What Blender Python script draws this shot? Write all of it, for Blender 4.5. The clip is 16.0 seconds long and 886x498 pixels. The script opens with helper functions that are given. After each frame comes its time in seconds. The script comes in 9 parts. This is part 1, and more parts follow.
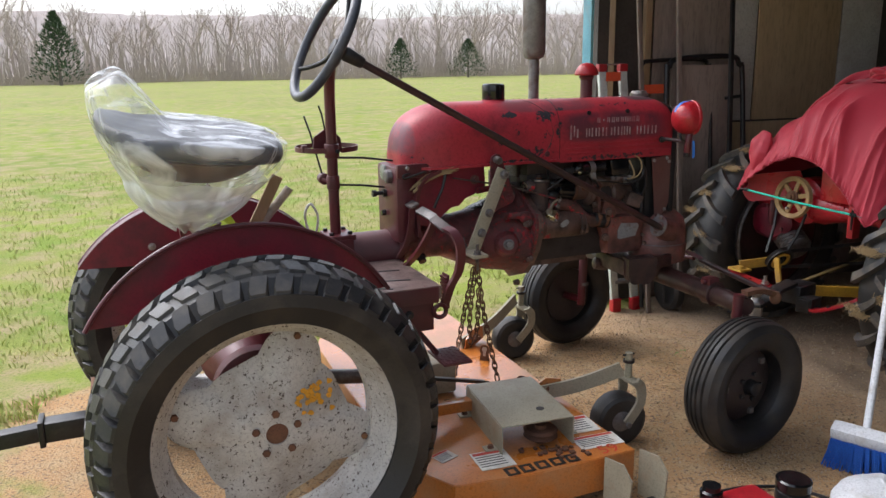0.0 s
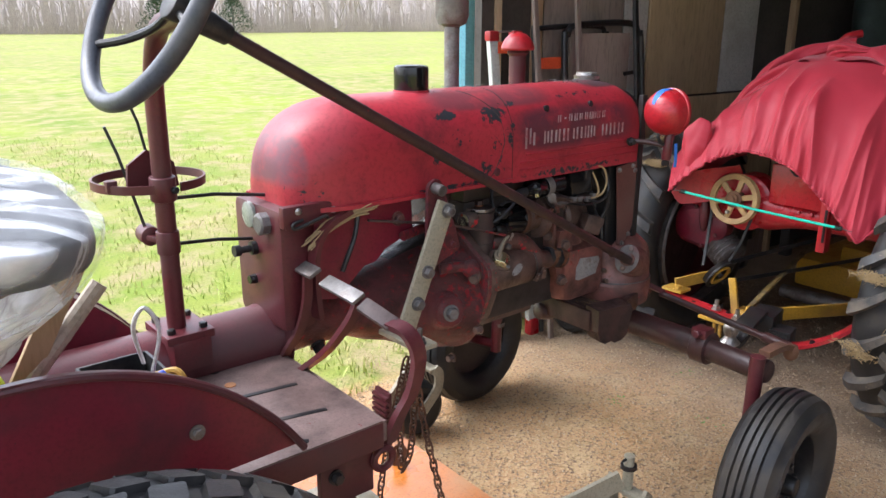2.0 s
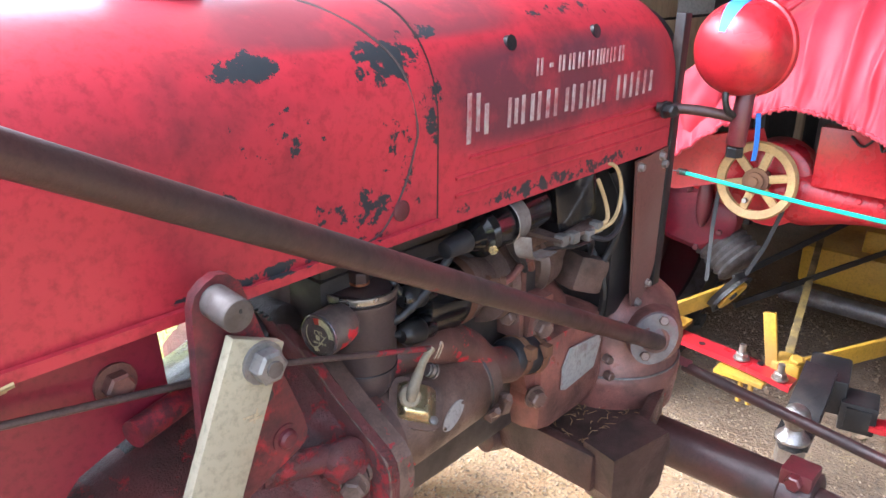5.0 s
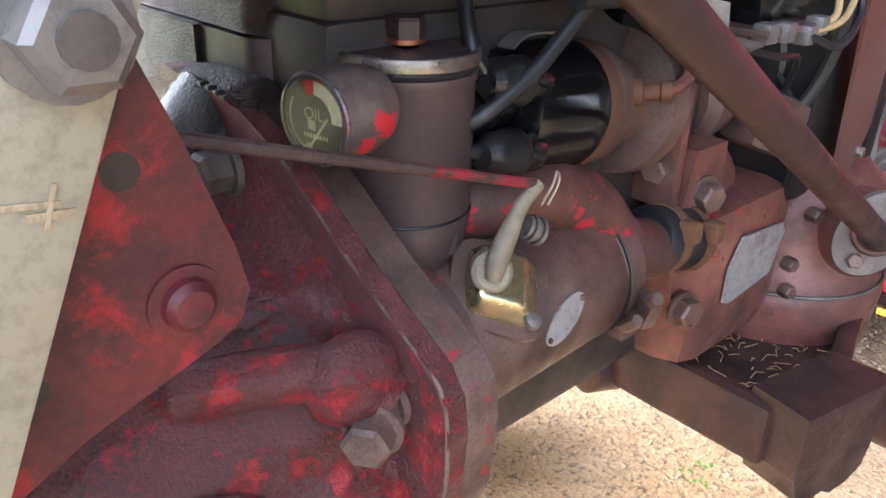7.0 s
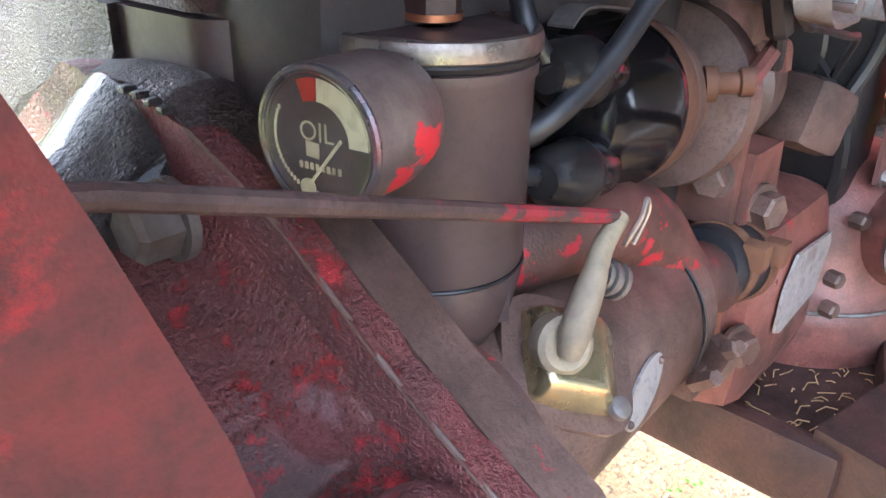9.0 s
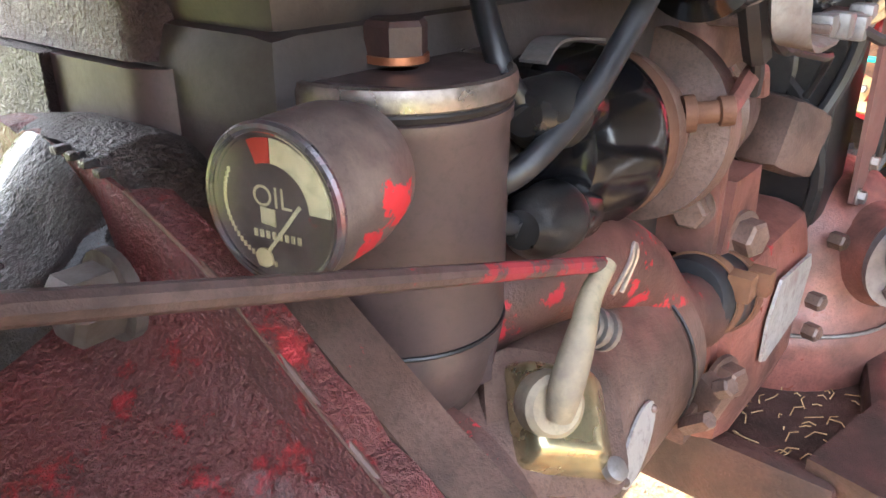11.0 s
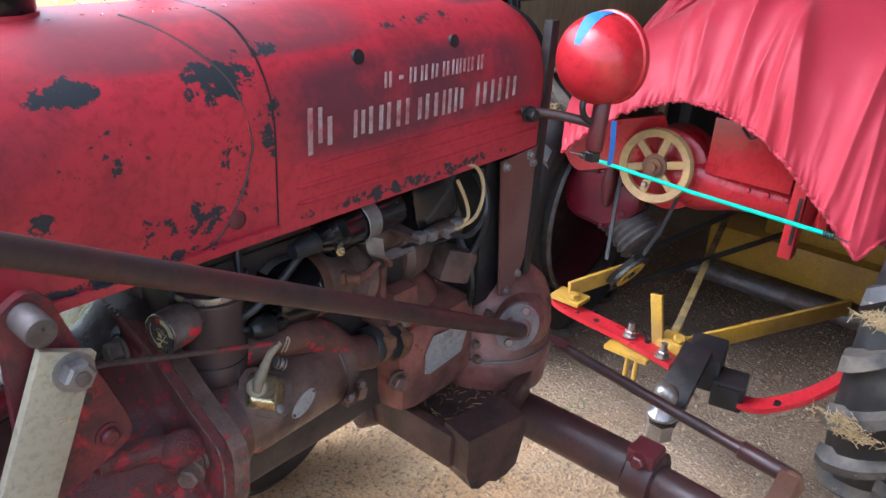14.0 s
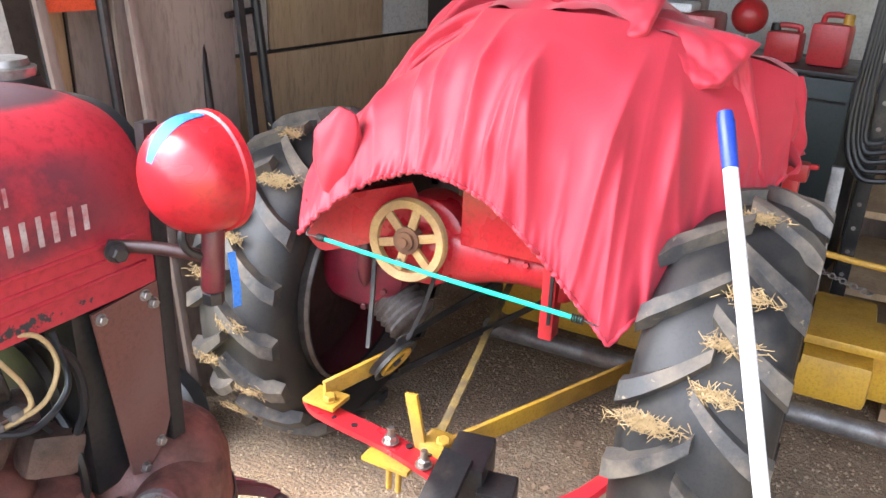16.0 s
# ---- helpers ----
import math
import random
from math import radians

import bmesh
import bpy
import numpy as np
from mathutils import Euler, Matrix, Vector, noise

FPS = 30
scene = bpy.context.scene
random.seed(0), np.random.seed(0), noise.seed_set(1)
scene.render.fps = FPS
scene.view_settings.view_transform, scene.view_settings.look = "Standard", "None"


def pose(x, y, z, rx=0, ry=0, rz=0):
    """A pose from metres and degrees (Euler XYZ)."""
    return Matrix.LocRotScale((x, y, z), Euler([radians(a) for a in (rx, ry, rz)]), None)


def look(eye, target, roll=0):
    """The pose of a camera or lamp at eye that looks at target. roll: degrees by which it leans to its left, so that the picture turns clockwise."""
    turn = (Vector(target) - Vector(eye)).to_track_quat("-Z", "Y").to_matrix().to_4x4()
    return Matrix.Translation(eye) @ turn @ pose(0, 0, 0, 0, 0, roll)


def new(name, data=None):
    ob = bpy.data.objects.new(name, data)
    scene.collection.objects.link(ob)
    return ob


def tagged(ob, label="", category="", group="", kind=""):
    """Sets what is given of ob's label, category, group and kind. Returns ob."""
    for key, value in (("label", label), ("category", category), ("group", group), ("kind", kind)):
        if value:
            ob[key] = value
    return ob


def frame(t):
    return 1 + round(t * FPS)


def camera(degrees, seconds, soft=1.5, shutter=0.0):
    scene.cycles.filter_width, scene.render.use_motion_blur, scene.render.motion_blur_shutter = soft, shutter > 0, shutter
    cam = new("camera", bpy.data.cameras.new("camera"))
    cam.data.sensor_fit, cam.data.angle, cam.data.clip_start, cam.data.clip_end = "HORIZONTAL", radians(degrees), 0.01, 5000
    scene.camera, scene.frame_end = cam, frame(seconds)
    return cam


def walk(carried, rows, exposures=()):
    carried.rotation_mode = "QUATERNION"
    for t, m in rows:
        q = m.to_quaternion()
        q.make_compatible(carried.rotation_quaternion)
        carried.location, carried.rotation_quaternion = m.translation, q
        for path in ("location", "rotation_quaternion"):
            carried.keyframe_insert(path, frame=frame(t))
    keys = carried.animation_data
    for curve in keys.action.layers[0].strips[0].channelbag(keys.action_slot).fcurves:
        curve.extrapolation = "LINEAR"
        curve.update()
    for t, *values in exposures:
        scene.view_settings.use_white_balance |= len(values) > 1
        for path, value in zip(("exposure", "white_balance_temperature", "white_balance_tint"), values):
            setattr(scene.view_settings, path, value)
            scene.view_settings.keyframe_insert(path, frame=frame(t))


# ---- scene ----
cam = camera(59.4, 16.0)
PATH = [
    (0, (0.045, 0.069, 1.411), (0.803, 1.862, 0.949), -0.8),
    (0.5, (0.058, 0.377, 1.42), (0.914, 2.113, 0.917), -0.3),
    (1, (0.153, 0.676, 1.409), (1.041, 2.387, 0.875), -0.8),
    (1.5, (0.209, 0.952, 1.42), (1.227, 2.584, 0.871), -0.1),
    (2, (0.22, 1.248, 1.445), (1.446, 2.724, 0.88), 0.2),
    (2.5, (0.324, 1.522, 1.431), (1.602, 2.944, 0.845), -0.2),
    (3, (0.437, 1.754, 1.434), (1.8, 3.092, 0.842), 0.1),
    (3.5, (0.58, 1.936, 1.429), (1.983, 3.235, 0.842), -1.3),
    (3.7, (0.649, 1.971, 1.416), (2.062, 3.257, 0.826), -1.3),
    (5.8, (1.221, 2.255, 1.217), (2.557, 3.505, 0.409), 2.1),
    (6, (1.239, 2.276, 1.184), (2.519, 3.572, 0.359), 1.9),
    (6.5, (1.273, 2.348, 1.105), (2.527, 3.659, 0.264), 1.9),
    (7, (1.31, 2.416, 1.047), (2.556, 3.727, 0.196), 1.9),
    (7.5, (1.335, 2.463, 1.025), (2.588, 3.768, 0.173), 1.2),
    (8, (1.347, 2.498, 1.015), (2.67, 3.742, 0.176), 1.6),
    (8.5, (1.362, 2.528, 1.008), (2.713, 3.738, 0.166), 1.2),
    (8.7, (1.367, 2.54, 1.009), (2.724, 3.738, 0.159), 1.4),
    (10.8, (1.392, 2.575, 1.014), (2.827, 3.717, 0.217), 0.1),
    (11, (1.394, 2.573, 1.013), (2.828, 3.717, 0.217), 0.1),
    (11.5, (1.387, 2.558, 1.03), (2.825, 3.694, 0.231), 0.5),
    (12, (1.344, 2.486, 1.097), (2.782, 3.624, 0.298), 0.7),
    (12.5, (1.303, 2.376, 1.189), (2.719, 3.542, 0.393), 0.7),
    (13, (1.24, 2.268, 1.276), (2.639, 3.454, 0.478), 1.3),
    (13.5, (1.152, 2.161, 1.346), (2.542, 3.348, 0.534), 2.0),
    (14, (1.132, 2.037, 1.399), (2.561, 3.164, 0.569), 3.5),
    (14.5, (1.2, 1.922, 1.425), (2.676, 2.992, 0.602), 4.0),
    (15, (1.3, 1.882, 1.44), (2.814, 2.9, 0.621), 3.3),
    (15.5, (1.43, 1.924, 1.451), (3.008, 2.875, 0.673), 2.5),
    (16, (1.586, 1.96, 1.451), (3.22, 2.83, 0.694), 2.3),
]
EXPOSURE = [(0, 0.95, 6050, 13), (0.5, 1.2, 6000, 13), (1.5, 1.45, 5950, 13), (2.5, 1.8, 5850, 13), (3.7, 1.8, 5850, 13), (5.8, 3.6, 5450, 13), (6.5, 3.22, 5500, 13), (7, 3.12, 5600, 13), (7.5, 3.65, 5500, 13), (8.7, 3.7, 5450, 13), (10.8, 4.0, 6050, 13),
            (11.5, 3.95, 5850, 13), (12, 3.95, 5350, 13), (12.5, 3.75, 4700, 13), (13, 3.25, 4700, 13), (13.5, 2.55, 4900, 13), (14, 2.2, 5350, 13), (14.5, 2.4, 5550, 13), (15, 2.6, 5750, 13), (16, 3.1, 5900, 13)]
walk(cam, [(t, look(eye, target, roll)) for t, eye, target, roll in PATH], EXPOSURE)

# ---- world, sun, exposure ----
world = bpy.data.worlds.new("overcast_sky")
scene.world = world
world.use_nodes = True
wn, wl = world.node_tree.nodes, world.node_tree.links
sky = wn.new("ShaderNodeTexSky")
sky.sky_type, sky.sun_disc = "NISHITA", False
sky.sun_elevation, sky.sun_rotation = radians(48), radians(-35)
sky.air_density, sky.dust_density, sky.ozone_density = 1.3, 3.0, 1.5
pale = wn.new("ShaderNodeHueSaturation")
pale.inputs["Saturation"].default_value = 0.3
wl.new(sky.outputs[0], pale.inputs["Color"])
wl.new(pale.outputs[0], wn["Background"].inputs["Color"])
wn["Background"].inputs["Strength"].default_value = 0.15
sun = new("sun", bpy.data.lights.new("sun", "SUN"))
sun.data.energy, sun.data.angle, sun.data.color = 1.1, radians(50), (1.0, 0.96, 0.9)
sun.matrix_world = look((-6, 8, 12), (0, 0, 0))


# ---- node materials ----
def mat(name, c1, c2, rough=0.6, metal=0.0, scale=6.0, grain=120.0, bump=0.15, dirt=None, dirt_amount=0.45,
        dirt_scale=3.0, chips=None, chip_size=30.0, chip_level=0.70, zones=(), stretch=(1, 1, 1), gloss_var=0.15,
        per_piece=0.0, alpha=None, sheen=0.0, coat=0.0, bump_dist=0.002, smears=(), chip_soft=0.02):
    """Two base colours mixed by a broad noise, a fine grain, stains (dirt) and chips with edges of their own."""
    m = bpy.data.materials.new(name)
    m.use_nodes = True
    n, l = m.node_tree.nodes, m.node_tree.links
    b = n["Principled BSDF"]
    tc = n.new("ShaderNodeTexCoord")
    mp = n.new("ShaderNodeMapping")
    mp.inputs["Scale"].default_value = stretch
    l.new(tc.outputs["Object"], mp.inputs[0])

    def tex(s, d=4, r=0.6):
        t = n.new("ShaderNodeTexNoise")
        t.inputs["Scale"].default_value, t.inputs["Detail"].default_value = s, d
        t.inputs["Roughness"].default_value = r
        l.new(mp.outputs[0], t.inputs["Vector"])
        return t.outputs["Fac"]

    def ramp(src, lo, hi):
        r = n.new("ShaderNodeMapRange")
        r.inputs["From Min"].default_value, r.inputs["From Max"].default_value = lo, hi
        l.new(src, r.inputs["Value"])
        return r.outputs[0]

    def mix(f, a, c):
        x = n.new("ShaderNodeMix")
        x.data_type = "RGBA"
        if isinstance(f, (int, float)):
            x.inputs[0].default_value = f
        else:
            l.new(f, x.inputs[0])
        for socket, val in ((x.inputs[6], a), (x.inputs[7], c)):
            if isinstance(val, tuple):
                socket.default_value = (*val[:3], 1)
            else:
                l.new(val, socket)
        return x.outputs[2]

    def math_node(op, a, c=0.0):
        x = n.new("ShaderNodeMath")
        x.operation = op
        for i, val in enumerate((a, c)):
            if isinstance(val, (int, float)):
                x.inputs[i].default_value = val
            else:
                l.new(val, x.inputs[i])
        return x.outputs[0]

    broad, fine = tex(scale), tex(grain, 3, 0.7)
    col = mix(ramp(broad, 0.35, 0.65), c1, c2)
    dark = tuple(v * 0.55 for v in c1)
    col = mix(math_node("MULTIPLY", ramp(fine, 0.48, 0.68), 0.7), col, dark)
    if per_piece:
        oi = n.new("ShaderNodeObjectInfo")
        hs = n.new("ShaderNodeHueSaturation")
        l.new(col, hs.inputs["Color"])
        l.new(ramp(oi.outputs["Random"], -1.0 / max(per_piece, 0.01) * 0.5, 1.0), hs.inputs["Value"])
        hs.inputs["Value"].default_value = 1.0
        col = hs.outputs[0]
    rough_src = ramp(broad, 0.2, 0.8)
    rr = n.new("ShaderNodeMapRange")
    rr.inputs["To Min"].default_value, rr.inputs["To Max"].default_value = max(rough - gloss_var, 0.03), min(rough + gloss_var, 1)
    l.new(rough_src, rr.inputs["Value"])
    rough_out = rr.outputs[0]
    if dirt:
        d = ramp(tex(dirt_scale, 6, 0.65), 0.62 - dirt_amount * 0.4, 0.78 - dirt_amount * 0.2)
        col = mix(math_node("MULTIPLY", d, 0.85), col, dirt)
        rough_out = math_node("ADD", rough_out, math_node("MULTIPLY", d, 0.25))
    height = math_node("MULTIPLY", fine, 1.0)
    for shade, cx, cz, rx, rz in smears:
        sp = n.new("ShaderNodeSeparateXYZ")
        l.new(tc.outputs["Object"], sp.inputs[0])
        dx = math_node("DIVIDE", math_node("SUBTRACT", sp.outputs[0], cx), rx)
        dz = math_node("DIVIDE", math_node("SUBTRACT", sp.outputs[2], cz), rz)
        d2 = math_node("ADD", math_node("POWER", math_node("ABSOLUTE", dx), 4.0), math_node("POWER", math_node("ABSOLUTE", dz), 4.0))
        worn = math_node("MULTIPLY", ramp(d2, 1.3, 0.3), ramp(tex(11, 6, 0.7), 0.22, 0.52))
        col = mix(math_node("MULTIPLY", worn, 0.92), col, shade)
        rough_out = math_node("ADD", rough_out, math_node("MULTIPLY", worn, 0.15))
    if chips:
        c = tex(chip_size, 8, 0.70)
        level = chip_level
        if zones:
            geo = n.new("ShaderNodeTexCoord")
            sep = n.new("ShaderNodeSeparateXYZ")
            l.new(geo.outputs["Object"], sep.inputs[0])
            extra = None
            for zone in zones:
                if len(zone) == 6:
                    cx, cy, cz, rx, rz, strength = zone
                    dy = math_node("DIVIDE", math_node("SUBTRACT", sep.outputs[1], cy), rx)
                else:
                    (cx, cz, rx, rz, strength), dy = zone, None
                dx = math_node("DIVIDE", math_node("SUBTRACT", sep.outputs[0], cx), rx)
                dz = math_node("DIVIDE", math_node("SUBTRACT", sep.outputs[2], cz), rz)
                rr2 = math_node("ADD", math_node("MULTIPLY", dx, dx), math_node("MULTIPLY", dz, dz))
                if dy is not None:
                    rr2 = math_node("ADD", rr2, math_node("MULTIPLY", dy, dy))
                near = math_node("MULTIPLY", ramp(rr2, 1.0, 0.0), strength)
                extra = near if extra is None else math_node("MAXIMUM", extra, near)
            c = math_node("ADD", c, extra)
        k = ramp(c, level - chip_soft + 0.02, level + chip_soft)
        col = mix(k, col, chips)
        rough_out = math_node("ADD", rough_out, math_node("MULTIPLY", k, 0.2))
        height = math_node("SUBTRACT", height, math_node("MULTIPLY", k, 0.6))
    l.new(col, b.inputs["Base Color"])
    l.new(rough_out, b.inputs["Roughness"])
    b.inputs["Metallic"].default_value = metal
    b.inputs["Coat Weight"].default_value = coat
    if alpha is not None:
        b.inputs["Alpha"].default_value = alpha
    if sheen:
        b.inputs["Sheen Weight"].default_value = sheen
    bp = n.new("ShaderNodeBump")
    bp.inputs["Strength"].default_value, bp.inputs["Distance"].default_value = bump, bump_dist
    l.new(height, bp.inputs["Height"])
    l.new(bp.outputs[0], b.inputs["Normal"])
    return m


# ---- mesh building ----
def axes(d):
    """Two unit vectors square to d and to each other."""
    d = Vector(d).normalized()
    a = Vector((0, 0, 1)) if abs(d.z) < 0.9 else Vector((1, 0, 0))
    x = d.cross(a).normalized()
    return x, d.cross(x).normalized()


class Shape:
    def __init__(self):
        self.v, self.f = [], []

    def add(self, vs, fs, m=None):
        k = len(self.v)
        self.v += [tuple(m @ Vector(p)) if m else tuple(p) for p in vs]
        self.f += [tuple(k + i for i in q) for q in fs]
        return self

    def box(self, c, s, m=None, bevel=0.0):
        bm = bmesh.new()
        bmesh.ops.create_cube(bm, size=1.0, matrix=Matrix.Translation(c) @ Matrix.Diagonal((*s, 1)))
        if bevel:
            bmesh.ops.bevel(bm, geom=bm.edges[:], offset=bevel, segments=2, affect="EDGES", profile=0.6)
        bm.verts.index_update()
        self.add([p.co.copy() for p in bm.verts], [[p.index for p in q.verts] for q in bm.faces], m)
        bm.free()
        return self

    def bar(self, p0, p1, w, h, up=(0, 0, 1), bevel=0.0):
        """A box from p0 to p1, w wide and h thick along up."""
        p0, p1 = Vector(p0), Vector(p1)
        d = (p1 - p0).normalized()
        s = d.cross(Vector(up)).normalized()
        u = s.cross(d).normalized()
        m = Matrix((d, s, u)).transposed().to_4x4()
        m.translation = (p0 + p1) / 2
        return self.box((0, 0, 0), ((p1 - p0).length, w, h), m, bevel)

    def cyl(self, p0, p1, r0, r1=None, seg=20, cap=True, bevel=0.0):
        p0, p1 = Vector(p0), Vector(p1)
        r1 = r0 if r1 is None else r1
        length = (p1 - p0).length
        prof = [(0, r0), (length, r1)]
        if bevel:
            prof = [(0, r0 - bevel), (bevel * 0.3, r0 - bevel * 0.3), (bevel, r0), (length - bevel, r1), (length - bevel * 0.3, r1 - bevel * 0.3), (length, r1 - bevel)]
        return self.lathe(prof, p0, p1 - p0, seg, cap)

    def lathe(self, prof, origin, axis, seg=32, cap=True, wobble=None):
        o, d = Vector(origin), Vector(axis).normalized()
        x, y = axes(d)
        vs, fs = [], []
        for i, (a, r) in enumerate(prof):
            for j in range(seg):
                t = 2 * math.pi * j / seg
                rr = r * (wobble(t, a) if wobble else 1)
                vs.append(o + d * a + (x * math.cos(t) + y * math.sin(t)) * rr)
        for i in range(len(prof) - 1):
            for j in range(seg):
                k = (j + 1) % seg
                fs.append((i * seg + j, i * seg + k, (i + 1) * seg + k, (i + 1) * seg + j))
        if cap:
            fs.append(tuple(range(seg))[::-1])
            fs.append(tuple((len(prof) - 1) * seg + j for j in range(seg)))
        return self.add(vs, fs)

    def tube(self, pts, r, seg=8, cap=True):
        pts = [Vector(p) for p in pts]
        n = len(pts)
        rad = r if isinstance(r, (list, tuple)) else [r] * n
        vs, fs, x = [], [], None
        for i, p in enumerate(pts):
            d = (pts[min(i + 1, n - 1)] - pts[max(i - 1, 0)]).normalized()
            x = axes(d)[0] if x is None else (x - d * x.dot(d)).normalized()
            y = d.cross(x)
            vs += [p + (x * math.cos(2 * math.pi * j / seg) + y * math.sin(2 * math.pi * j / seg)) * rad[i] for j in range(seg)]
        for i in range(n - 1):
            for j in range(seg):
                k = (j + 1) % seg
                fs.append((i * seg + j, i * seg + k, (i + 1) * seg + k, (i + 1) * seg + j))
        if cap:
            fs += [tuple(range(seg))[::-1], tuple((n - 1) * seg + j for j in range(seg))]
        return self.add(vs, fs)

    def strap(self, pts, w, h, side):
        """A flat bar bent along pts, w wide along side and h thick."""
        pts, side = [Vector(p) for p in pts], Vector(side).normalized()
        vs, fs, n = [], [], len(pts)
        for i, p in enumerate(pts):
            d = (pts[min(i + 1, n - 1)] - pts[max(i - 1, 0)]).normalized()
            u = side.cross(d).normalized()
            vs += [p + side * (w / 2) * a + u * (h / 2) * b for a, b in ((-1, -1), (1, -1), (1, 1), (-1, 1))]
        for i in range(n - 1):
            fs += [(4 * i + j, 4 * i + (j + 1) % 4, 4 * i + 4 + (j + 1) % 4, 4 * i + 4 + j) for j in range(4)]
        fs += [(3, 2, 1, 0), tuple(4 * n - 4 + j for j in range(4))]
        return self.add(vs, fs)

    def plate(self, poly, origin, ex, ey, thick):
        """A flat outline (in ex, ey from origin), thick along ex x ey."""
        o, ex, ey = Vector(origin), Vector(ex).normalized(), Vector(ey).normalized()
        nz = ex.cross(ey).normalized() * (thick / 2)
        k = len(poly)
        base = [o + ex * a + ey * b for a, b in poly]
        vs = [p - nz for p in base] + [p + nz for p in base]
        fs = [tuple(range(k))[::-1], tuple(range(k, 2 * k))] + [(i, (i + 1) % k, k + (i + 1) % k, k + i) for i in range(k)]
        return self.add(vs, fs)

    def torus(self, c, axis, R, r, seg=40, seg2=10, arc=1.0):
        c = Vector(c)
        x, y = axes(axis)
        pts = [c + (x * math.cos(t) + y * math.sin(t)) * R for t in (2 * math.pi * arc * i / seg for i in range(seg + 1))]
        return self.tube(pts, r, seg2, arc < 1.0)

    def ball(self, c, r, seg=20, rings=12, m=None):
        r = r if isinstance(r, (tuple, list)) else (r, r, r)
        vs, fs = [], []
        for i in range(rings + 1):
            a = math.pi * i / rings
            for j in range(seg):
                t = 2 * math.pi * j / seg
                vs.append((c[0] + r[0] * math.sin(a) * math.cos(t), c[1] + r[1] * math.sin(a) * math.sin(t), c[2] + r[2] * math.cos(a)))
        for i in range(rings):
            for j in range(seg):
                k = (j + 1) % seg
                fs.append((i * seg + j, (i + 1) * seg + j, (i + 1) * seg + k, i * seg + k))
        return self.add(vs, fs, m)

    def grid(self, fn, nu, nv, close_u=False):
        vs = [fn(i / nu, j / nv) for j in range(nv + 1) for i in range(nu + (0 if close_u else 1))]
        w = nu if close_u else nu + 1
        fs = [(j * w + i, j * w + (i + 1) % w, (j + 1) * w + (i + 1) % w, (j + 1) * w + i) for j in range(nv) for i in range(nu)]
        return self.add(vs, fs)

    def mesh(self, name, material, smooth=35, weld=False, solid=0.0):
        me = bpy.data.meshes.new(name)
        me.from_pydata(self.v, [], self.f)
        bm = bmesh.new()
        bm.from_mesh(me)
        if weld:
            bmesh.ops.remove_doubles(bm, verts=bm.verts[:], dist=1e-5)
        bmesh.ops.dissolve_degenerate(bm, edges=bm.edges[:], dist=1e-7)
        bmesh.ops.recalc_face_normals(bm, faces=bm.faces[:])
        if solid:
            bmesh.ops.solidify(bm, geom=bm.faces[:], thickness=solid)
        bm.to_mesh(me)
        bm.free()
        for p in me.polygons:
            p.use_smooth = True
        me.set_sharp_from_angle(angle=radians(smooth))
        me.materials.append(material)
        return me


def thing(name, at, label, category, group="", kind=""):
    """A top-level Empty at the base of a thing that has parts."""
    e = new(name)
    e.empty_display_size = 0.1
    e.location = at
    return tagged(e, label, category, group, kind)


def base_of(ob):
    """Where a parent stands, through at most two levels."""
    t = Vector((0, 0, 0))
    while ob:
        t += ob.location
        ob = ob.parent
    return t


def part(name, shape, material, parent=None, label="", smooth=35, solid=0.0, weld=False):
    ob = new(name, shape.mesh(name, material, smooth, weld, solid))
    if parent:
        ob.parent = parent
        ob.matrix_parent_inverse = Matrix.Translation(-base_of(parent)) if parent.type == "EMPTY" else Matrix.Identity(4)
    if label:
        ob["label"] = label
    return ob


def solo(name, shape, material, label, category, group="", kind="", smooth=35, solid=0.0):
    """A thing of one mesh."""
    return tagged(part(name, shape, material, None, "", smooth, solid), label, category, group, kind)


def hexhead(p, axis, r, h, washer=0.0):
    s = Shape()
    p, d = Vector(p), Vector(axis).normalized()
    if washer:
        s.cyl(p, p + d * h * 0.25, r * washer, seg=20)
    s.lathe([(0, r), (h * 0.85, r), (h, r * 0.8)], p + d * (h * 0.2 if washer else 0), d, 6)
    return s


def bolt(parent, p, axis, r, h, material, washer=0.0, name="bolt"):
    return part(name, hexhead(p, axis, r, h, washer), material, parent, smooth=25)


def arc_pts(c, ex, ey, r, a0, a1, n):
    c, ex, ey = Vector(c), Vector(ex), Vector(ey)
    return [c + (ex * math.cos(a) + ey * math.sin(a)) * r for a in (a0 + (a1 - a0) * i / n for i in range(n + 1))]


def curve_pts(pts, n=8):
    """Catmull-Rom through pts."""
    p = [Vector(q) for q in pts]
    p = [p[0] * 2 - p[1]] + p + [p[-1] * 2 - p[-2]]
    out = []
    for i in range(1, len(p) - 2):
        for k in range(n):
            t = k / n
            out.append(0.5 * (2 * p[i] + (p[i + 1] - p[i - 1]) * t + (2 * p[i - 1] - 5 * p[i] + 4 * p[i + 1] - p[i + 2]) * t * t
                              + (3 * p[i] - p[i - 1] - 3 * p[i + 1] + p[i + 2]) * t ** 3))
    return out + [p[-2]]


def round_poly(w, h, r, n=5):
    out = []
    for cx, cy, a in ((w / 2 - r, h / 2 - r, 0), (-w / 2 + r, h / 2 - r, 90), (-w / 2 + r, -h / 2 + r, 180), (w / 2 - r, -h / 2 + r, 270)):
        out += [(cx + r * math.cos(radians(a + 90 * i / n)), cy + r * math.sin(radians(a + 90 * i / n))) for i in range(n + 1)]
    return out


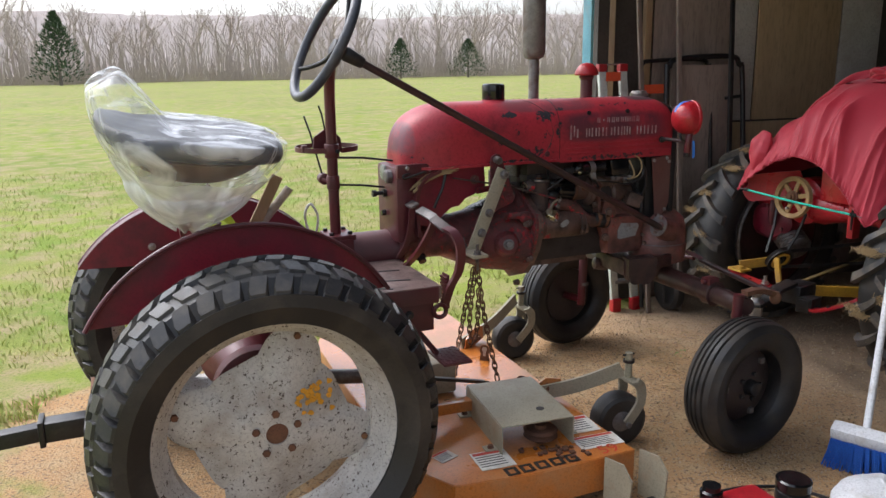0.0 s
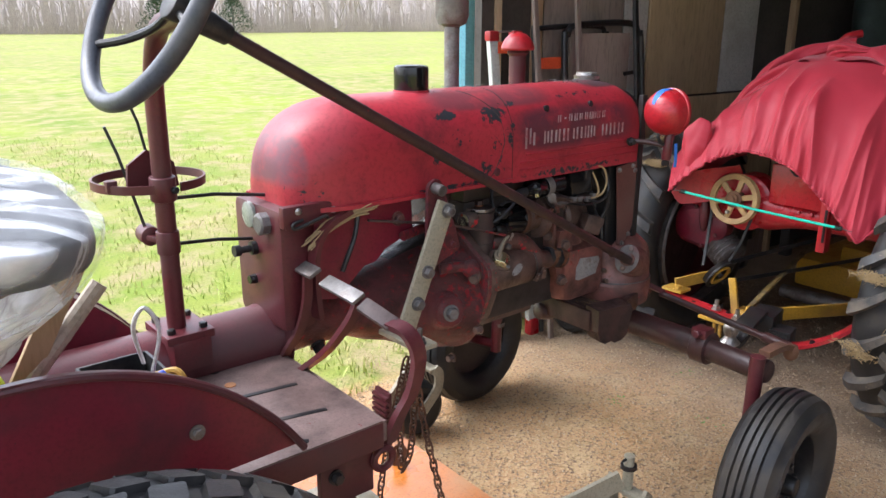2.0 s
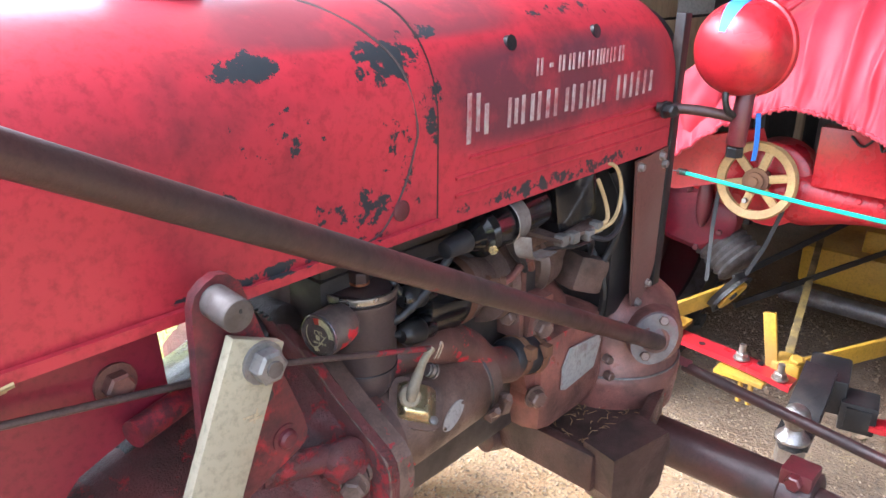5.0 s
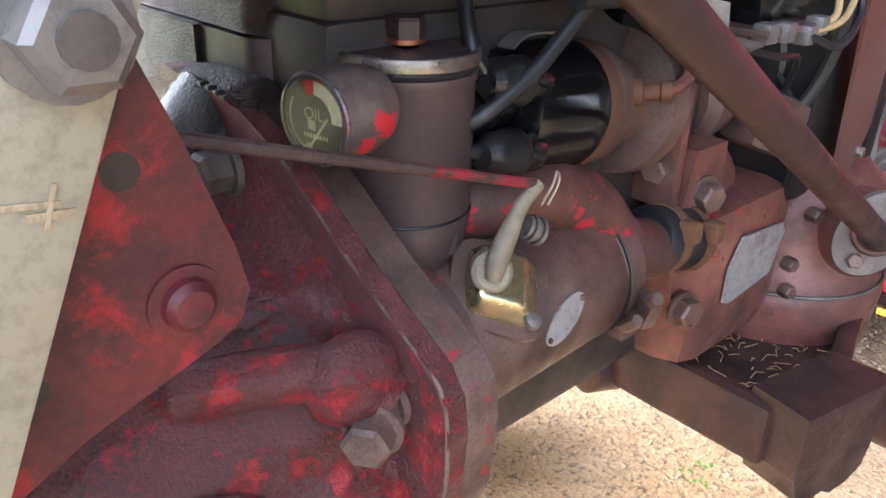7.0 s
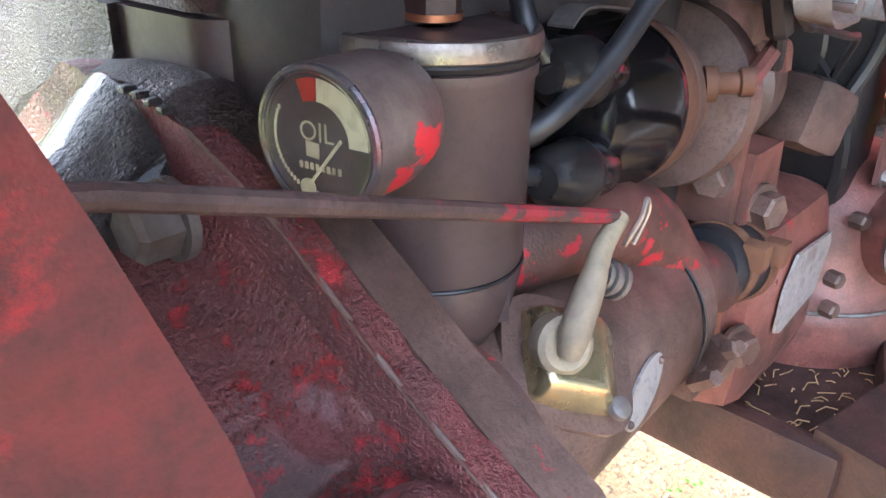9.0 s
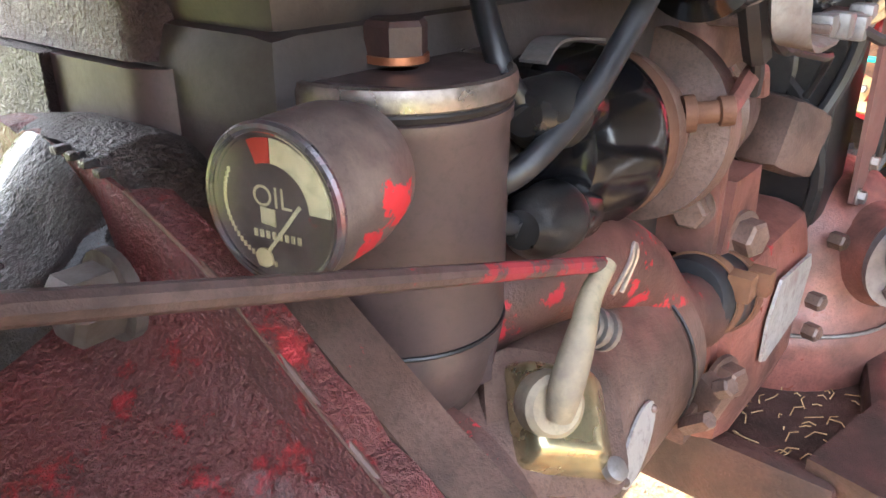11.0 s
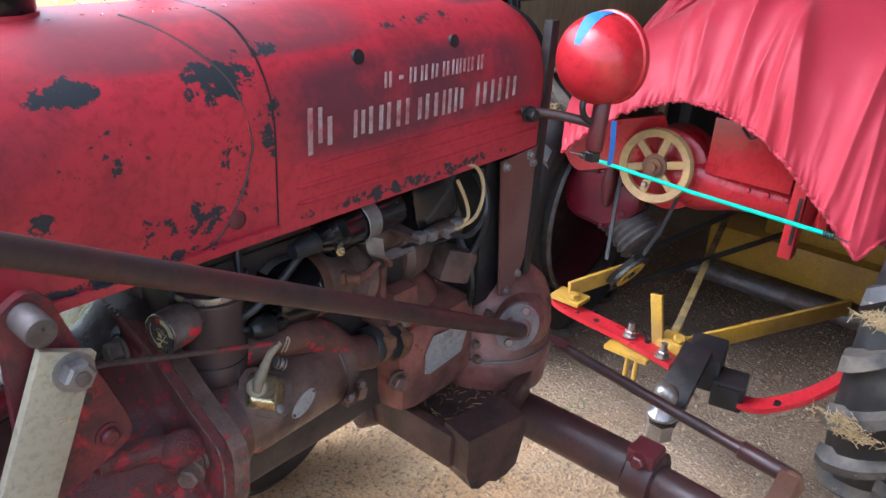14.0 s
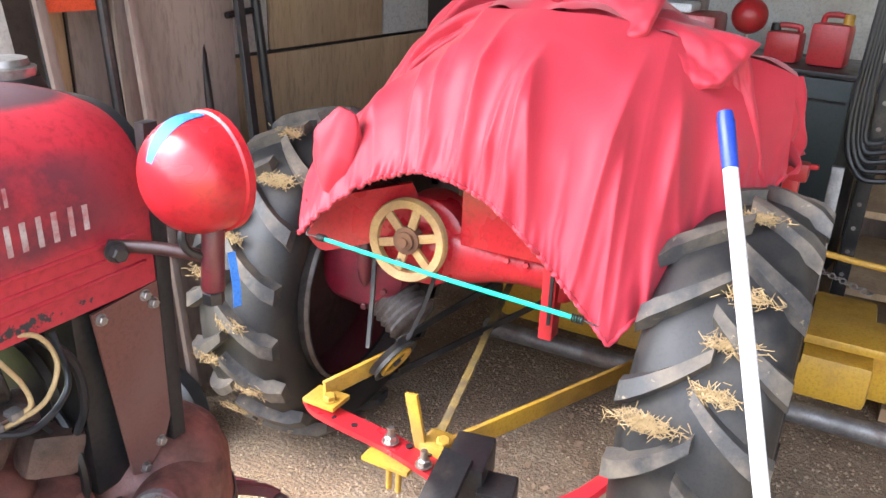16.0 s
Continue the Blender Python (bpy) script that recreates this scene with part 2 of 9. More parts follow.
# ---- materials ----
RED = mat("red_enamel", (0.42, 0.029, 0.044), (0.33, 0.023, 0.035), 0.46, 0, 3.0, 90, 0.06, (0.10, 0.014, 0.020), 0.22, 5.0,
          (0.022, 0.025, 0.030), 52, 0.70, ((1.445, 1.222, 0.065, 0.016, 0.33), (1.600, 1.215, 0.065, 0.032, 0.34), (1.665, 1.235, 0.035, 0.014, 0.26), (1.645, 1.165, 0.024, 0.055, 0.25),
          (1.397, 1.117, 0.018, 0.018, 0.28), (1.55, 1.08, 0.08, 0.035, 0.19), (1.456, 1.165, 0.08, 0.04, 0.15), (1.47, 1.050, 0.17, 0.008, 0.30), (1.60, 1.12, 0.05, 0.09, 0.17),
          (1.9, 1.042, 0.32, 0.016, 0.24), (1.95, 1.245, 0.14, 0.014, 0.18), (1.06, 1.08, 0.05, 0.05, 0.16)), (1, 1, 1), 0.10, coat=0.10,
          smears=(((0.095, 0.024, 0.036), 1.91, 1.163, 0.27, 0.058), ((0.040, 0.034, 0.038), 2.13, 1.272, 0.115, 0.016), ((0.16, 0.030, 0.040), 1.62, 1.25, 0.22, 0.022), ((0.15, 0.06, 0.075), 1.03, 1.15, 0.035, 0.06)))
RED.node_tree.nodes["Principled BSDF"].inputs["Specular IOR Level"].default_value = 0.40
RED.node_tree.nodes["Principled BSDF"].inputs["Coat Roughness"].default_value = 0.28
HOODRED = RED
BRIGHT = mat("bright_red_paint", (0.44, 0.018, 0.026), (0.36, 0.014, 0.020), 0.33, 0, 4, 100, 0.08, (0.2, 0.03, 0.02), 0.2, 4, (0.05, 0.03, 0.03), 40, 0.76)
MAROON = mat("dull_maroon_paint", (0.118, 0.018, 0.023), (0.072, 0.014, 0.018), 0.37, 0, 4, 140, 0.12, (0.078, 0.034, 0.033), 0.36, 5, (0.022, 0.016, 0.016), 42, 0.70)
GRIME = mat("grimy_cast_iron", (0.118, 0.070, 0.056), (0.185, 0.120, 0.098), 0.36, 0, 12, 420, 0.28, (0.026, 0.016, 0.013), 0.50, 16, (0.30, 0.022, 0.030), 42, 0.685,
            ((1.60, 2.72, 0.74, 0.06, 0.08, 0.20), (1.55, 2.64, 0.78, 0.05, 0.10, 0.10), (1.553, 2.715, 0.925, 0.030, 0.024, 0.30), (2.0, 2.65, 0.64, 0.2, 0.06, 0.05)), bump_dist=0.003)
CASTRED = mat("dusty_red_casting", (0.250, 0.092, 0.072), (0.140, 0.064, 0.052), 0.37, 0, 12, 420, 0.26, (0.045, 0.024, 0.020), 0.48, 18, (0.36, 0.024, 0.034), 38, 0.69,
              ((1.95, 2.70, 0.78, 0.07, 0.08, 0.10), (2.11, 2.64, 0.74, 0.05, 0.05, 0.10)), bump_dist=0.003)
FLAKED = mat("flaking_red_paint", (0.120, 0.052, 0.042), (0.070, 0.036, 0.030), 0.40, 0, 12, 520, 0.25, (0.03, 0.018, 0.015), 0.42, 18, (0.42, 0.020, 0.032), 34, 0.585, bump_dist=0.003)
BELLRED = mat("worn_red_housing", (0.200, 0.036, 0.040), (0.110, 0.040, 0.039), 0.40, 0, 9, 420, 0.85, (0.034, 0.020, 0.019), 0.46, 14, (0.38, 0.026, 0.036), 46, 0.60,
              ((1.46, 2.66, 0.80, 0.10, 0.08, 0.08), (1.53, 2.65, 0.76, 0.06, 0.10, 0.10)), bump_dist=0.006, coat=0.12, chip_soft=0.05)
FILTERCAN = mat("dull_purple_brown_paint", (0.080, 0.056, 0.056), (0.058, 0.040, 0.040), 0.40, 0, 10, 300, 0.06, (0.045, 0.029, 0.025), 0.34, 14, (0.30, 0.022, 0.030), 44, 0.72,
                ((1.553, 2.715, 0.925, 0.030, 0.024, 0.30), (1.62, 2.74, 0.82, 0.04, 0.02, 0.10)))
BLOCKDARK = mat("oily_dark_block", (0.050, 0.040, 0.038), (0.034, 0.027, 0.026), 0.42, 0, 8, 300, 0.10, (0.020, 0.015, 0.014), 0.40, 12)
OILYTOP = mat("oil_wet_grey_casting", (0.034, 0.031, 0.034), (0.024, 0.020, 0.022), 0.29, 0.0, 9, 430, 0.9, (0.012, 0.010, 0.010), 0.48, 22, (0.010, 0.009, 0.009), 120, 0.66, bump_dist=0.004, coat=0.30)
SHAFTPLATE = mat("grey_blue_flange_steel", (0.20, 0.185, 0.19), (0.14, 0.12, 0.125), 0.42, 0.2, 25, 200, 0.12, (0.17, 0.03, 0.04), 0.38, 22)
LIDSTEEL = mat("stained_lid_steel", (0.30, 0.27, 0.25), (0.20, 0.175, 0.16), 0.30, 0.75, 22, 260, 0.10, (0.07, 0.045, 0.035), 0.45, 26)
OILBLACK = mat("oil_wet_black", (0.010, 0.009, 0.009), (0.016, 0.013, 0.012), 0.10, 0, 20, 500, 0.10, (0.035, 0.022, 0.018), 0.3, 30, gloss_var=0.06)
GAUGECAN = mat("gauge_case_paint", (0.105, 0.080, 0.074), (0.075, 0.054, 0.050), 0.42, 0, 40, 420, 0.12, (0.17, 0.135, 0.12), 0.42, 55, (0.52, 0.022, 0.032), 85, 0.66,
               ((1.550, 2.713, 0.928, 0.020, 0.020, 0.235), (1.520, 2.718, 0.920, 0.008, 0.03, 0.18)))
BEZEL = mat("blue_grey_bezel", (0.12, 0.115, 0.125), (0.085, 0.080, 0.088), 0.28, 0.5, 40, 300, 0.05, (0.16, 0.03, 0.04), 0.30, 50)
BLOCKBROWN = mat("rough_brown_block", (0.092, 0.051, 0.046), (0.064, 0.037, 0.035), 0.45, 0, 14, 420, 0.8, (0.030, 0.020, 0.018), 0.40, 12, bump_dist=0.006)
BOOT = mat("dull_black_rubber_boot", (0.008, 0.008, 0.009), (0.013, 0.013, 0.014), 0.34, 0, 30, 260, 0.12, (0.035, 0.03, 0.028), 0.22, 60)
TRAY = mat("greasy_tray_casting", (0.075, 0.036, 0.030), (0.048, 0.026, 0.022), 0.36, 0, 16, 260, 0.35, (0.016, 0.012, 0.011), 0.45, 14, (0.13, 0.06, 0.05), 60, 0.68, bump_dist=0.004)
OCHRE = mat("ochre_stain", (0.34, 0.26, 0.16), (0.42, 0.34, 0.23), 0.6, 0, 60, 300, 0.1)
PLATERED = mat("greasy_red_plate", (0.155, 0.014, 0.022), (0.075, 0.013, 0.018), 0.44, 0, 16, 200, 0.2, (0.022, 0.014, 0.015), 0.62, 34, (0.36, 0.018, 0.028), 22, 0.60, bump_dist=0.002, chip_soft=0.07)
ROUGHCAST = mat("rough_dark_casting", (0.066, 0.047, 0.044), (0.044, 0.031, 0.029), 0.45, 0.0, 9, 420, 1.0, (0.022, 0.015, 0.013), 0.45, 14, bump_dist=0.010)
DARKMAROON = mat("oily_dark_maroon", (0.058, 0.022, 0.021), (0.036, 0.020, 0.019), 0.42, 0, 9, 200, 0.2, (0.022, 0.015, 0.014), 0.38, 12, (0.16, 0.02, 0.026), 40, 0.66)
ROD = mat("worn_red_rod", (0.060, 0.036, 0.032), (0.085, 0.055, 0.05), 0.5, 0, 20, 300, 0.3, (0.03, 0.02, 0.018), 0.35, 30, (0.24, 0.020, 0.028), 90, 0.72, ((1.62, 2.70, 0.89, 0.13, 0.08, 0.24),))
FENDERRED = mat("crimson_fender_paint", (0.21, 0.012, 0.030), (0.13, 0.010, 0.021), 0.40, 0, 3, 140, 0.08, (0.060, 0.016, 0.020), 0.32, 6, (0.03, 0.02, 0.02), 60, 0.69)
OLDYELLOW = mat("grubby_dull_yellow", (0.24, 0.165, 0.05), (0.17, 0.115, 0.04), 0.6, 0, 14, 160, 0.2, (0.08, 0.06, 0.04), 0.4, 14)
LEVER = mat("pale_oxidised_lever", (0.33, 0.28, 0.19), (0.24, 0.20, 0.14), 0.55, 0.2, 20, 200, 0.2, (0.15, 0.12, 0.10), 0.3, 22)
BROWNMETAL = mat("brown_painted_steel", (0.13, 0.05, 0.04), (0.105, 0.042, 0.036), 0.55, 0, 5, 160, 0.1, (0.16, 0.09, 0.075), 0.3, 5)
RUBBER = mat("weathered_rubber", (0.011, 0.011, 0.012), (0.017, 0.016, 0.016), 0.48, 0, 6, 180, 0.25, (0.065, 0.053, 0.041), 0.34, 6)
# Dusty rubber, set lighter than RUBBER so the gaps between blocks look shaded.
TREADRUB = mat("dusty_lightened_tread_rubber", (0.026, 0.025, 0.026), (0.017, 0.017, 0.018), 0.40, 0, 12, 200, 0.30, (0.095, 0.082, 0.066), 0.36, 9)
SIDEWALL = mat("black_tyre_wall", (0.014, 0.014, 0.015), (0.020, 0.019, 0.019), 0.52, 0, 7, 160, 0.2, (0.055, 0.046, 0.036), 0.34, 9)
AGRUB = mat("grey_lug_rubber", (0.048, 0.047, 0.048), (0.030, 0.029, 0.030), 0.50, 0, 7, 160, 0.3, (0.17, 0.138, 0.103), 0.52, 11, (0.22, 0.18, 0.13), 30, 0.64)
WHITERIM = mat("chipped_white_wheel_paint", (0.52, 0.50, 0.47), (0.44, 0.42, 0.39), 0.55, 0, 6, 140, 0.2, (0.30, 0.25, 0.21), 0.35, 6, (0.06, 0.038, 0.03), 85, 0.585)
YELLOWPAINT = mat("yellow_paint_patch", (0.65, 0.30, 0.01), (0.55, 0.26, 0.02), 0.5, 0, 20, 100, 0.1)
BLACKMET = mat("black_steel", (0.018, 0.018, 0.02), (0.03, 0.028, 0.028), 0.4, 0.3, 8, 120, 0.1, (0.08, 0.06, 0.05), 0.25, 9)
BLACKGLOSS = mat("glossy_black_bakelite", (0.004, 0.004, 0.005), (0.008, 0.008, 0.009), 0.14, 0, 8, 90, 0.05, (0.030, 0.026, 0.024), 0.16, 20, gloss_var=0.07)
WIRE = mat("black_rubber_cable", (0.012, 0.013, 0.016), (0.018, 0.019, 0.023), 0.42, 0, 20, 200, 0.1, (0.035, 0.031, 0.030), 0.25, 15)
STEEL = mat("worn_bare_steel", (0.45, 0.43, 0.41), (0.32, 0.30, 0.28), 0.38, 0.85, 18, 160, 0.15, (0.16, 0.10, 0.07), 0.3, 14)
DULLSTEEL = mat("dull_grey_steel", (0.24, 0.23, 0.225), (0.17, 0.16, 0.155), 0.5, 0.6, 18, 160, 0.2, (0.13, 0.085, 0.06), 0.35, 14)
ZINC = mat("yellow_zinc_plate", (0.62, 0.55, 0.33), (0.52, 0.47, 0.30), 0.26, 0.9, 14, 120, 0.08, (0.36, 0.27, 0.13), 0.2, 20, gloss_var=0.06)
CREAM = mat("cream_paint", (0.36, 0.325, 0.235), (0.31, 0.275, 0.20), 0.5, 0, 6, 140, 0.12, (0.33, 0.24, 0.16), 0.2, 7, (0.12, 0.06, 0.03), 45, 0.74)
ORANGE = mat("orange_deck_paint", (0.55, 0.18, 0.028), (0.47, 0.15, 0.03), 0.32, 0, 3, 120, 0.08, (0.42, 0.25, 0.12), 0.35, 3, (0.14, 0.045, 0.02), 35, 0.74, coat=0.7)
ORANGE.node_tree.nodes["Principled BSDF"].inputs["Coat Roughness"].default_value = 0.22
YELLOW = mat("yellow_implement_paint", (0.52, 0.30, 0.030), (0.45, 0.25, 0.03), 0.42, 0, 5, 120, 0.1, (0.30, 0.18, 0.05), 0.3, 5, (0.08, 0.05, 0.03), 40, 0.75)
PALEYEL = mat("rusty_yellow_pulley", (0.44, 0.28, 0.11), (0.36, 0.21, 0.08), 0.6, 0, 16, 160, 0.2, (0.26, 0.15, 0.08), 0.4, 14)
CLOTH = mat("red_nylon_cover", (0.47, 0.019, 0.042), (0.41, 0.016, 0.036), 0.60, 0, 2.5, 700, 0.10, None, sheen=0.15)
TEAL = mat("teal_elastic_cord", (0.01, 0.50, 0.34), (0.01, 0.44, 0.31), 0.55, 0, 30, 500, 0.3)
BLUETAPE = mat("blue_masking_tape", (0.03, 0.16, 0.58), (0.05, 0.2, 0.62), 0.6, 0, 30, 300, 0.2)
PLASTICRED = mat("red_plastic", (0.45, 0.025, 0.03), (0.38, 0.02, 0.028), 0.4, 0, 6, 120, 0.08, (0.25, 0.08, 0.06), 0.25, 6)
WHITEPL = mat("white_plastic", (0.72, 0.73, 0.75), (0.65, 0.66, 0.68), 0.42, 0, 6, 120, 0.05, (0.45, 0.42, 0.38), 0.2, 9)
BLUEPL = mat("blue_plastic", (0.02, 0.05, 0.36), (0.03, 0.07, 0.42), 0.4, 0, 8, 150, 0.05)
WOOD = mat("bare_lumber", (0.42, 0.28, 0.16), (0.34, 0.22, 0.12), 0.7, 0, 5, 90, 0.2, (0.22, 0.15, 0.10), 0.3, 3, stretch=(1, 1, 0.12))
PLY_TAN = mat("tan_plywood", (0.44, 0.31, 0.18), (0.36, 0.25, 0.14), 0.72, 0, 5, 60, 0.15, (0.20, 0.14, 0.09), 0.3, 2, stretch=(1, 1, 0.18))
PLY_GREY = mat("weathered_brown_plywood", (0.32, 0.25, 0.21), (0.24, 0.185, 0.155), 0.78, 0, 4, 60, 0.2, (0.10, 0.075, 0.062), 0.35, 2, stretch=(1, 1, 0.2))
PALEBOARD = mat("pale_painted_board", (0.50, 0.48, 0.44), (0.44, 0.42, 0.385), 0.65, 0, 3, 80, 0.1, (0.33, 0.29, 0.24), 0.3, 2)
BLUETRIM = mat("blue_painted_metal", (0.10, 0.30, 0.38), (0.08, 0.25, 0.33), 0.5, 0, 6, 90, 0.1, (0.2, 0.25, 0.25), 0.2, 4)
DARKWALL = mat("dark_board_wall", (0.06, 0.05, 0.042), (0.045, 0.038, 0.033), 0.8, 0, 3, 60, 0.2)
BARK = mat("grey_bark", (0.20, 0.165, 0.14), (0.145, 0.12, 0.105), 0.85, 0, 3, 30, 0.3)
CEDAR = mat("cedar_foliage", (0.045, 0.085, 0.030), (0.035, 0.065, 0.028), 0.8, 0, 3, 20, 0.3)
STRAW = mat("dry_straw", (0.42, 0.30, 0.15), (0.34, 0.235, 0.115), 0.8, 0, 30, 300, 0.2)
PAPER = mat("printed_paper_label", (0.72, 0.70, 0.64), (0.66, 0.63, 0.57), 0.6, 0, 12, 200, 0.05, (0.45, 0.36, 0.25), 0.3, 12)
INK = mat("black_ink", (0.02, 0.018, 0.016), (0.03, 0.025, 0.02), 0.6, 0, 20, 200, 0.05)
REDINK = mat("red_ink", (0.55, 0.05, 0.03), (0.5, 0.05, 0.03), 0.6, 0, 20, 200, 0.05)
WORNWHITE = mat("worn_white_lettering_paint", (0.44, 0.37, 0.37), (0.32, 0.25, 0.25), 0.5, 0, 20, 200, 0.1, (0.30, 0.03, 0.045), 0.52, 40)
PALEGREEN = mat("pale_green_grey_fibreglass", (0.56, 0.60, 0.55), (0.48, 0.52, 0.47), 0.5, 0, 6, 120, 0.08, (0.35, 0.33, 0.30), 0.3, 8)
ORANGEINK = mat("orange_label_print", (0.72, 0.10, 0.03), (0.65, 0.09, 0.03), 0.5, 0, 20, 200, 0.03)
FOOTPLATE = mat("scuffed_oily_footplate", (0.165, 0.105, 0.092), (0.22, 0.155, 0.138), 0.34, 0, 6, 200, 0.15, (0.045, 0.028, 0.025), 0.45, 7, (0.16, 0.03, 0.035), 30, 0.66)
PINSTEEL = mat("brown_oily_steel", (0.13, 0.115, 0.11), (0.09, 0.078, 0.075), 0.48, 0.35, 20, 200, 0.15, (0.07, 0.05, 0.04), 0.35, 20)
CREAMFACE = mat("cream_dial_paint", (0.72, 0.66, 0.42), (0.66, 0.60, 0.37), 0.45, 0, 30, 200, 0.03)
ALUPLATE = mat("dull_aluminium_tag", (0.40, 0.40, 0.40), (0.33, 0.32, 0.32), 0.5, 0.4, 20, 200, 0.1, (0.24, 0.16, 0.14), 0.25, 25)
VINYL = mat("black_vinyl_seat", (0.02, 0.02, 0.022), (0.03, 0.03, 0.032), 0.45, 0, 8, 120, 0.1)
RUST = mat("rusty_steel", (0.16, 0.07, 0.04), (0.11, 0.055, 0.036), 0.75, 0.2, 10, 160, 0.3, (0.22, 0.11, 0.055), 0.35, 12)
LEAFGREEN = mat("weed_leaf", (0.10, 0.26, 0.03), (0.08, 0.2, 0.025), 0.5, 0, 40, 100, 0.1)
HIVIS = mat("hi_vis_yellow_cloth", (0.62, 0.75, 0.03), (0.55, 0.68, 0.03), 0.7, 0, 12, 300, 0.1)


# ---- ground ----
def ground_material():
    m = bpy.data.materials.new("dirt_gravel_and_lawn")
    m.use_nodes = True
    n, l = m.node_tree.nodes, m.node_tree.links
    b = n["Principled BSDF"]
    tc = n.new("ShaderNodeTexCoord")
    sep = n.new("ShaderNodeSeparateXYZ")
    l.new(tc.outputs["Object"], sep.inputs[0])

    def tex(s, d=4, r=0.6):
        t = n.new("ShaderNodeTexNoise")
        t.inputs["Scale"].default_value, t.inputs["Detail"].default_value, t.inputs["Roughness"].default_value = s, d, r
        l.new(tc.outputs["Object"], t.inputs["Vector"])
        return t.outputs["Fac"]

    def ramp(src, lo, hi):
        r = n.new("ShaderNodeMapRange")
        r.inputs["From Min"].default_value, r.inputs["From Max"].default_value = lo, hi
        l.new(src, r.inputs["Value"])
        return r.outputs[0]

    def calc(op, a, c):
        x = n.new("ShaderNodeMath")
        x.operation = op
        for i, val in enumerate((a, c)):
            if isinstance(val, (int, float)):
                x.inputs[i].default_value = val
            else:
                l.new(val, x.inputs[i])
        return x.outputs[0]

    def mix(f, a, c):
        x = n.new("ShaderNodeMix")
        x.data_type = "RGBA"
        l.new(f, x.inputs[0])
        for socket, val in ((x.inputs[6], a), (x.inputs[7], c)):
            if isinstance(val, tuple):
                socket.default_value = (*val, 1)
            else:
                l.new(val, socket)
        return x.outputs[2]

    vor = n.new("ShaderNodeTexVoronoi")
    vor.inputs["Scale"].default_value = 95
    l.new(tc.outputs["Object"], vor.inputs["Vector"])
    dirt = mix(ramp(tex(1.6), 0.4, 0.62), (0.48, 0.280, 0.130), (0.385, 0.245, 0.130))
    dirt = mix(ramp(tex(7, 6), 0.48, 0.68), dirt, (0.47, 0.335, 0.185))
    dirt = mix(ramp(vor.outputs["Distance"], 0.55, 0.9), dirt, (0.16, 0.11, 0.075))
    sand = mix(ramp(tex(150, 2), 0.5, 0.7), dirt, (0.46, 0.34, 0.195))
    grass = mix(ramp(tex(1.1, 5), 0.38, 0.62), (0.175, 0.245, 0.038), (0.285, 0.275, 0.08))
    grass = mix(ramp(tex(0.22, 4), 0.45, 0.62), grass, (0.265, 0.32, 0.048))
    grass = mix(ramp(tex(3.2, 6), 0.45, 0.63), grass, (0.37, 0.295, 0.155))
    grass = mix(ramp(tex(60, 3), 0.5, 0.75), grass, (0.13, 0.19, 0.03))
    edge = calc("MAXIMUM", ramp(sep.outputs[1], 3.45, 3.95), ramp(sep.outputs[0], -0.10, -0.75))
    edge = calc("ADD", edge, calc("MULTIPLY", calc("SUBTRACT", tex(2.4, 5), 0.5), 1.5))
    inside = calc("MULTIPLY", ramp(sep.outputs[0], 2.9, 3.2), ramp(sep.outputs[1], 5.0, 4.5))
    edge = calc("SUBTRACT", edge, calc("MULTIPLY", inside, 2.0))
    far = ramp(sep.outputs[1], 8.0, 14.0)
    edge = calc("MAXIMUM", edge, far)
    # the sand turns darker and greyer brown with growing x
    grey_brown = mix(ramp(tex(4, 6), 0.40, 0.65), (0.20, 0.155, 0.12), (0.30, 0.235, 0.175))
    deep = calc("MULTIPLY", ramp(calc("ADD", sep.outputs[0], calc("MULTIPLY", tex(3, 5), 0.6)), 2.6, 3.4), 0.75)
    sand = mix(deep, sand, grey_brown)
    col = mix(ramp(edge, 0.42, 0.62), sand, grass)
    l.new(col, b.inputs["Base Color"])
    b.inputs["Roughness"].default_value = 0.95
    b.inputs["Specular IOR Level"].default_value = 0.2
    bp = n.new("ShaderNodeBump")
    bp.inputs["Strength"].default_value, bp.inputs["Distance"].default_value = 0.7, 0.012
    l.new(calc("ADD", tex(60, 5, 0.7), calc("MULTIPLY", vor.outputs["Distance"], 0.5)), bp.inputs["Height"])
    l.new(bp.outputs[0], b.inputs["Normal"])
    return m


def ground_z(x, y):
    z = 0.010 * noise.noise((x * 1.3, y * 1.3, 0.3)) + 0.006 * noise.noise((x * 5, y * 5, 1.7))
    out = max(0.0, y - 6.0)
    z += min(out, 60.0) * 0.0016 + 0.10 * noise.noise((x * 0.05, y * 0.05, 4.0)) * min(out / 20.0, 1.0)
    return z


def ruled(lo, hi, near_lo, near_hi, step, far_steps):
    a = [near_lo + step * i for i in range(int((near_hi - near_lo) / step) + 1)]
    up = [near_hi + (hi - near_hi) * (i / far_steps) ** 2.4 for i in range(1, far_steps + 1)]
    down = [near_lo + (lo - near_lo) * (i / far_steps) ** 2.4 for i in range(far_steps, 0, -1)]
    return down + a + up


def build_ground():
    xs, ys = ruled(-900, 900, -2.5, 6.5, 0.09, 34), ruled(-600, 1400, -1.0, 7.0, 0.09, 40)
    s = Shape()
    w = len(xs)
    s.v = [(x, y, ground_z(x, y)) for y in ys for x in xs]
    s.f = [(j * w + i, j * w + i + 1, (j + 1) * w + i + 1, (j + 1) * w + i) for j in range(len(ys) - 1) for i in range(w - 1)]
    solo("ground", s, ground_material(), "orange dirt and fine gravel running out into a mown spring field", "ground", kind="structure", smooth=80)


build_ground()


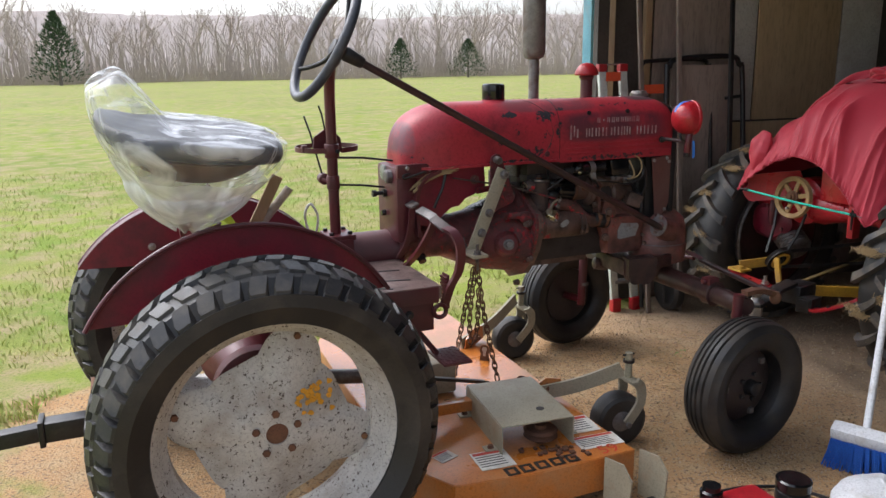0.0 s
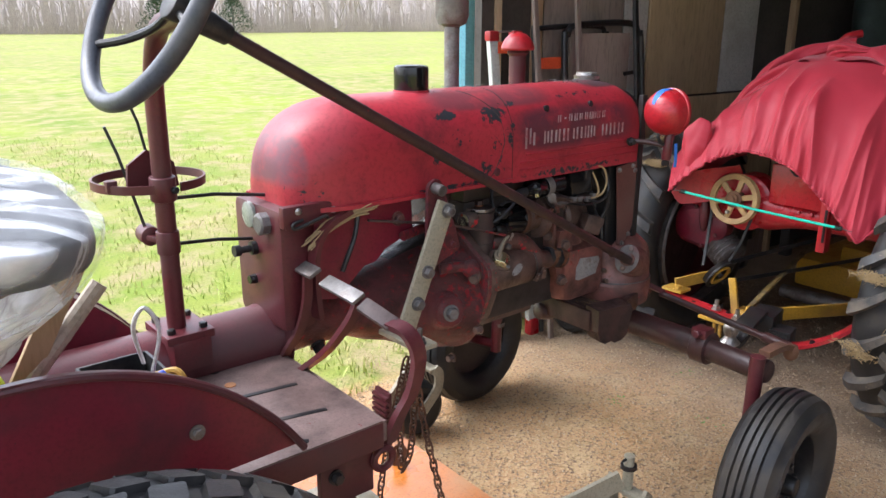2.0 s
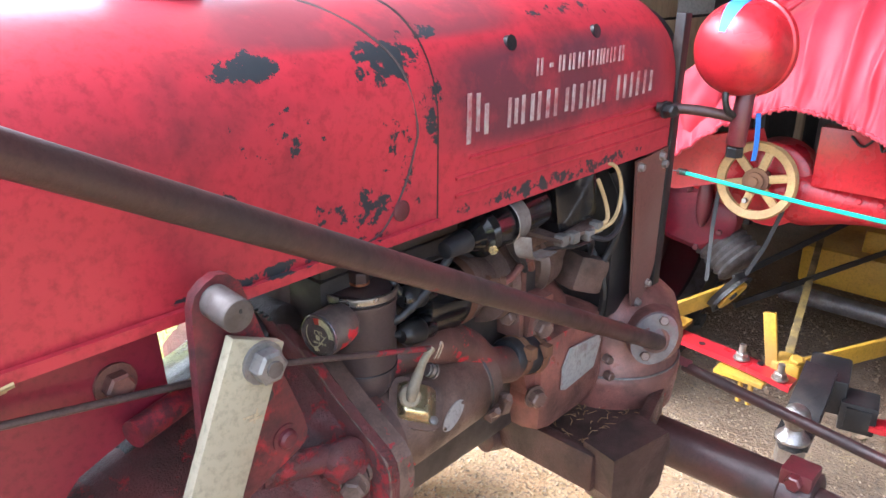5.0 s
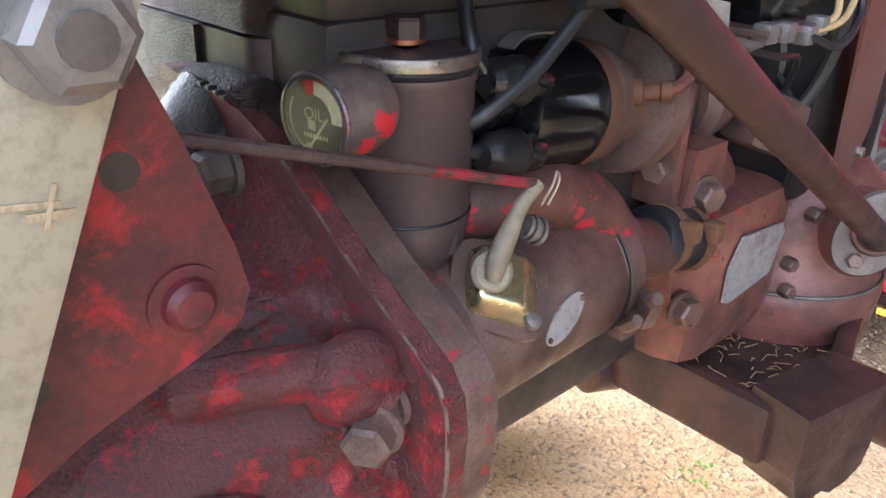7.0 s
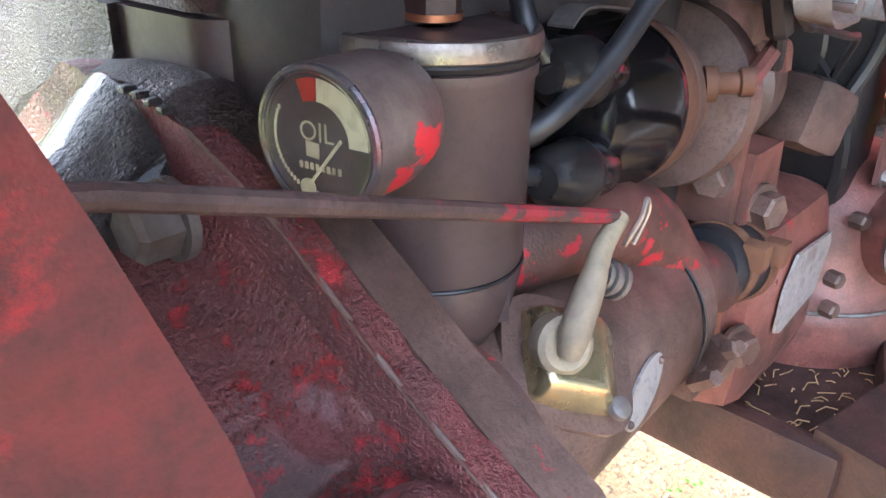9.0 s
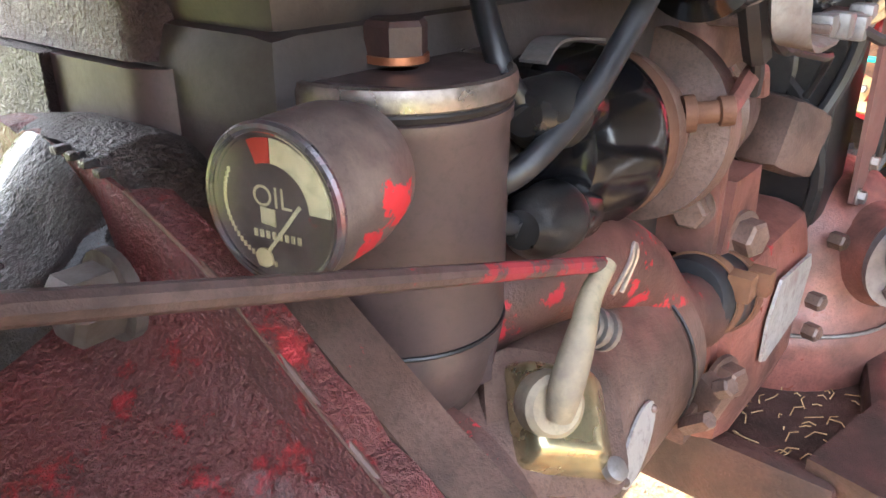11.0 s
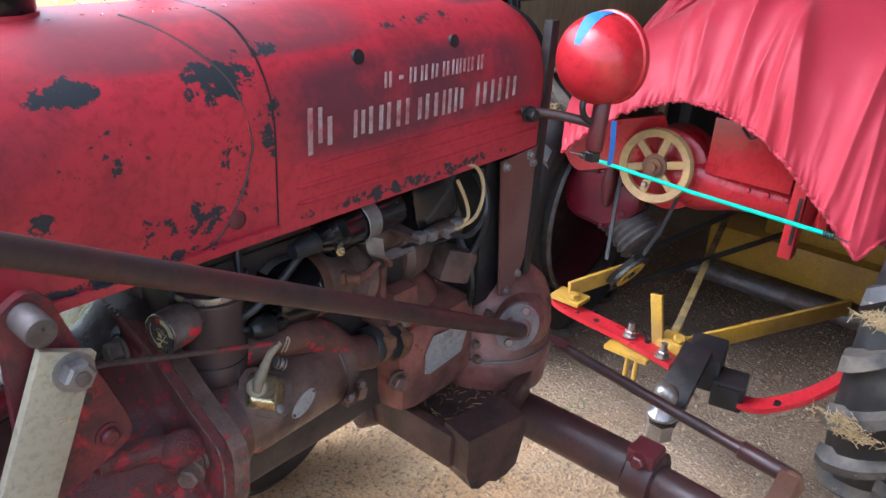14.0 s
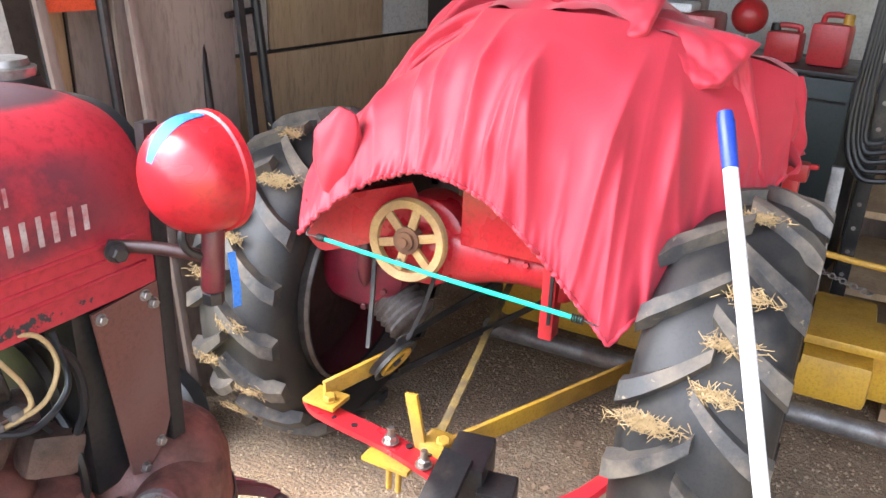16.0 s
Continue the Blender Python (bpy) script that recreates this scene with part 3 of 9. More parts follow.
def blades():
    """Grass by the shed's edge, thinning over the dirt."""
    rng = random.Random(5)
    s = Shape()

    def blade(x, y, h, lean):
        a = rng.uniform(0, math.tau)
        z = ground_z(x, y) - 0.004
        wx, wy = 0.0035 * math.cos(a), 0.0035 * math.sin(a)
        b = rng.uniform(0, math.tau)
        mx, my = x + lean * 0.4 * math.cos(b), y + lean * 0.4 * math.sin(b)
        k = len(s.v)
        s.v += [(x - wx, y - wy, z), (x + wx, y + wy, z), (mx + wx * .8, my + wy * .8, z + h * 0.6), (mx - wx * .8, my - wy * .8, z + h * 0.6), (x + lean * math.cos(b), y + lean * math.sin(b), z + h)]
        s.f += [(k, k + 1, k + 2, k + 3), (k + 3, k + 2, k + 4)]

    count = 0
    while count < 30000:
        x, y = rng.uniform(-3.0, 4.2), 3.5 + 8.5 * rng.random() ** 1.7
        if rng.random() < 0.3:
            x, y = rng.uniform(-2.4, -0.1), rng.uniform(1.5, 4.0)
        if (x > 2.55 and y < 4.4) or (0.5 < x < 1.55 and y < 3.75):
            continue
        d = noise.noise((x * 1.9, y * 1.9, 7.0)) + 0.6 * noise.noise((x * 6, y * 6, 2.0))
        edge = max((y - 3.5) / 0.6, (-x - 0.15) / 0.6)
        if d + min(edge, 1.0) * 0.55 < (0.30 if y > 5.2 or x < 0.2 else 0.42):
            continue
        blade(x, y, rng.uniform(0.015, 0.045) * (1.25 if d > 0.4 else 1), rng.uniform(0.0, 0.035))
        count += 1
    g = mat("grass_blades", (0.30, 0.46, 0.06), (0.50, 0.47, 0.16), 0.6, 0, 1.6, 20, 0.0, (0.55, 0.44, 0.22), 0.35, 5)
    solo("grass", s, g, "short spring grass with dry patches along the shed's edge", "grass", kind="stuff")


blades()


def litter():
    """Pebbles and straw bits strewn over the dirt floor."""
    rng = random.Random(9)
    s = Shape()
    for i in range(15000):
        x, y = rng.uniform(0.9, 4.4), rng.uniform(1.2, 3.7)
        r = rng.uniform(0.002, 0.0055) * (1.5 if rng.random() < 0.05 else 1)
        z = ground_z(x, y) + r * 0.3
        k = len(s.v)
        jig = lambda: rng.uniform(0.7, 1.2)
        s.v += [(x + r * jig(), y, z), (x, y + r * jig(), z), (x - r * jig(), y, z), (x, y - r * jig(), z), (x, y, z + r * jig()), (x, y, z - r)]
        s.f += [(k, k + 1, k + 4), (k + 1, k + 2, k + 4), (k + 2, k + 3, k + 4), (k + 3, k, k + 4), (k + 1, k, k + 5), (k + 2, k + 1, k + 5), (k + 3, k + 2, k + 5), (k, k + 3, k + 5)]
    m = mat("gravel_bits", (0.50, 0.37, 0.22), (0.23, 0.16, 0.10), 0.85, 0, 90, 200, 0.2, (0.5, 0.42, 0.33), 0.3, 60)
    solo("gravel", s, m, "fine tan gravel strewn on the dirt", "gravel", kind="stuff", smooth=20)
    t = Shape()
    for i in range(900):
        x, y = rng.uniform(1.0, 4.2), rng.uniform(1.4, 3.6)
        if rng.random() < 0.45:
            x, y = rng.gauss(2.45, 0.3), rng.gauss(2.95, 0.3)
        a, n_len = rng.uniform(0, math.tau), rng.uniform(0.015, 0.07)
        z = ground_z(x, y) + 0.004
        c, d = math.cos(a), math.sin(a)
        t.tube([(x, y, z), (x + c * n_len / 2, y + d * n_len / 2, z + rng.uniform(0, 0.008)), (x + c * n_len, y + d * n_len, z + 0.001)], 0.0009, 3)
    solo("straw", t, STRAW, "loose straw and dry stems on the dirt floor", "straw", kind="stuff")


litter()


# ---- far field edge ----
def woods():
    rng = random.Random(21)
    s = Shape()

    def stick(p, q, r0, r1):
        d = (q - p).normalized()
        x, y = axes(d)
        k = len(s.v)
        for c, r in ((p, r0), (q, r1)):
            s.v += [tuple(c + (x * math.cos(a) + y * math.sin(a)) * r) for a in (0, 2.094, 4.189)]
        s.f += [(k, k + 1, k + 4, k + 3), (k + 1, k + 2, k + 5, k + 4), (k + 2, k, k + 3, k + 5)]

    def grow(p, d, length, r, depth):
        q = p + d * length
        stick(p, q, r, r * 0.62)
        if depth == 0:
            return
        for i in range(3 if depth > 1 else 4):
            nd = (d + Vector((rng.uniform(-0.75, 0.75), rng.uniform(-0.75, 0.75), rng.uniform(-0.15, 0.5)))).normalized()
            start = p + d * length * rng.uniform(0.55, 1.0)
            grow(start, nd, length * rng.uniform(0.5, 0.75), r * 0.5, depth - 1)

    for i in range(300):
        x = rng.uniform(-34, 84)
        y = 80 + rng.uniform(0, 26) ** 1.0
        h = rng.uniform(1.9, 3.9) * (1 + (y - 80) * 0.018)
        p = Vector((x, y, ground_z(x, y) - 0.1))
        grow(p, Vector((rng.uniform(-0.08, 0.08), rng.uniform(-0.08, 0.08), 1)).normalized(), h, h * 0.035, 4)
    for i in range(9000):
        x, y = rng.uniform(-36, 86), 79 + rng.uniform(0, 10)
        z = ground_z(x, y)
        h = rng.uniform(0.6, 4.2)
        stick(Vector((x, y, z)), Vector((x + rng.uniform(-0.8, 0.8), y, z + h)), 0.028, 0.010)
    # Lighter than real bark: the distance haze is put into this colour.
    m = mat("haze_paled_winter_wood", (0.52, 0.445, 0.40), (0.44, 0.375, 0.335), 0.9, 0, 0.4, 4, 0.0, (0.34, 0.285, 0.25), 0.3, 0.2)
    solo("woods", s, m, "bare grey-brown winter woods along the field's far edge, colour paled for haze", "woods", kind="stuff", smooth=10)
    hill = Shape()
    hill.grid(lambda u, v: (-120 + 300 * u, 118 + 90 * v, -0.5 + (9.4 + 1.3 * noise.noise((u * 7, 0.5, 0.2)) + 0.8 * noise.noise((u * 60, v * 9, 0.9))) * min(1, v * 4 + 0.02) + 5 * v), 160, 10)
    # The ridge's base colours are paled to stand for hazy air.
    hm = mat("haze_paled_ridge", (0.41, 0.350, 0.318), (0.33, 0.280, 0.250), 1.0, 0, 0.5, 5.0, 0.2, (0.46, 0.41, 0.38), 0.35, 0.16, stretch=(1, 0.3, 0.22))
    solo("backdrop", hill, hm, "wooded ridge behind the field, haze put into its pale colour", "backdrop", kind="structure", smooth=60)


woods()


def cedar(x, y, h, seed, wide=0.40):
    rng = random.Random(seed)
    z0 = ground_z(x, y) - 0.05
    t = thing("cedar_tree", (x, y, z0), "dark green young cedar at the field's edge", "tree", "cedars by the woods")
    part("trunk", Shape().cyl((x, y, z0), (x, y, z0 + h * 0.9), h * 0.022, h * 0.006, 8), BARK, t)
    s = Shape()
    for i in range(1500):
        v = rng.random() ** 0.8
        rad = h * wide * (1 - v) ** 0.8 * math.sqrt(rng.random()) * rng.uniform(0.75, 1.12)
        a = rng.uniform(0, math.tau)
        c = Vector((x + rad * math.cos(a), y + rad * math.sin(a), z0 + h * (0.06 + 0.93 * v)))
        d = Vector((math.cos(a), math.sin(a), rng.uniform(0.2, 1.2))).normalized() * h * rng.uniform(0.03, 0.06)
        p, q = axes(d)
        w = h * 0.013
        k = len(s.v)
        s.v += [tuple(c - p * w), tuple(c + q * w), tuple(c + p * w), tuple(c + d)]
        s.f += [(k, k + 1, k + 3), (k + 1, k + 2, k + 3), (k + 2, k, k + 3)]
    part("crown", s, CEDAR, t, smooth=10)


cedar(-3.4, 76, 6.2, 1, 0.46)
cedar(27.8, 76.0, 4.0, 2, 0.55)
cedar(34.6, 74.5, 3.9, 3, 0.66)

# ---- shed ----
SHED = pose(2.60, 3.80, 0, 0, 0, -4)


def board(name, u0, u1, z0, z1, v, thick, material, parent=None, bevel=0.0):
    """A sheet along the shed's wall: u along it, v away from the room."""
    s = Shape().box(((u0 + u1) / 2, v + thick / 2, (z0 + z1) / 2), (u1 - u0, thick, z1 - z0), SHED, bevel)
    return part(name, s, material, parent)


def shed():
    w = tagged(board("wall_north", 0, 3.6, 0, 2.75, 0.06, 0.05, DARKWALL), "wall of unpainted boards behind plywood sheets", "wall", kind="structure")
    for name, u0, u1, z0, z1, v, mt in (
            ("plywood_sheet", 0.34, 0.875, 0.0, 2.6, 0.040, PLY_GREY), ("plywood_sheet", 0.88, 1.06, 1.055, 2.6, 0.040, PALEBOARD),
            ("plywood_sheet", 1.065, 1.69, 1.055, 2.6, 0.036, PLY_TAN), ("plywood_sheet", 1.695, 2.02, 1.055, 2.6, 0.040, PALEBOARD),
            ("plywood_sheet", 0.885, 2.30, 0.42, 1.05, 0.026, PLY_TAN), ("plywood_sheet", 0.885, 2.35, 0.0, 0.41, 0.036, PLY_GREY)):
        s = Shape().box(((u0 + u1) / 2, v, (z0 + z1) / 2), (u1 - u0 - 0.006, 0.014, z1 - z0 - 0.006), SHED, 0.002)
        part(name, s, mt, w)
    for u in (0.30, 2.36, 3.2):
        part("stud", Shape().box((u, 0.035 if u < 2 else 0.02, 1.3), (0.04, 0.04, 2.6), SHED, 0.003), WOOD, w)
    e = tagged(part("wall_east", Shape().box((3.62, -2.6, 1.37), (0.06, 5.4, 2.75), SHED), PLY_GREY), "back wall of brown boards", "wall", kind="structure")
    part("pale_board", Shape().box((3.57, -1.5, 1.55), (0.03, 1.5, 1.3), SHED, 0.003), PALEBOARD, e)
    # Out of view behind the camera; added to limit light from the south.
    tagged(part("wall_south", Shape().box((1.45, -5.9, 1.37), (4.5, 0.08, 2.75), SHED), DARKWALL), "unseen dark side wall added to shade the shed", "wall", kind="structure")
    # Roof is never in view; its edge is set by the light wanted below.
    tagged(part("roof", Shape().box((1.45, -2.65, 2.79), (4.7, 7.0, 0.06), SHED), DARKWALL), "unseen dark roof added to shade the shed", "roof", kind="structure")
    p = tagged(part("door_post", Shape().box((0.135, 0.330, 1.37), (0.11, 0.10, 2.75), SHED, 0.006), BLUETRIM), "light blue metal door post at the shed's opening", "post", kind="structure")
    part("trim", Shape().box((0.205, 0.300, 1.37), (0.03, 0.05, 2.75), SHED, 0.003), WOOD, p)
    tagged(part("wall_return", Shape().box((0, 0, 0), (0.26, 0.03, 2.75), SHED @ pose(0.125, 0.155, 1.37, 0, 0, 68), 0.003), PLY_TAN), "short return wall of tan boards behind the door post", "wall", kind="structure")


shed()


# ---- wheels ----
def spin(center, steer=0.0, camber=0.0):
    """Places a wheel built round the origin with its axle along Y."""
    return pose(*center, 0, 0, steer) @ pose(0, 0, 0, camber, 0, 0)


def put(s, m):
    s.v = [tuple(m @ Vector(p)) for p in s.v]
    return s


def tyre_body(R, half, rim, crown=0.02, ribs=()):
    """Outline of a tyre from bead to bead, lathed round Y; ribs: grooves cut round the tread."""
    prof = [(-half * 0.55, rim - 0.012), (-half * 0.78, rim), (-half * 1.0, rim + (R - rim) * 0.38), (-half * 0.98, rim + (R - rim) * 0.62), (-half * 0.86, R - crown * 1.1)]
    tread = [(-half * 0.70, R - crown * 0.35), (-half * 0.4, R - crown * 0.08), (0, R), (half * 0.4, R - crown * 0.08), (half * 0.70, R - crown * 0.35)]
    if ribs:
        tread = []
        n = 40
        for i in range(n + 1):
            a = -0.74 + 1.48 * i / n
            r = R - crown * 0.5 * (a / 0.74) ** 2
            if any(abs(a - g) < 0.035 for g in ribs):
                r -= 0.009
            tread.append((half * a, r))
    prof += tread + [(-a, r) for a, r in prof[::-1]]
    return Shape().lathe([(a, r) for a, r in prof], (0, 0, 0), (0, 1, 0), 72, False)


def turf_tread(R, half, crown):
    """Rows of slanted blocks, leaning turn about, the outer rows wrapped over the shoulders."""
    s = Shape()
    n = 42
    for k in range(-2, 3):
        row = k * 0.405 if abs(k) < 2 else math.copysign(0.80, k)
        lean = 0.30 if k % 2 else -0.30
        w = (0.375 if abs(k) < 2 else 0.33) * half
        for i in range(n):
            a0 = math.tau * (i + 0.5 * (k % 2)) / n
            l = math.tau / n * 0.80
            lo, hi = [], []
            for p, q in ((-1, -0.86), (-0.8, -1), (0.8, -1), (1, -0.86), (1, 0.86), (0.8, 1), (-0.8, 1), (-1, 0.86)):
                for out, f, h in ((lo, 1.06, -0.014), (hi, 0.82, 0.011)):
                    v = row + p * f * w / 2 / half
                    ang = a0 + (q * f * 0.5 + lean * p * 0.42) * l
                    edge = max(0.0, abs(v) - 0.90)
                    rr = R - crown * abs(v) ** 2.2 * 1.05 - edge * 0.28 + h
                    y = math.copysign(min(abs(v), 0.98 + (0.035 if out is hi else 0)), v) * half
                    out.append((rr * math.cos(ang), y, rr * math.sin(ang)))
            s.add(lo + hi, [tuple(range(8, 16))] + [(j, (j + 1) % 8, 8 + (j + 1) % 8, 8 + j) for j in range(8)])
    return s


def lug_tread(R, half, n=20):
    """Angled bars of a farm tyre, meeting at the middle in turn."""
    bars = []
    for i in range(n):
        for side in (-1, 1):
            a0 = math.tau * (i + (0.5 if side > 0 else 0)) / n
            rows = []
            for k in range(7):
                u = k / 6
                y = side * half * (-0.06 + 1.06 * u)
                a = a0 + 0.30 * u * (1 - 0.25 * u)
                rr = R - 0.035 * max(0, u - 0.15) ** 1.7
                h = 0.034 * (1 - 0.25 * u)
                wd = (0.026 + 0.016 * u) / R
                c0, c1 = a - wd / 2, a + wd / 2
                b0, b1 = a - wd * 0.8, a + wd * 0.8
                foot = rr - h - 0.012
                if k == 6:
                    rr -= 0.012
                rows.append([(foot * math.cos(b0), y, foot * math.sin(b0)), (rr * math.cos(c0), y, rr * math.sin(c0)), (rr * math.cos(c1), y, rr * math.sin(c1)), (foot * math.cos(b1), y, foot * math.sin(b1))])
            vs = [p for r in rows for p in r]
            fs = [(4 * k + j, 4 * k + j + 1, 4 * k + 5 + j, 4 * k + 4 + j) for k in range(6) for j in range(3)] + [(0, 1, 2, 3), (27, 26, 25, 24)]
            bars.append(Shape().add(vs, fs))
    return bars


def turf_wheel(owner, center, outer, detailed):
    """A rear wheel of the grey-wheeled tractor; outer: -1 or 1, the side its disc faces."""
    m = spin(center)
    R, half, rim = 0.459, 0.150, 0.300
    w = part("wheel", put(Shape().lathe([(-0.118, 0.328), (-0.122, 0.334), (-0.112, 0.336), (-0.104, 0.318), (-0.085, 0.308), (-0.05, 0.300), (-0.03, 0.282), (0.03, 0.282), (0.05, 0.300), (0.085, 0.308), (0.104, 0.318), (0.112, 0.336), (0.122, 0.334), (0.118, 0.328),
                                          (0.098, 0.306), (0.05, 0.293), (0.03, 0.275), (-0.03, 0.275), (-0.05, 0.293), (-0.098, 0.306), (-0.118, 0.328)], (0, 0, 0), (0, 1, 0), 72, False), m), WHITERIM, owner, "chipped greyish white steel rim")
    part("tyre", put(tyre_body(R, half, 0.322, 0.05), m), RUBBER, w, "black turf tyre with scuffed sidewalls")
    part("tread", put(turf_tread(R, half, 0.05), m), TREADRUB, w, smooth=20)["kind"] = "stuff"
    disc = Shape()

    def dish(u, v):
        t = math.tau * u
        lobe = 0.206 + 0.082 * max(0.0, math.cos(2 * (t - 1.274)) ** 2 * 2 - 1) ** 0.8 + 0.004 * math.cos(8 * t)
        r = 0.03 + (lobe - 0.03) * v
        y = outer * (0.002 + 0.05 * (1 - v * v) + (0.006 if v < 0.30 else 0))
        return (r * math.cos(t), y, r * math.sin(t))
    disc.grid(dish, 96, 14, True)
    part("wheel_disc", put(disc, m), WHITERIM, w, "dished white disc with rust specks", solid=0.006)
    if detailed:
        hub = Shape().lathe([(0, 0.078), (0.006, 0.076), (0.008, 0.040), (0.010, 0.034), (-0.03, 0.030)], (0, outer * 0.053, 0), (0, outer, 0), 36, False)
        part("hub", put(hub, m), WHITERIM, w)
        part("hub_bore", put(Shape().cyl((0, outer * 0.022, 0), (0, outer * 0.059, 0), 0.031, seg=28), m), RUST, w, "rusty bored hub centre")
        for i in range(5):
            a = math.tau * (i / 5) + 0.35
            part("lug_bolt", put(hexhead((0.058 * math.cos(a), outer * 0.057, 0.058 * math.sin(a)), (0, outer, 0), 0.011, 0.014), m), RUST, w, smooth=25)
        for i in range(4):
            a = 1.274 + math.pi / 2 * i
            q = Vector((0.262 * math.cos(a), outer * 0.004, 0.262 * math.sin(a)))
            part("clamp_lug", put(Shape().box(q, (0.05, 0.02, 0.05), Matrix.Rotation(0, 4, "Y"), 0.006), m), WHITERIM, w)
            part("clamp_bolt", put(hexhead(q + Vector((0, outer * 0.01, 0)), (0, outer, 0), 0.010, 0.012), m), RUST, w, smooth=25)
        for a in (1.30, 2.75):
            part("square_hole", put(Shape().box((0.165 * math.cos(a), outer * 0.0315, 0.165 * math.sin(a)), (0.014, 0.010, 0.014)), m), BLACKMET, w)
        rng = random.Random(3)
        yel = Shape()
        for i in range(34):
            x, z = rng.gauss(0.105, 0.030), rng.gauss(0.085, 0.022)
            v = math.hypot(x, z) / 0.235
            y = outer * (0.0195 + 0.05 * (1 - v * v))
            poly = [(rng.uniform(0.004, 0.011) * math.cos(k * 1.05), rng.uniform(0.004, 0.011) * math.sin(k * 1.05)) for k in range(6)]
            yel.plate(poly, (x, y, z), (1, outer * 0.1, 0), (0, outer * 0.08, 1), 0.001)
        part("paint_patch", put(yel, m), YELLOWPAINT, w, "flaked yellow paint patch")
    return w


def rib_wheel(owner, center, steer, outer):
    m = spin(center, steer)
    R, half, rim = 0.256, 0.076, 0.150
    w = part("wheel", put(Shape().lathe([(-0.05, 0.160), (-0.045, 0.150), (-0.02, 0.140), (0.02, 0.140), (0.045, 0.150), (0.05, 0.160), (0.046, 0.163), (0, 0.146), (-0.046, 0.163), (-0.05, 0.160)], (0, 0, 0), (0, 1, 0), 56, False), m), BLACKMET, owner, "dark painted steel wheel")
    part("tyre", put(tyre_body(R, half, 0.158, 0.026, (-0.42, -0.14, 0.14, 0.42)), m), RUBBER, w, "worn three-rib front tyre")
    disc = Shape().lathe([(0.0, 0.142), (0.012, 0.12), (0.022, 0.085), (0.034, 0.06), (0.034, 0.02), (0.034, 0.005)], (0, -outer * 0.012, 0), (0, outer, 0), 48, True)
    part("wheel_disc", put(disc, m), mat("dark_wheel_paint", (0.035, 0.022, 0.022), (0.025, 0.02, 0.02), 0.5, 0, 8, 100, 0.1, (0.07, 0.05, 0.04), 0.3, 8), w)
    part("hub", put(Shape().cyl((0, outer * 0.01, 0), (0, outer * 0.055, 0), 0.032, 0.026, 24, True, 0.005), m), BLACKMET, w)
    for i in range(5):
        a = math.tau * i / 5
        part("lug_bolt", put(hexhead((0.05 * math.cos(a), outer * 0.022, 0.05 * math.sin(a)), (0, outer, 0), 0.009, 0.012), m), BLACKMET, w, smooth=25)
    for a in (0.9, 3.1, 5.0):
        part("rim_slot", put(Shape().box((0.108 * math.cos(a), outer * 0.0115, 0.108 * math.sin(a)), (0.02, 0.012, 0.02)), m), DULLSTEEL, w)
    return w


# ---- the tractor in front ----
YC = 2.845
tractor = thing("tractor", (1.3, 2.67, 0), "faded red vintage farm tractor, hood scratched, parked half inside the shed", "tractor")


def hood_section(t, w, zt, zb, n=2.7):
    """A point of the hood's cross-section; t from the right bottom edge over the top to the left."""
    zs = zt - 0.125
    if t < 0.2:
        return YC - w, zb + (zs - zb) * (t / 0.2)
    if t > 0.8:
        return YC + w, zb + (zs - zb) * ((1 - t) / 0.2)
    a = math.pi * (t - 0.2) / 0.6
    c, s = math.cos(a), math.sin(a)
    return YC - w * math.copysign(abs(c) ** (2 / n), c), zs + (zt - zs) * abs(s) ** (2 / 2.1)


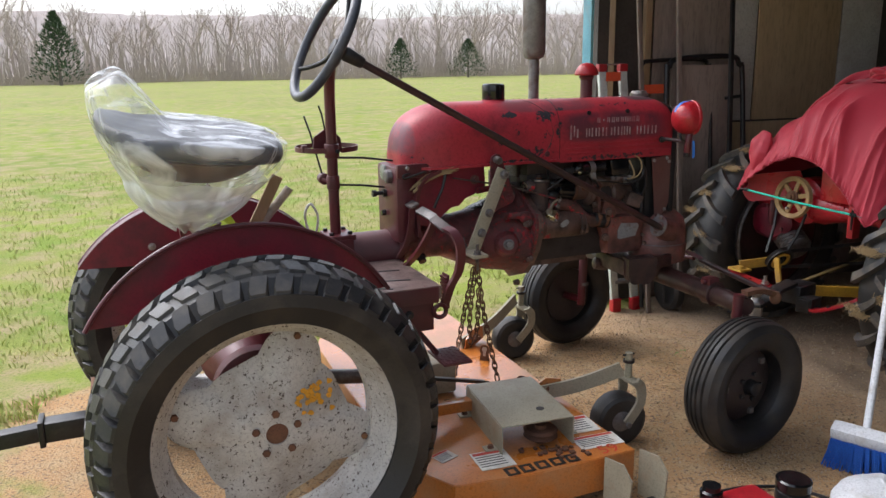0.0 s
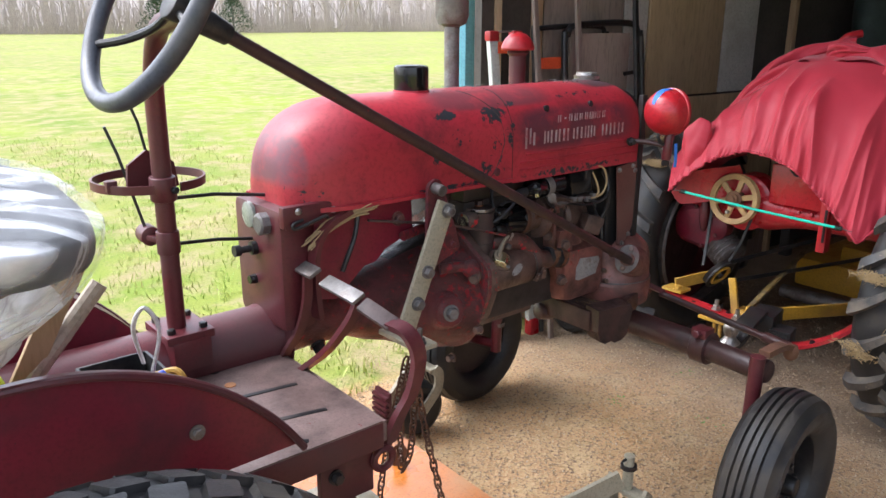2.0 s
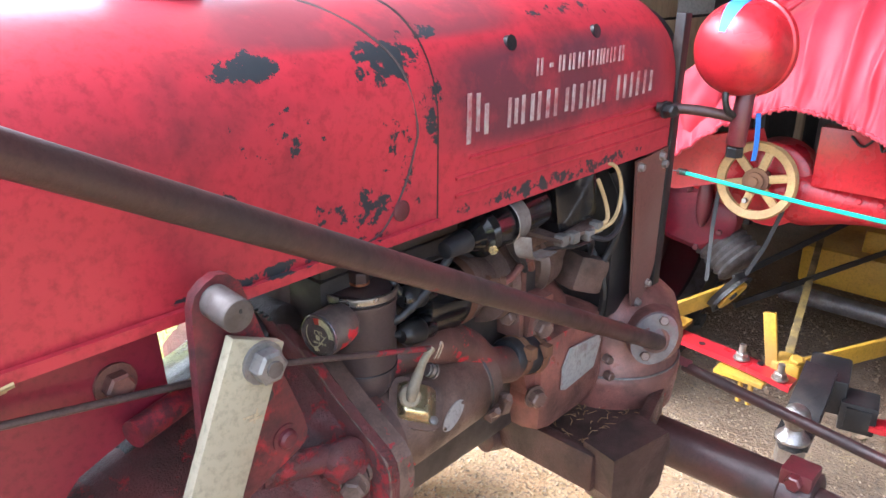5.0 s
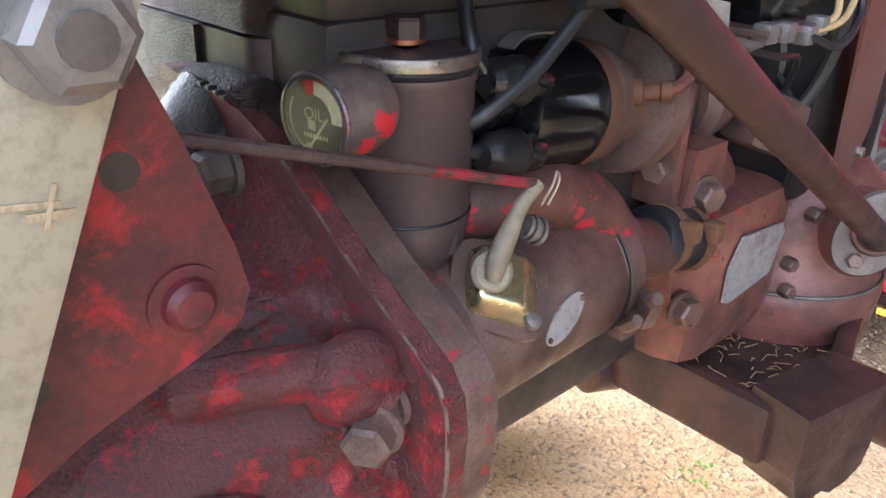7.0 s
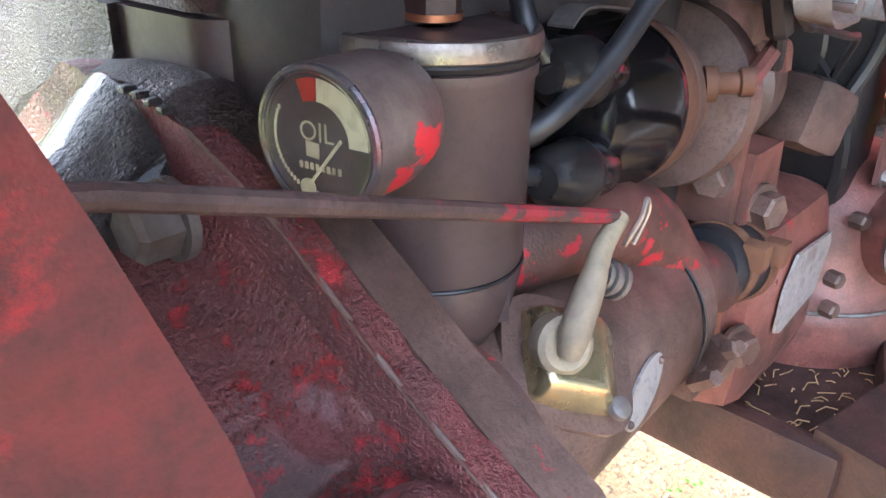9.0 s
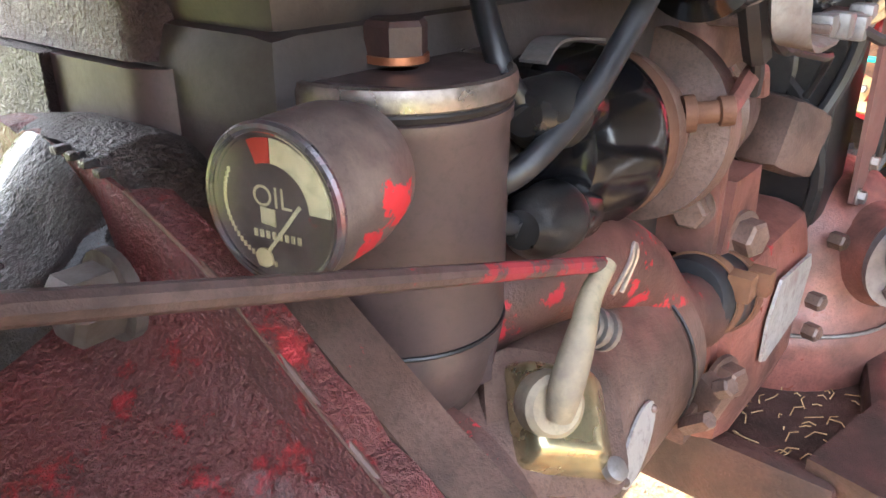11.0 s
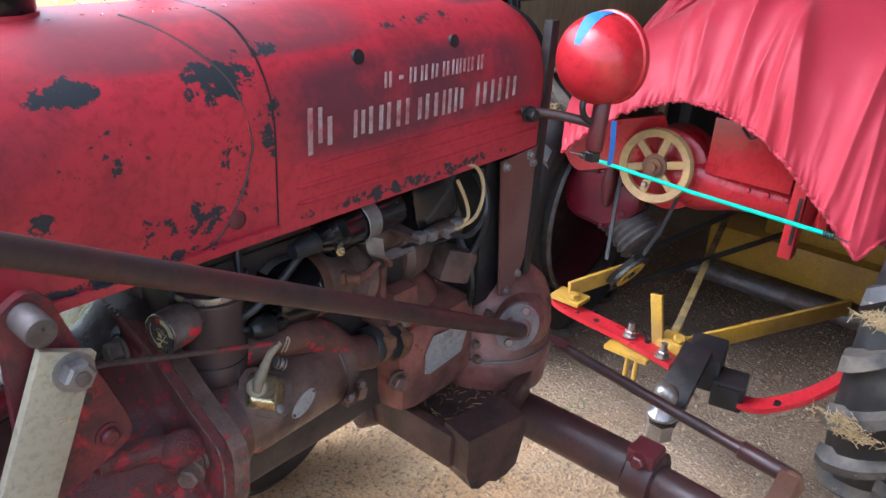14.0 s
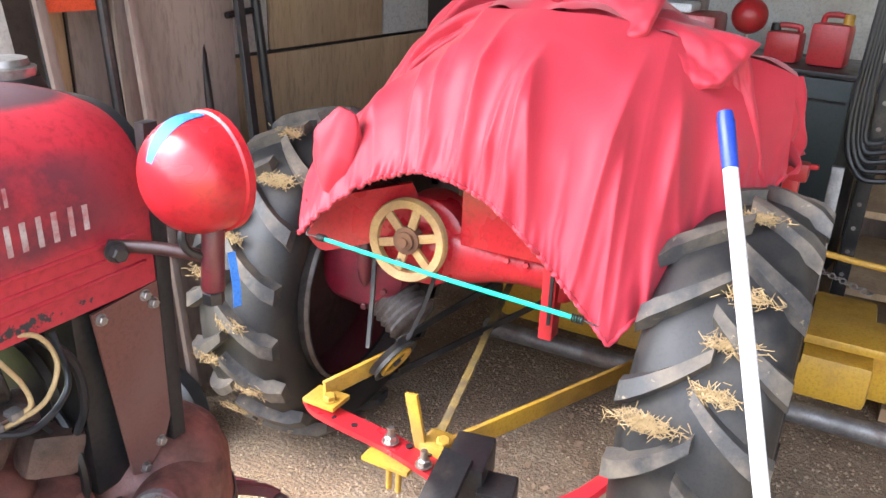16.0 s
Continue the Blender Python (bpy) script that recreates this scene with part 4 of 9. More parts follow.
def bodywork():
    tank = Shape()

    def tank_pt(u, v):
        if v < 0.45:
            q = v / 0.45
            x = 1.018 + 0.21 * (1 - math.cos(q * math.pi / 2))
            k = max(0.0, 1 - (1 - (x - 1.018) / 0.21) ** 2) ** 0.5
            w = 0.156 * (0.36 + 0.64 * k ** 0.8)
            zt = 1.12 + 0.152 * k ** 0.9
        else:
            q = (v - 0.45) / 0.55
            x, w, zt = 1.228 + (1.652 - 1.228) * q, 0.156, 1.272
        y, z = hood_section(u, w, zt, 1.040)
        return x, y, z
    tank.grid(tank_pt, 60, 44)
    tank_rear = [tank_pt(i / 60, 0) for i in range(61)]
    tank.add(tank_rear, [tuple(range(61))])
    tk = part("fuel_tank", tank, HOODRED, tractor, "red rounded fuel tank with chipped paint", 50)
    lip = [Vector((1.652, YC - 0.160, 1.041)), Vector((1.2, YC - 0.160, 1.041)), Vector((1.10, YC - 0.146, 1.041)), Vector((1.04, YC - 0.110, 1.041)), Vector((1.016, YC - 0.04, 1.041)), Vector((1.016, YC + 0.04, 1.041)), Vector((1.04, YC + 0.110, 1.041)), Vector((1.10, YC + 0.146, 1.041)), Vector((1.652, YC + 0.160, 1.041))]
    part("tank_seam", Shape().strap(curve_pts(lip, 6), 0.010, 0.006, (0, 0, 1)), RED, tk, "worn lower seam of the tank")
    hood = Shape()

    def hood_pt(u, v):
        x = 1.656 + (2.215 - 1.656) * v
        k = max(0, (x - 2.12) / 0.095)
        y, z = hood_section(u, 0.153 - 0.006 * k ** 2, 1.270 - 0.028 * k ** 2, 1.030, 2.8)
        return x, y, z
    hood.grid(hood_pt, 60, 30)
    hd = part("hood", hood, HOODRED, tractor, "red sheet metal hood with worn white lettering", 50, 0.0025)
    front = Shape()
    ring = [hood_pt(i / 60, 1.0) for i in range(61)]
    front.add(ring, [tuple(range(61))])
    part("grille", front, BLACKMET, tractor)
    part("hood_rim", Shape().strap([Vector(p) + Vector((0.002, 0, 0)) for p in ring], 0.014, 0.006, (1, 0, 0)), BLACKMET, hd)
    for z, x0, x1 in ((1.062, 1.70, 2.17), (1.082, 1.70, 2.17), (1.102, 1.72, 2.16)):
        part("pressed_rib", Shape().tube(curve_pts([(x0, YC - 0.1515, z), (x0 + 0.02, YC - 0.1530, z), (x1 - 0.02, YC - 0.1530, z), (x1, YC - 0.151, z)], 4), 0.0028, 8), HOODRED, hd)
    part("hood_seam", Shape().strap([Vector(hood_pt(i / 40, 0)) + Vector((-0.003, 0, 0)) for i in range(41)], 0.004, 0.005, (1, 0, 0)), BLACKMET, hd)
    def on_tank(x, z):
        u = min((abs(hood_section(0.5 * i / 300, 0.156, 1.272, 1.040)[1] - z), i) for i in range(301))[1] * 0.5 / 300
        y, zz = hood_section(u, 0.1562, 1.2722, 1.040)
        return Vector((x, y, zz))
    weld = [on_tank(x, z) for x, z in ((1.540, 1.043), (1.573, 1.053), (1.602, 1.090), (1.617, 1.125), (1.622, 1.152), (1.613, 1.205), (1.590, 1.240), (1.565, 1.262), (1.55, 1.270))]
    part("weld_line", Shape().tube(curve_pts(weld, 5), 0.0014, 6), DARKMAROON, tk)
    # black discs on the sheet stand in for the dark of two holes
    for x, z in ((1.797, 1.217), (1.981, 1.218)):
        y = min(p[1] for p in [hood_pt(0.2 + 0.3 * i / 200, 0.4) for i in range(200)] if abs(p[2] - z) < 0.004)
        part("hole", Shape().cyl((x, y - 0.0022, z), (x, y + 0.01, z - 0.003), 0.009, seg=18), BLACKMET, hd)
    for x, z in ((1.597, 1.068), (1.70, 1.066)):
        if x < 1.65:
            part("screw", Shape().lathe([(0, 0.011), (0.002, 0.011), (0.004, 0.007)], (x, YC - 0.157, z), (0, -1, 0), 20), MAROON, tk)
    # white lettering, worn to bars
    bars = []
    for k, x in enumerate((1.832, 1.856, 1.878, 1.900, 1.921, 1.944, 1.964, 1.980, 1.998, 2.020)):
        bars.append((x, 1.188, 0.012 if k != 1 else 0.007, 0.020 if k != 1 else 0.005))
    for x, w in ((1.783, 0.018), (1.812, 0.024), (1.844, 0.024), (1.882, 0.030), (1.918, 0.024), (1.950, 0.018), (1.976, 0.018), (2.028, 0.023), (2.064, 0.024), (2.102, 0.024)):
        bars.append((x, 1.142, w, 0.034))
    for k, (x, z, w, h) in enumerate(bars):
        s = Shape()
        t = min(0.006, w * 0.3)
        if h > 0.008:
            strokes = [(-w / 2 + t / 2, 0, t, h)]
            if w > 0.010:
                strokes.append((w / 2 - t / 2, 0, t * 1.1, h * (1.0, 0.86, 0.94)[k % 3]))
            for e, (cx, cz, bw, bh) in enumerate(strokes):
                s.plate([(cx - bw / 2, cz - bh / 2), (cx + bw / 2, cz - bh / 2), (cx + bw / 2, cz + bh / 2), (cx - bw / 2, cz + bh / 2)], (x, YC - 0.1540 - 0.0001 * e, z), (1, 0, 0), (0, 0, 1), 0.0008)
        else:
            s.plate([(-w / 2, -h / 2), (w / 2, -h / 2), (w / 2, h / 2), (-w / 2, h / 2)], (x, YC - 0.1540, z), (1, 0, 0), (0, 0, 1), 0.0008)
        part("letter_bar", s, WORNWHITE, hd)
    em = Shape()
    for x, z, w, h in ((1.705, 1.145, 0.007, 0.055), (1.720, 1.150, 0.006, 0.042), (1.735, 1.141, 0.007, 0.034)):
        em.plate([(-w / 2, -h / 2), (w / 2, -h / 2), (w / 2, h / 2), (-w / 2, h / 2)], (x, YC - 0.1541, z), (1, 0, 0), (0, 0, 1), 0.0008)
    part("emblem_bar", em, WORNWHITE, hd)
    # caps
    fc = part("fuel_cap", Shape().lathe([(0, 0.0), (0, 0.043), (0.006, 0.0445), (0.052, 0.0445), (0.060, 0.043), (0.064, 0.036), (0.064, 0.0)], (1.445, 2.852, 1.272), (0, 0, 1), 40, False), BLACKGLOSS, tractor, "black plastic fuel cap")
    part("filler_neck", Shape().cyl((1.445, 2.852, 1.255), (1.445, 2.852, 1.275), 0.05, 0.046, 32), RED, fc)
    rc = part("radiator_cap", Shape().lathe([(0, 0.0), (0, 0.038), (0.012, 0.040), (0.014, 0.033), (0.022, 0.031), (0.024, 0.0)], (2.165, 2.885, 1.268), (0, 0, 1), 36, False, lambda t, a: 1 + 0.03 * math.cos(2 * t) if a < 0.013 else 1), STEEL, tractor, "bright steel radiator cap")
    part("cap_collar", Shape().cyl((2.165, 2.885, 1.250), (2.165, 2.885, 1.269), 0.05, 0.042, 32), BLACKMET, rc)
    rng = random.Random(2)
    drops = Shape()
    for i in range(150):
        if i % 2:
            x, y = rng.gauss(1.60, 0.06), rng.uniform(2.80, 2.93)
        else:
            x, y = rng.gauss(2.0, 0.05), rng.uniform(2.80, 2.92)
        r = rng.uniform(0.0010, 0.0032)
        drops.ball((x, y, 1.2705 + 0.0008), (r, r, r * 0.3), 8, 4)
    wm = bpy.data.materials.new("rain_water")
    wm.use_nodes = True
    b = wm.node_tree.nodes["Principled BSDF"]
    b.inputs["Base Color"].default_value = (0.75, 0.72, 0.74, 1)
    b.inputs["Roughness"].default_value, b.inputs["Transmission Weight"].default_value, b.inputs["IOR"].default_value = 0.03, 1.0, 1.33
    part("rain_beading", drops, wm, hd, "beads of rain water")["kind"] = "stuff"
    # air cleaner stem and exhaust stack
    st = part("intake_pipe", Shape().lathe([(0, 0.026), (0.160, 0.026), (0.170, 0.034), (0.178, 0.030)], (1.972, 3.0, 1.18), (0, 0, 1), 28), MAROON, tractor, "maroon air intake stem")
    part("stack_cap", Shape().lathe([(0, 0.0), (0, 0.050), (0.006, 0.052), (0.016, 0.049), (0.034, 0.040), (0.048, 0.024), (0.054, 0.0)], (1.972, 3.0, 1.358), (0, 0, 1), 36, False), BRIGHT, st, "red mushroom shaped cap")
    ex = part("exhaust_pipe", Shape().cyl((1.718, 3.015, 1.10), (1.718, 3.015, 1.43), 0.022, seg=24), DULLSTEEL, tractor, "grey exhaust stack with a muffler")
    part("muffler", Shape().lathe([(0, 0.022), (0.008, 0.040), (0.03, 0.048), (0.38, 0.048), (0.40, 0.03)], (1.718, 3.015, 1.427), (0, 0, 1), 32), DULLSTEEL, ex)


bodywork()


def headlamp():
    c = Vector((2.188, 2.596, 1.189))
    d = Vector((0.985, -0.17, 0.0)).normalized()
    prof = []
    for i in range(17):
        a = math.pi * 0.5 * i / 16
        prof.append((-0.060 * math.cos(a), 0.0665 * math.sin(a) ** 0.92))
    prof += [(0.016, 0.067), (0.018, 0.0700), (0.027, 0.0700), (0.031, 0.065)]
    h = part("headlamp", Shape().lathe(prof, c, d, 48), BRIGHT, tractor, "red round headlamp with blue tape on top")
    lens = Shape().lathe([(0.029, 0.065), (0.038, 0.052), (0.045, 0.025), (0.046, 0.0)], c, d, 40, False)
    part("lens", lens, mat("clear_lamp_glass", (0.6, 0.6, 0.62), (0.55, 0.55, 0.57), 0.1, 0.2, 10, 60, 0.02), h)
    x, y = axes(d)
    up = Vector((0, 0, 1))
    sd = d.cross(up).normalized()
    tape = Shape()

    def tp(u, v):
        # a strip from over the top down the rear side
        lat, lon = -0.30 + 0.42 * u - 0.1 * v, -1.15 + 1.3 * v
        n = (up * math.cos(lat) + sd * math.sin(lat + 0.12)).normalized()
        ax = d * math.sin(lon) * 1.0
        rad = (n * math.cos(lon) + ax).normalized()
        rr = 1.0 / math.sqrt((rad.dot(d) / 0.0612) ** 2 + (1 - rad.dot(d) ** 2) / 0.0678 ** 2) if rad.dot(d) < 0 else 1.0 / math.sqrt((rad.dot(d) / 0.5) ** 2 + (1 - rad.dot(d) ** 2) / 0.0682 ** 2)
        return c + rad * rr
    tape.grid(tp, 6, 16)
    part("blue_tape", tape, BLUETAPE, h, "strip of blue masking tape", solid=0.0006)
    part("bracket", Shape().tube(curve_pts([(2.135, 2.690, 1.100), (2.160, 2.645, 1.099), (2.180, 2.605, 1.094), (2.188, 2.588, 1.090)], 5), 0.0078, 12), DARKMAROON, h)
    part("stem", Shape().cyl((2.188, 2.585, 1.050), (2.193, 2.582, 1.130), 0.014, 0.013, 20, True, 0.003), MAROON, h)
    part("stem_nut", hexhead((2.188, 2.585, 1.034), (0, 0, 1), 0.013, 0.016), BLACKMET, h, smooth=25)
    part("wire_loop", Shape().tube(curve_pts([(2.165, 2.60, 1.135), (2.160, 2.598, 1.12), (2.165, 2.595, 1.105), (2.178, 2.59, 1.095)], 5), 0.005, 8), BLACKMET, h)
    part("tape_tail", Shape().strap(curve_pts([(2.198, 2.562, 1.10), (2.199, 2.560, 1.075), (2.200, 2.559, 1.050), (2.200, 2.560, 1.030)], 4), 0.010, 0.001, (0.9, -0.3, 0)), BLUETAPE, h)
    part("arm_bolt", hexhead((2.128, 2.672, 1.10), (-0.3, -1, 0), 0.010, 0.016, 1.3), BLACKMET, h, smooth=25)


headlamp()


def front_panel():
    y = 2.696
    poly = [(2.102, 1.022), (2.200, 1.030), (2.200, 0.835), (2.182, 0.795), (2.150, 0.768), (2.130, 0.775)]
    p = part("side_panel", Shape().plate(poly, (0, y, 0), (1, 0, 0), (0, 0, 1), 0.004), BROWNMETAL, tractor, "plain brown steel side panel below the hood")
    part("corner_post", Shape().bar((2.208, 2.70, 0.79), (2.214, 2.70, 1.23), 0.022, 0.016, (0, 1, 0), 0.002), BLACKMET, tractor)
    for x, z in ((2.113, 1.012), (2.179, 1.018), (2.190, 1.003), (2.177, 0.802), (2.148, 0.777)):
        part("bolt", hexhead((x, y - 0.002, z), (0, -1, 0), 0.0062, 0.006, 1.25), STEEL, p, smooth=25)
    part("radiator_shroud", Shape().box((2.135, YC + 0.005, 0.92), (0.09, 0.27, 0.32), None, 0.004), BLACKMET, tractor, "dark radiator behind the fan")


front_panel()


def steering():
    hub, end = Vector((0.731, 2.551, 1.467)), Vector((2.135, 2.630, 0.727))
    d = (end - hub).normalized()
    rc = hub - d * 0.036 + Vector((0.0, 0.010, 0.004))
    wh = part("steering_wheel", Shape().torus(rc, d, 0.193, 0.0158, 64, 16), mat("dark_blue_grey_wheel_grip", (0.05, 0.055, 0.07), (0.035, 0.04, 0.05), 0.42, 0, 10, 160, 0.1, (0.09, 0.085, 0.085), 0.3, 12), tractor, "thick dark grey steering wheel")
    ex, ey = axes(d)
    for a in (0.5, 2.6, 4.7):
        r = ex * math.cos(a) + ey * math.sin(a)
        part("spoke", Shape().tube(curve_pts([hub + r * 0.02 + d * 0.004, hub + r * 0.075 + d * 0.006, hub + r * 0.135 - d * 0.012, rc + r * 0.190], 5), 0.0078, 10), BLACKMET, wh)
    part("hub", Shape().cyl(hub - d * 0.012, hub + d * 0.04, 0.028, 0.022, 24, True, 0.004), BLACKMET, wh)
    part("steering_shaft", Shape().cyl(hub + d * 0.03, end, 0.0128, seg=20), DARKMAROON, tractor, "long dark maroon steering shaft beside the hood")
    j = hub + d * 0.075
    part("shaft_collar", Shape().cyl(j - d * 0.04, j + d * 0.03, 0.024, 0.019, 20, True, 0.004), BLACKMET, tractor)
    base = Vector((0.776, 2.816, 0.795))
    post = curve_pts([base, (0.774, 2.811, 1.00), (0.773, 2.806, 1.20), (0.770, 2.790, 1.34), (0.762, 2.72, 1.425), (0.756, 2.62, 1.446), (0.752, 2.556, 1.452)], 8)
    pt = part("steering_post", Shape().tube(post, 0.0195, 20), MAROON, tractor, "upright maroon steering post")
    part("post_foot", Shape().box((0.785, 2.825, 0.799), (0.105, 0.135, 0.020), None, 0.005), MAROON, pt)
    part("foot_saddle", Shape().box((0.785, 2.812, 0.760), (0.085, 0.115, 0.07), None, 0.008), MAROON, pt)
    for dx in (-0.035, 0.035):
        for dy in (-0.045, 0.045):
            part("bolt", hexhead((0.785 + dx, 2.825 + dy, 0.808), (0, 0, 1), 0.009, 0.012), BLACKMET, pt, smooth=25)
    q = Vector((0.773, 2.806, 1.118))
    ringc = q + Vector((0.006, 0.098, -0.002))
    part("throttle_quadrant", Shape().strap(arc_pts(ringc, (1, 0, 0), (0, 1, 0), 0.114, -1.35, 4.5, 44), 0.018, 0.005, (0, 0, 1)), MAROON, tractor, "flat ring quadrant with hand levers")
    web = [(-0.062, -0.030), (0.060, -0.040), (0.052, 0.012), (0.030, 0.034), (-0.012, 0.046), (-0.056, 0.020)]
    part("quadrant_web", Shape().plate(web, q + Vector((0.0, 0.055, 0.024)), (1, 0.25, 0), (0, 0, 1), 0.006), MAROON, tractor)
    part("post_clamp", Shape().cyl(q + Vector((0.0, 0.002, -0.028)), q + Vector((-0.001, -0.002, 0.022)), 0.0265, seg=24, bevel=0.003), MAROON, tractor)
    part("clamp_bolt", hexhead(q + Vector((0.012, -0.026, -0.004)), (0.2, -1, 0), 0.008, 0.010), BLACKMET, tractor, smooth=25)
    part("ring_stop", Shape().box(q + Vector((-0.088, 0.048, 0.004)), (0.022, 0.022, 0.024), None, 0.003), MAROON, tractor)
    for a, b in (((0.699, 2.900, 1.236), (0.752, 2.868, 1.010)), ((0.753, 2.892, 1.272), (0.776, 2.880, 1.150))):
        part("hand_lever", Shape().strap([Vector(a), Vector(a).lerp(Vector(b), 0.25) + Vector((0.004, 0, 0)), Vector(b)], 0.016, 0.006, (0.3, 1, 0)), BLACKMET, tractor)
    part("lever_pivot", Shape().cyl((0.752, 2.845, 1.008), (0.754, 2.890, 1.008), 0.021, seg=20, bevel=0.003), MAROON, tractor)
    part("pivot_bracket", Shape().bar((0.752, 2.850, 1.008), (0.776, 2.815, 1.000), 0.030, 0.012, (0, 0, 1), 0.003), MAROON, tractor)
    part("pivot_clamp", Shape().cyl((0.7745, 2.812, 0.975), (0.774, 2.811, 1.025), 0.0235, seg=20, bevel=0.003), MAROON, tractor)
    part("control_rod", Shape().tube([(0.79, 2.835, 1.086), (0.90, 2.850, 1.078), (1.02, 2.850, 1.060)], 0.0042, 8), BLACKMET, tractor)
    part("control_rod", Shape().tube([(0.785, 2.840, 0.986), (0.90, 2.855, 0.974), (0.985, 2.860, 0.960)], 0.0042, 8), BLACKMET, tractor)


steering()


def dash_and_tube():
    body = Shape()
    body.box((1.03, YC - 0.005, 0.905), (0.085, 0.225, 0.285), None, 0.018)
    p = part("dash_casting", body, MAROON, tractor, "maroon dash casting with gauges facing the seat", 40)
    part("dash_flange", Shape().box((1.06, YC - 0.13, 1.035), (0.15, 0.022, 0.05), None, 0.006), MAROON, p)
    fx = 0.987
    part("ammeter", Shape().lathe([(0, 0.030), (0.008, 0.030), (0.010, 0.026)], (fx + 0.002, 2.866, 1.016), (-1, 0, 0), 28), mat("clouded_gauge_glass", (0.28, 0.30, 0.26), (0.22, 0.24, 0.21), 0.25, 0, 20, 100, 0.02), p)
    part("knob", Shape().lathe([(0, 0.026), (0.02, 0.026), (0.024, 0.02)], (fx + 0.002, 2.790, 1.010), (-1, 0, 0), 8), DULLSTEEL, p)
    part("switch", Shape().lathe([(0, 0.016), (0.014, 0.016), (0.015, 0.008), (0.04, 0.008), (0.041, 0.013), (0.055, 0.013)], (fx + 0.002, 2.850, 0.940), (-1, 0, 0), 16), BLACKMET, p)
    part("push_button", Shape().cyl((fx + 0.002, 2.860, 0.862), (fx - 0.016, 2.860, 0.862), 0.012, 0.010, 16), BLACKGLOSS, p)
    for q in ((1.022, 2.749 - 0.022, 1.050), (1.110, 2.706, 1.042)):
        part("bolt", Shape().lathe([(0, 0.008), (0.003, 0.008), (0.006, 0.004)], (q[0], YC - 0.141, q[2] - 0.003), (0, -1, 0), 16), STEEL, p)
    part("bent_rod", Shape().tube(curve_pts([(1.03, YC - 0.146, 1.028), (1.005, YC - 0.148, 1.022), (1.012, YC - 0.150, 1.012), (1.08, YC - 0.152, 1.030), (1.09, YC - 0.15, 1.026)], 5), 0.004, 8), BLACKMET, p)
    part("dash_arch", Shape().strap(curve_pts([(1.15, 2.702, 1.032), (1.09, 2.702, 1.005), (1.060, 2.704, 0.955), (1.055, 2.706, 0.88), (1.062, 2.708, 0.79)], 6), 0.035, 0.012, (0, 1, 0)), MAROON, p)
    part("torque_tube", Shape().lathe([(0.35, 0.078), (0.98, 0.080), (1.01, 0.088), (1.02, 0.105)], (0, YC + 0.01, 0.715), (1, 0, 0), 40), MAROON, tractor, "thick maroon torque tube under the seat")
    bell = Shape()

    def wob(t, a):
        return 1 + 0.05 * math.cos(2 * t) * (a < 1.3) + 0.012 * math.sin(5 * t + a * 20)
    bell.lathe([(1.02, 0.096), (1.05, 0.086), (1.12, 0.084), (1.20, 0.088), (1.26, 0.100), (1.32, 0.122), (1.38, 0.146), (1.45, 0.163), (1.49, 0.172), (1.507, 0.181), (1.515, 0.194)], (0, YC, 0.718), (1, 0, 0), 72, True, wob)
    # the neck lies higher than the bell, and the bell is flattened below
    for k, (x, y, z) in enumerate(bell.v):
        up = 0.036 * min(1, max(0, (1.36 - x) / 0.16))
        bell.v[k] = (x, y, 0.718 + up + (z - 0.718) * (0.80 if z < 0.718 and x > 1.3 else 1.0))
    b = part("clutch_housing", bell, BELLRED, tractor, "dusty red cast clutch housing", 50)

    def crown(u, v):
        x, a = 1.31 + 0.203 * u, 72 + 7 * u + (62 - 15 * u) * v
        rb = 0.120 + 0.063 * min(1, u * 1.03) ** 0.85 + 0.010 * max(0, u - 0.9) * 10
        rim = 0.026 * u ** 3 * math.exp(-((a - 92) / 10.0) ** 2)
        fade = min(1, v * 20, (1 - v) * 20, u * 8)
        r = rb + rim - 0.006 + 0.011 * max(0, fade) + 0.0015 * noise.noise((u * 6, v * 7, 1.0))
        a = radians(a)
        return (x, YC - r * math.cos(a), 0.718 + r * math.sin(a))
    part("oily_crown", Shape().grid(crown, 36, 36), OILYTOP, b, "oil-wet grey crown of the housing", 60)
    half = [(0.050, 0.222), (0.016, 0.222), (-0.045, 0.214), (-0.072, 0.203), (-0.098, 0.190), (-0.155, 0.153), (-0.208, 0.124), (-0.218, 0.112), (-0.222, 0.092), (-0.219, 0.047), (-0.193, -0.024), (-0.156, -0.077), (-0.108, -0.133), (0.0, -0.17)]
    rim = half + [(0.108, -0.133), (0.156, -0.077), (0.193, -0.024), (0.219, 0.047), (0.222, 0.09), (0.15, 0.16)]

    def chipped(poly, n, amp, seed):
        out = []
        for k in range(len(poly)):
            p, q = poly[k], poly[(k + 1) % len(poly)]
            for m in range(n):
                t = m / n
                y, z = p[0] + (q[0] - p[0]) * t, p[1] + (q[1] - p[1]) * t
                f = 1 - amp * max(0.0, noise.noise((y * 60, z * 60, seed))) ** 1.5
                out.append((y * f, z * f))
        return out
    fl = part("housing_flange", Shape().plate(chipped(rim, 8, 0.035, 2.0), (1.521, YC, 0.718), (0, 1, 0), (0, 0, 1), 0.013), BELLRED, b, "flange with worn red edges", 30)
    part("flange_bead", Shape().tube(curve_pts([(1.5155, YC + y * 0.992, 0.718 + z * 0.992) for y, z in half[2:11]], 4), 0.0013, 8), GRIME, fl)
    part("engine_plate", Shape().plate([(y * 0.996, z * 0.992) for y, z in rim], (1.5390, YC, 0.718), (0, 1, 0), (0, 0, 1), 0.021), GRIME, tractor, "dark engine rear plate", 20)
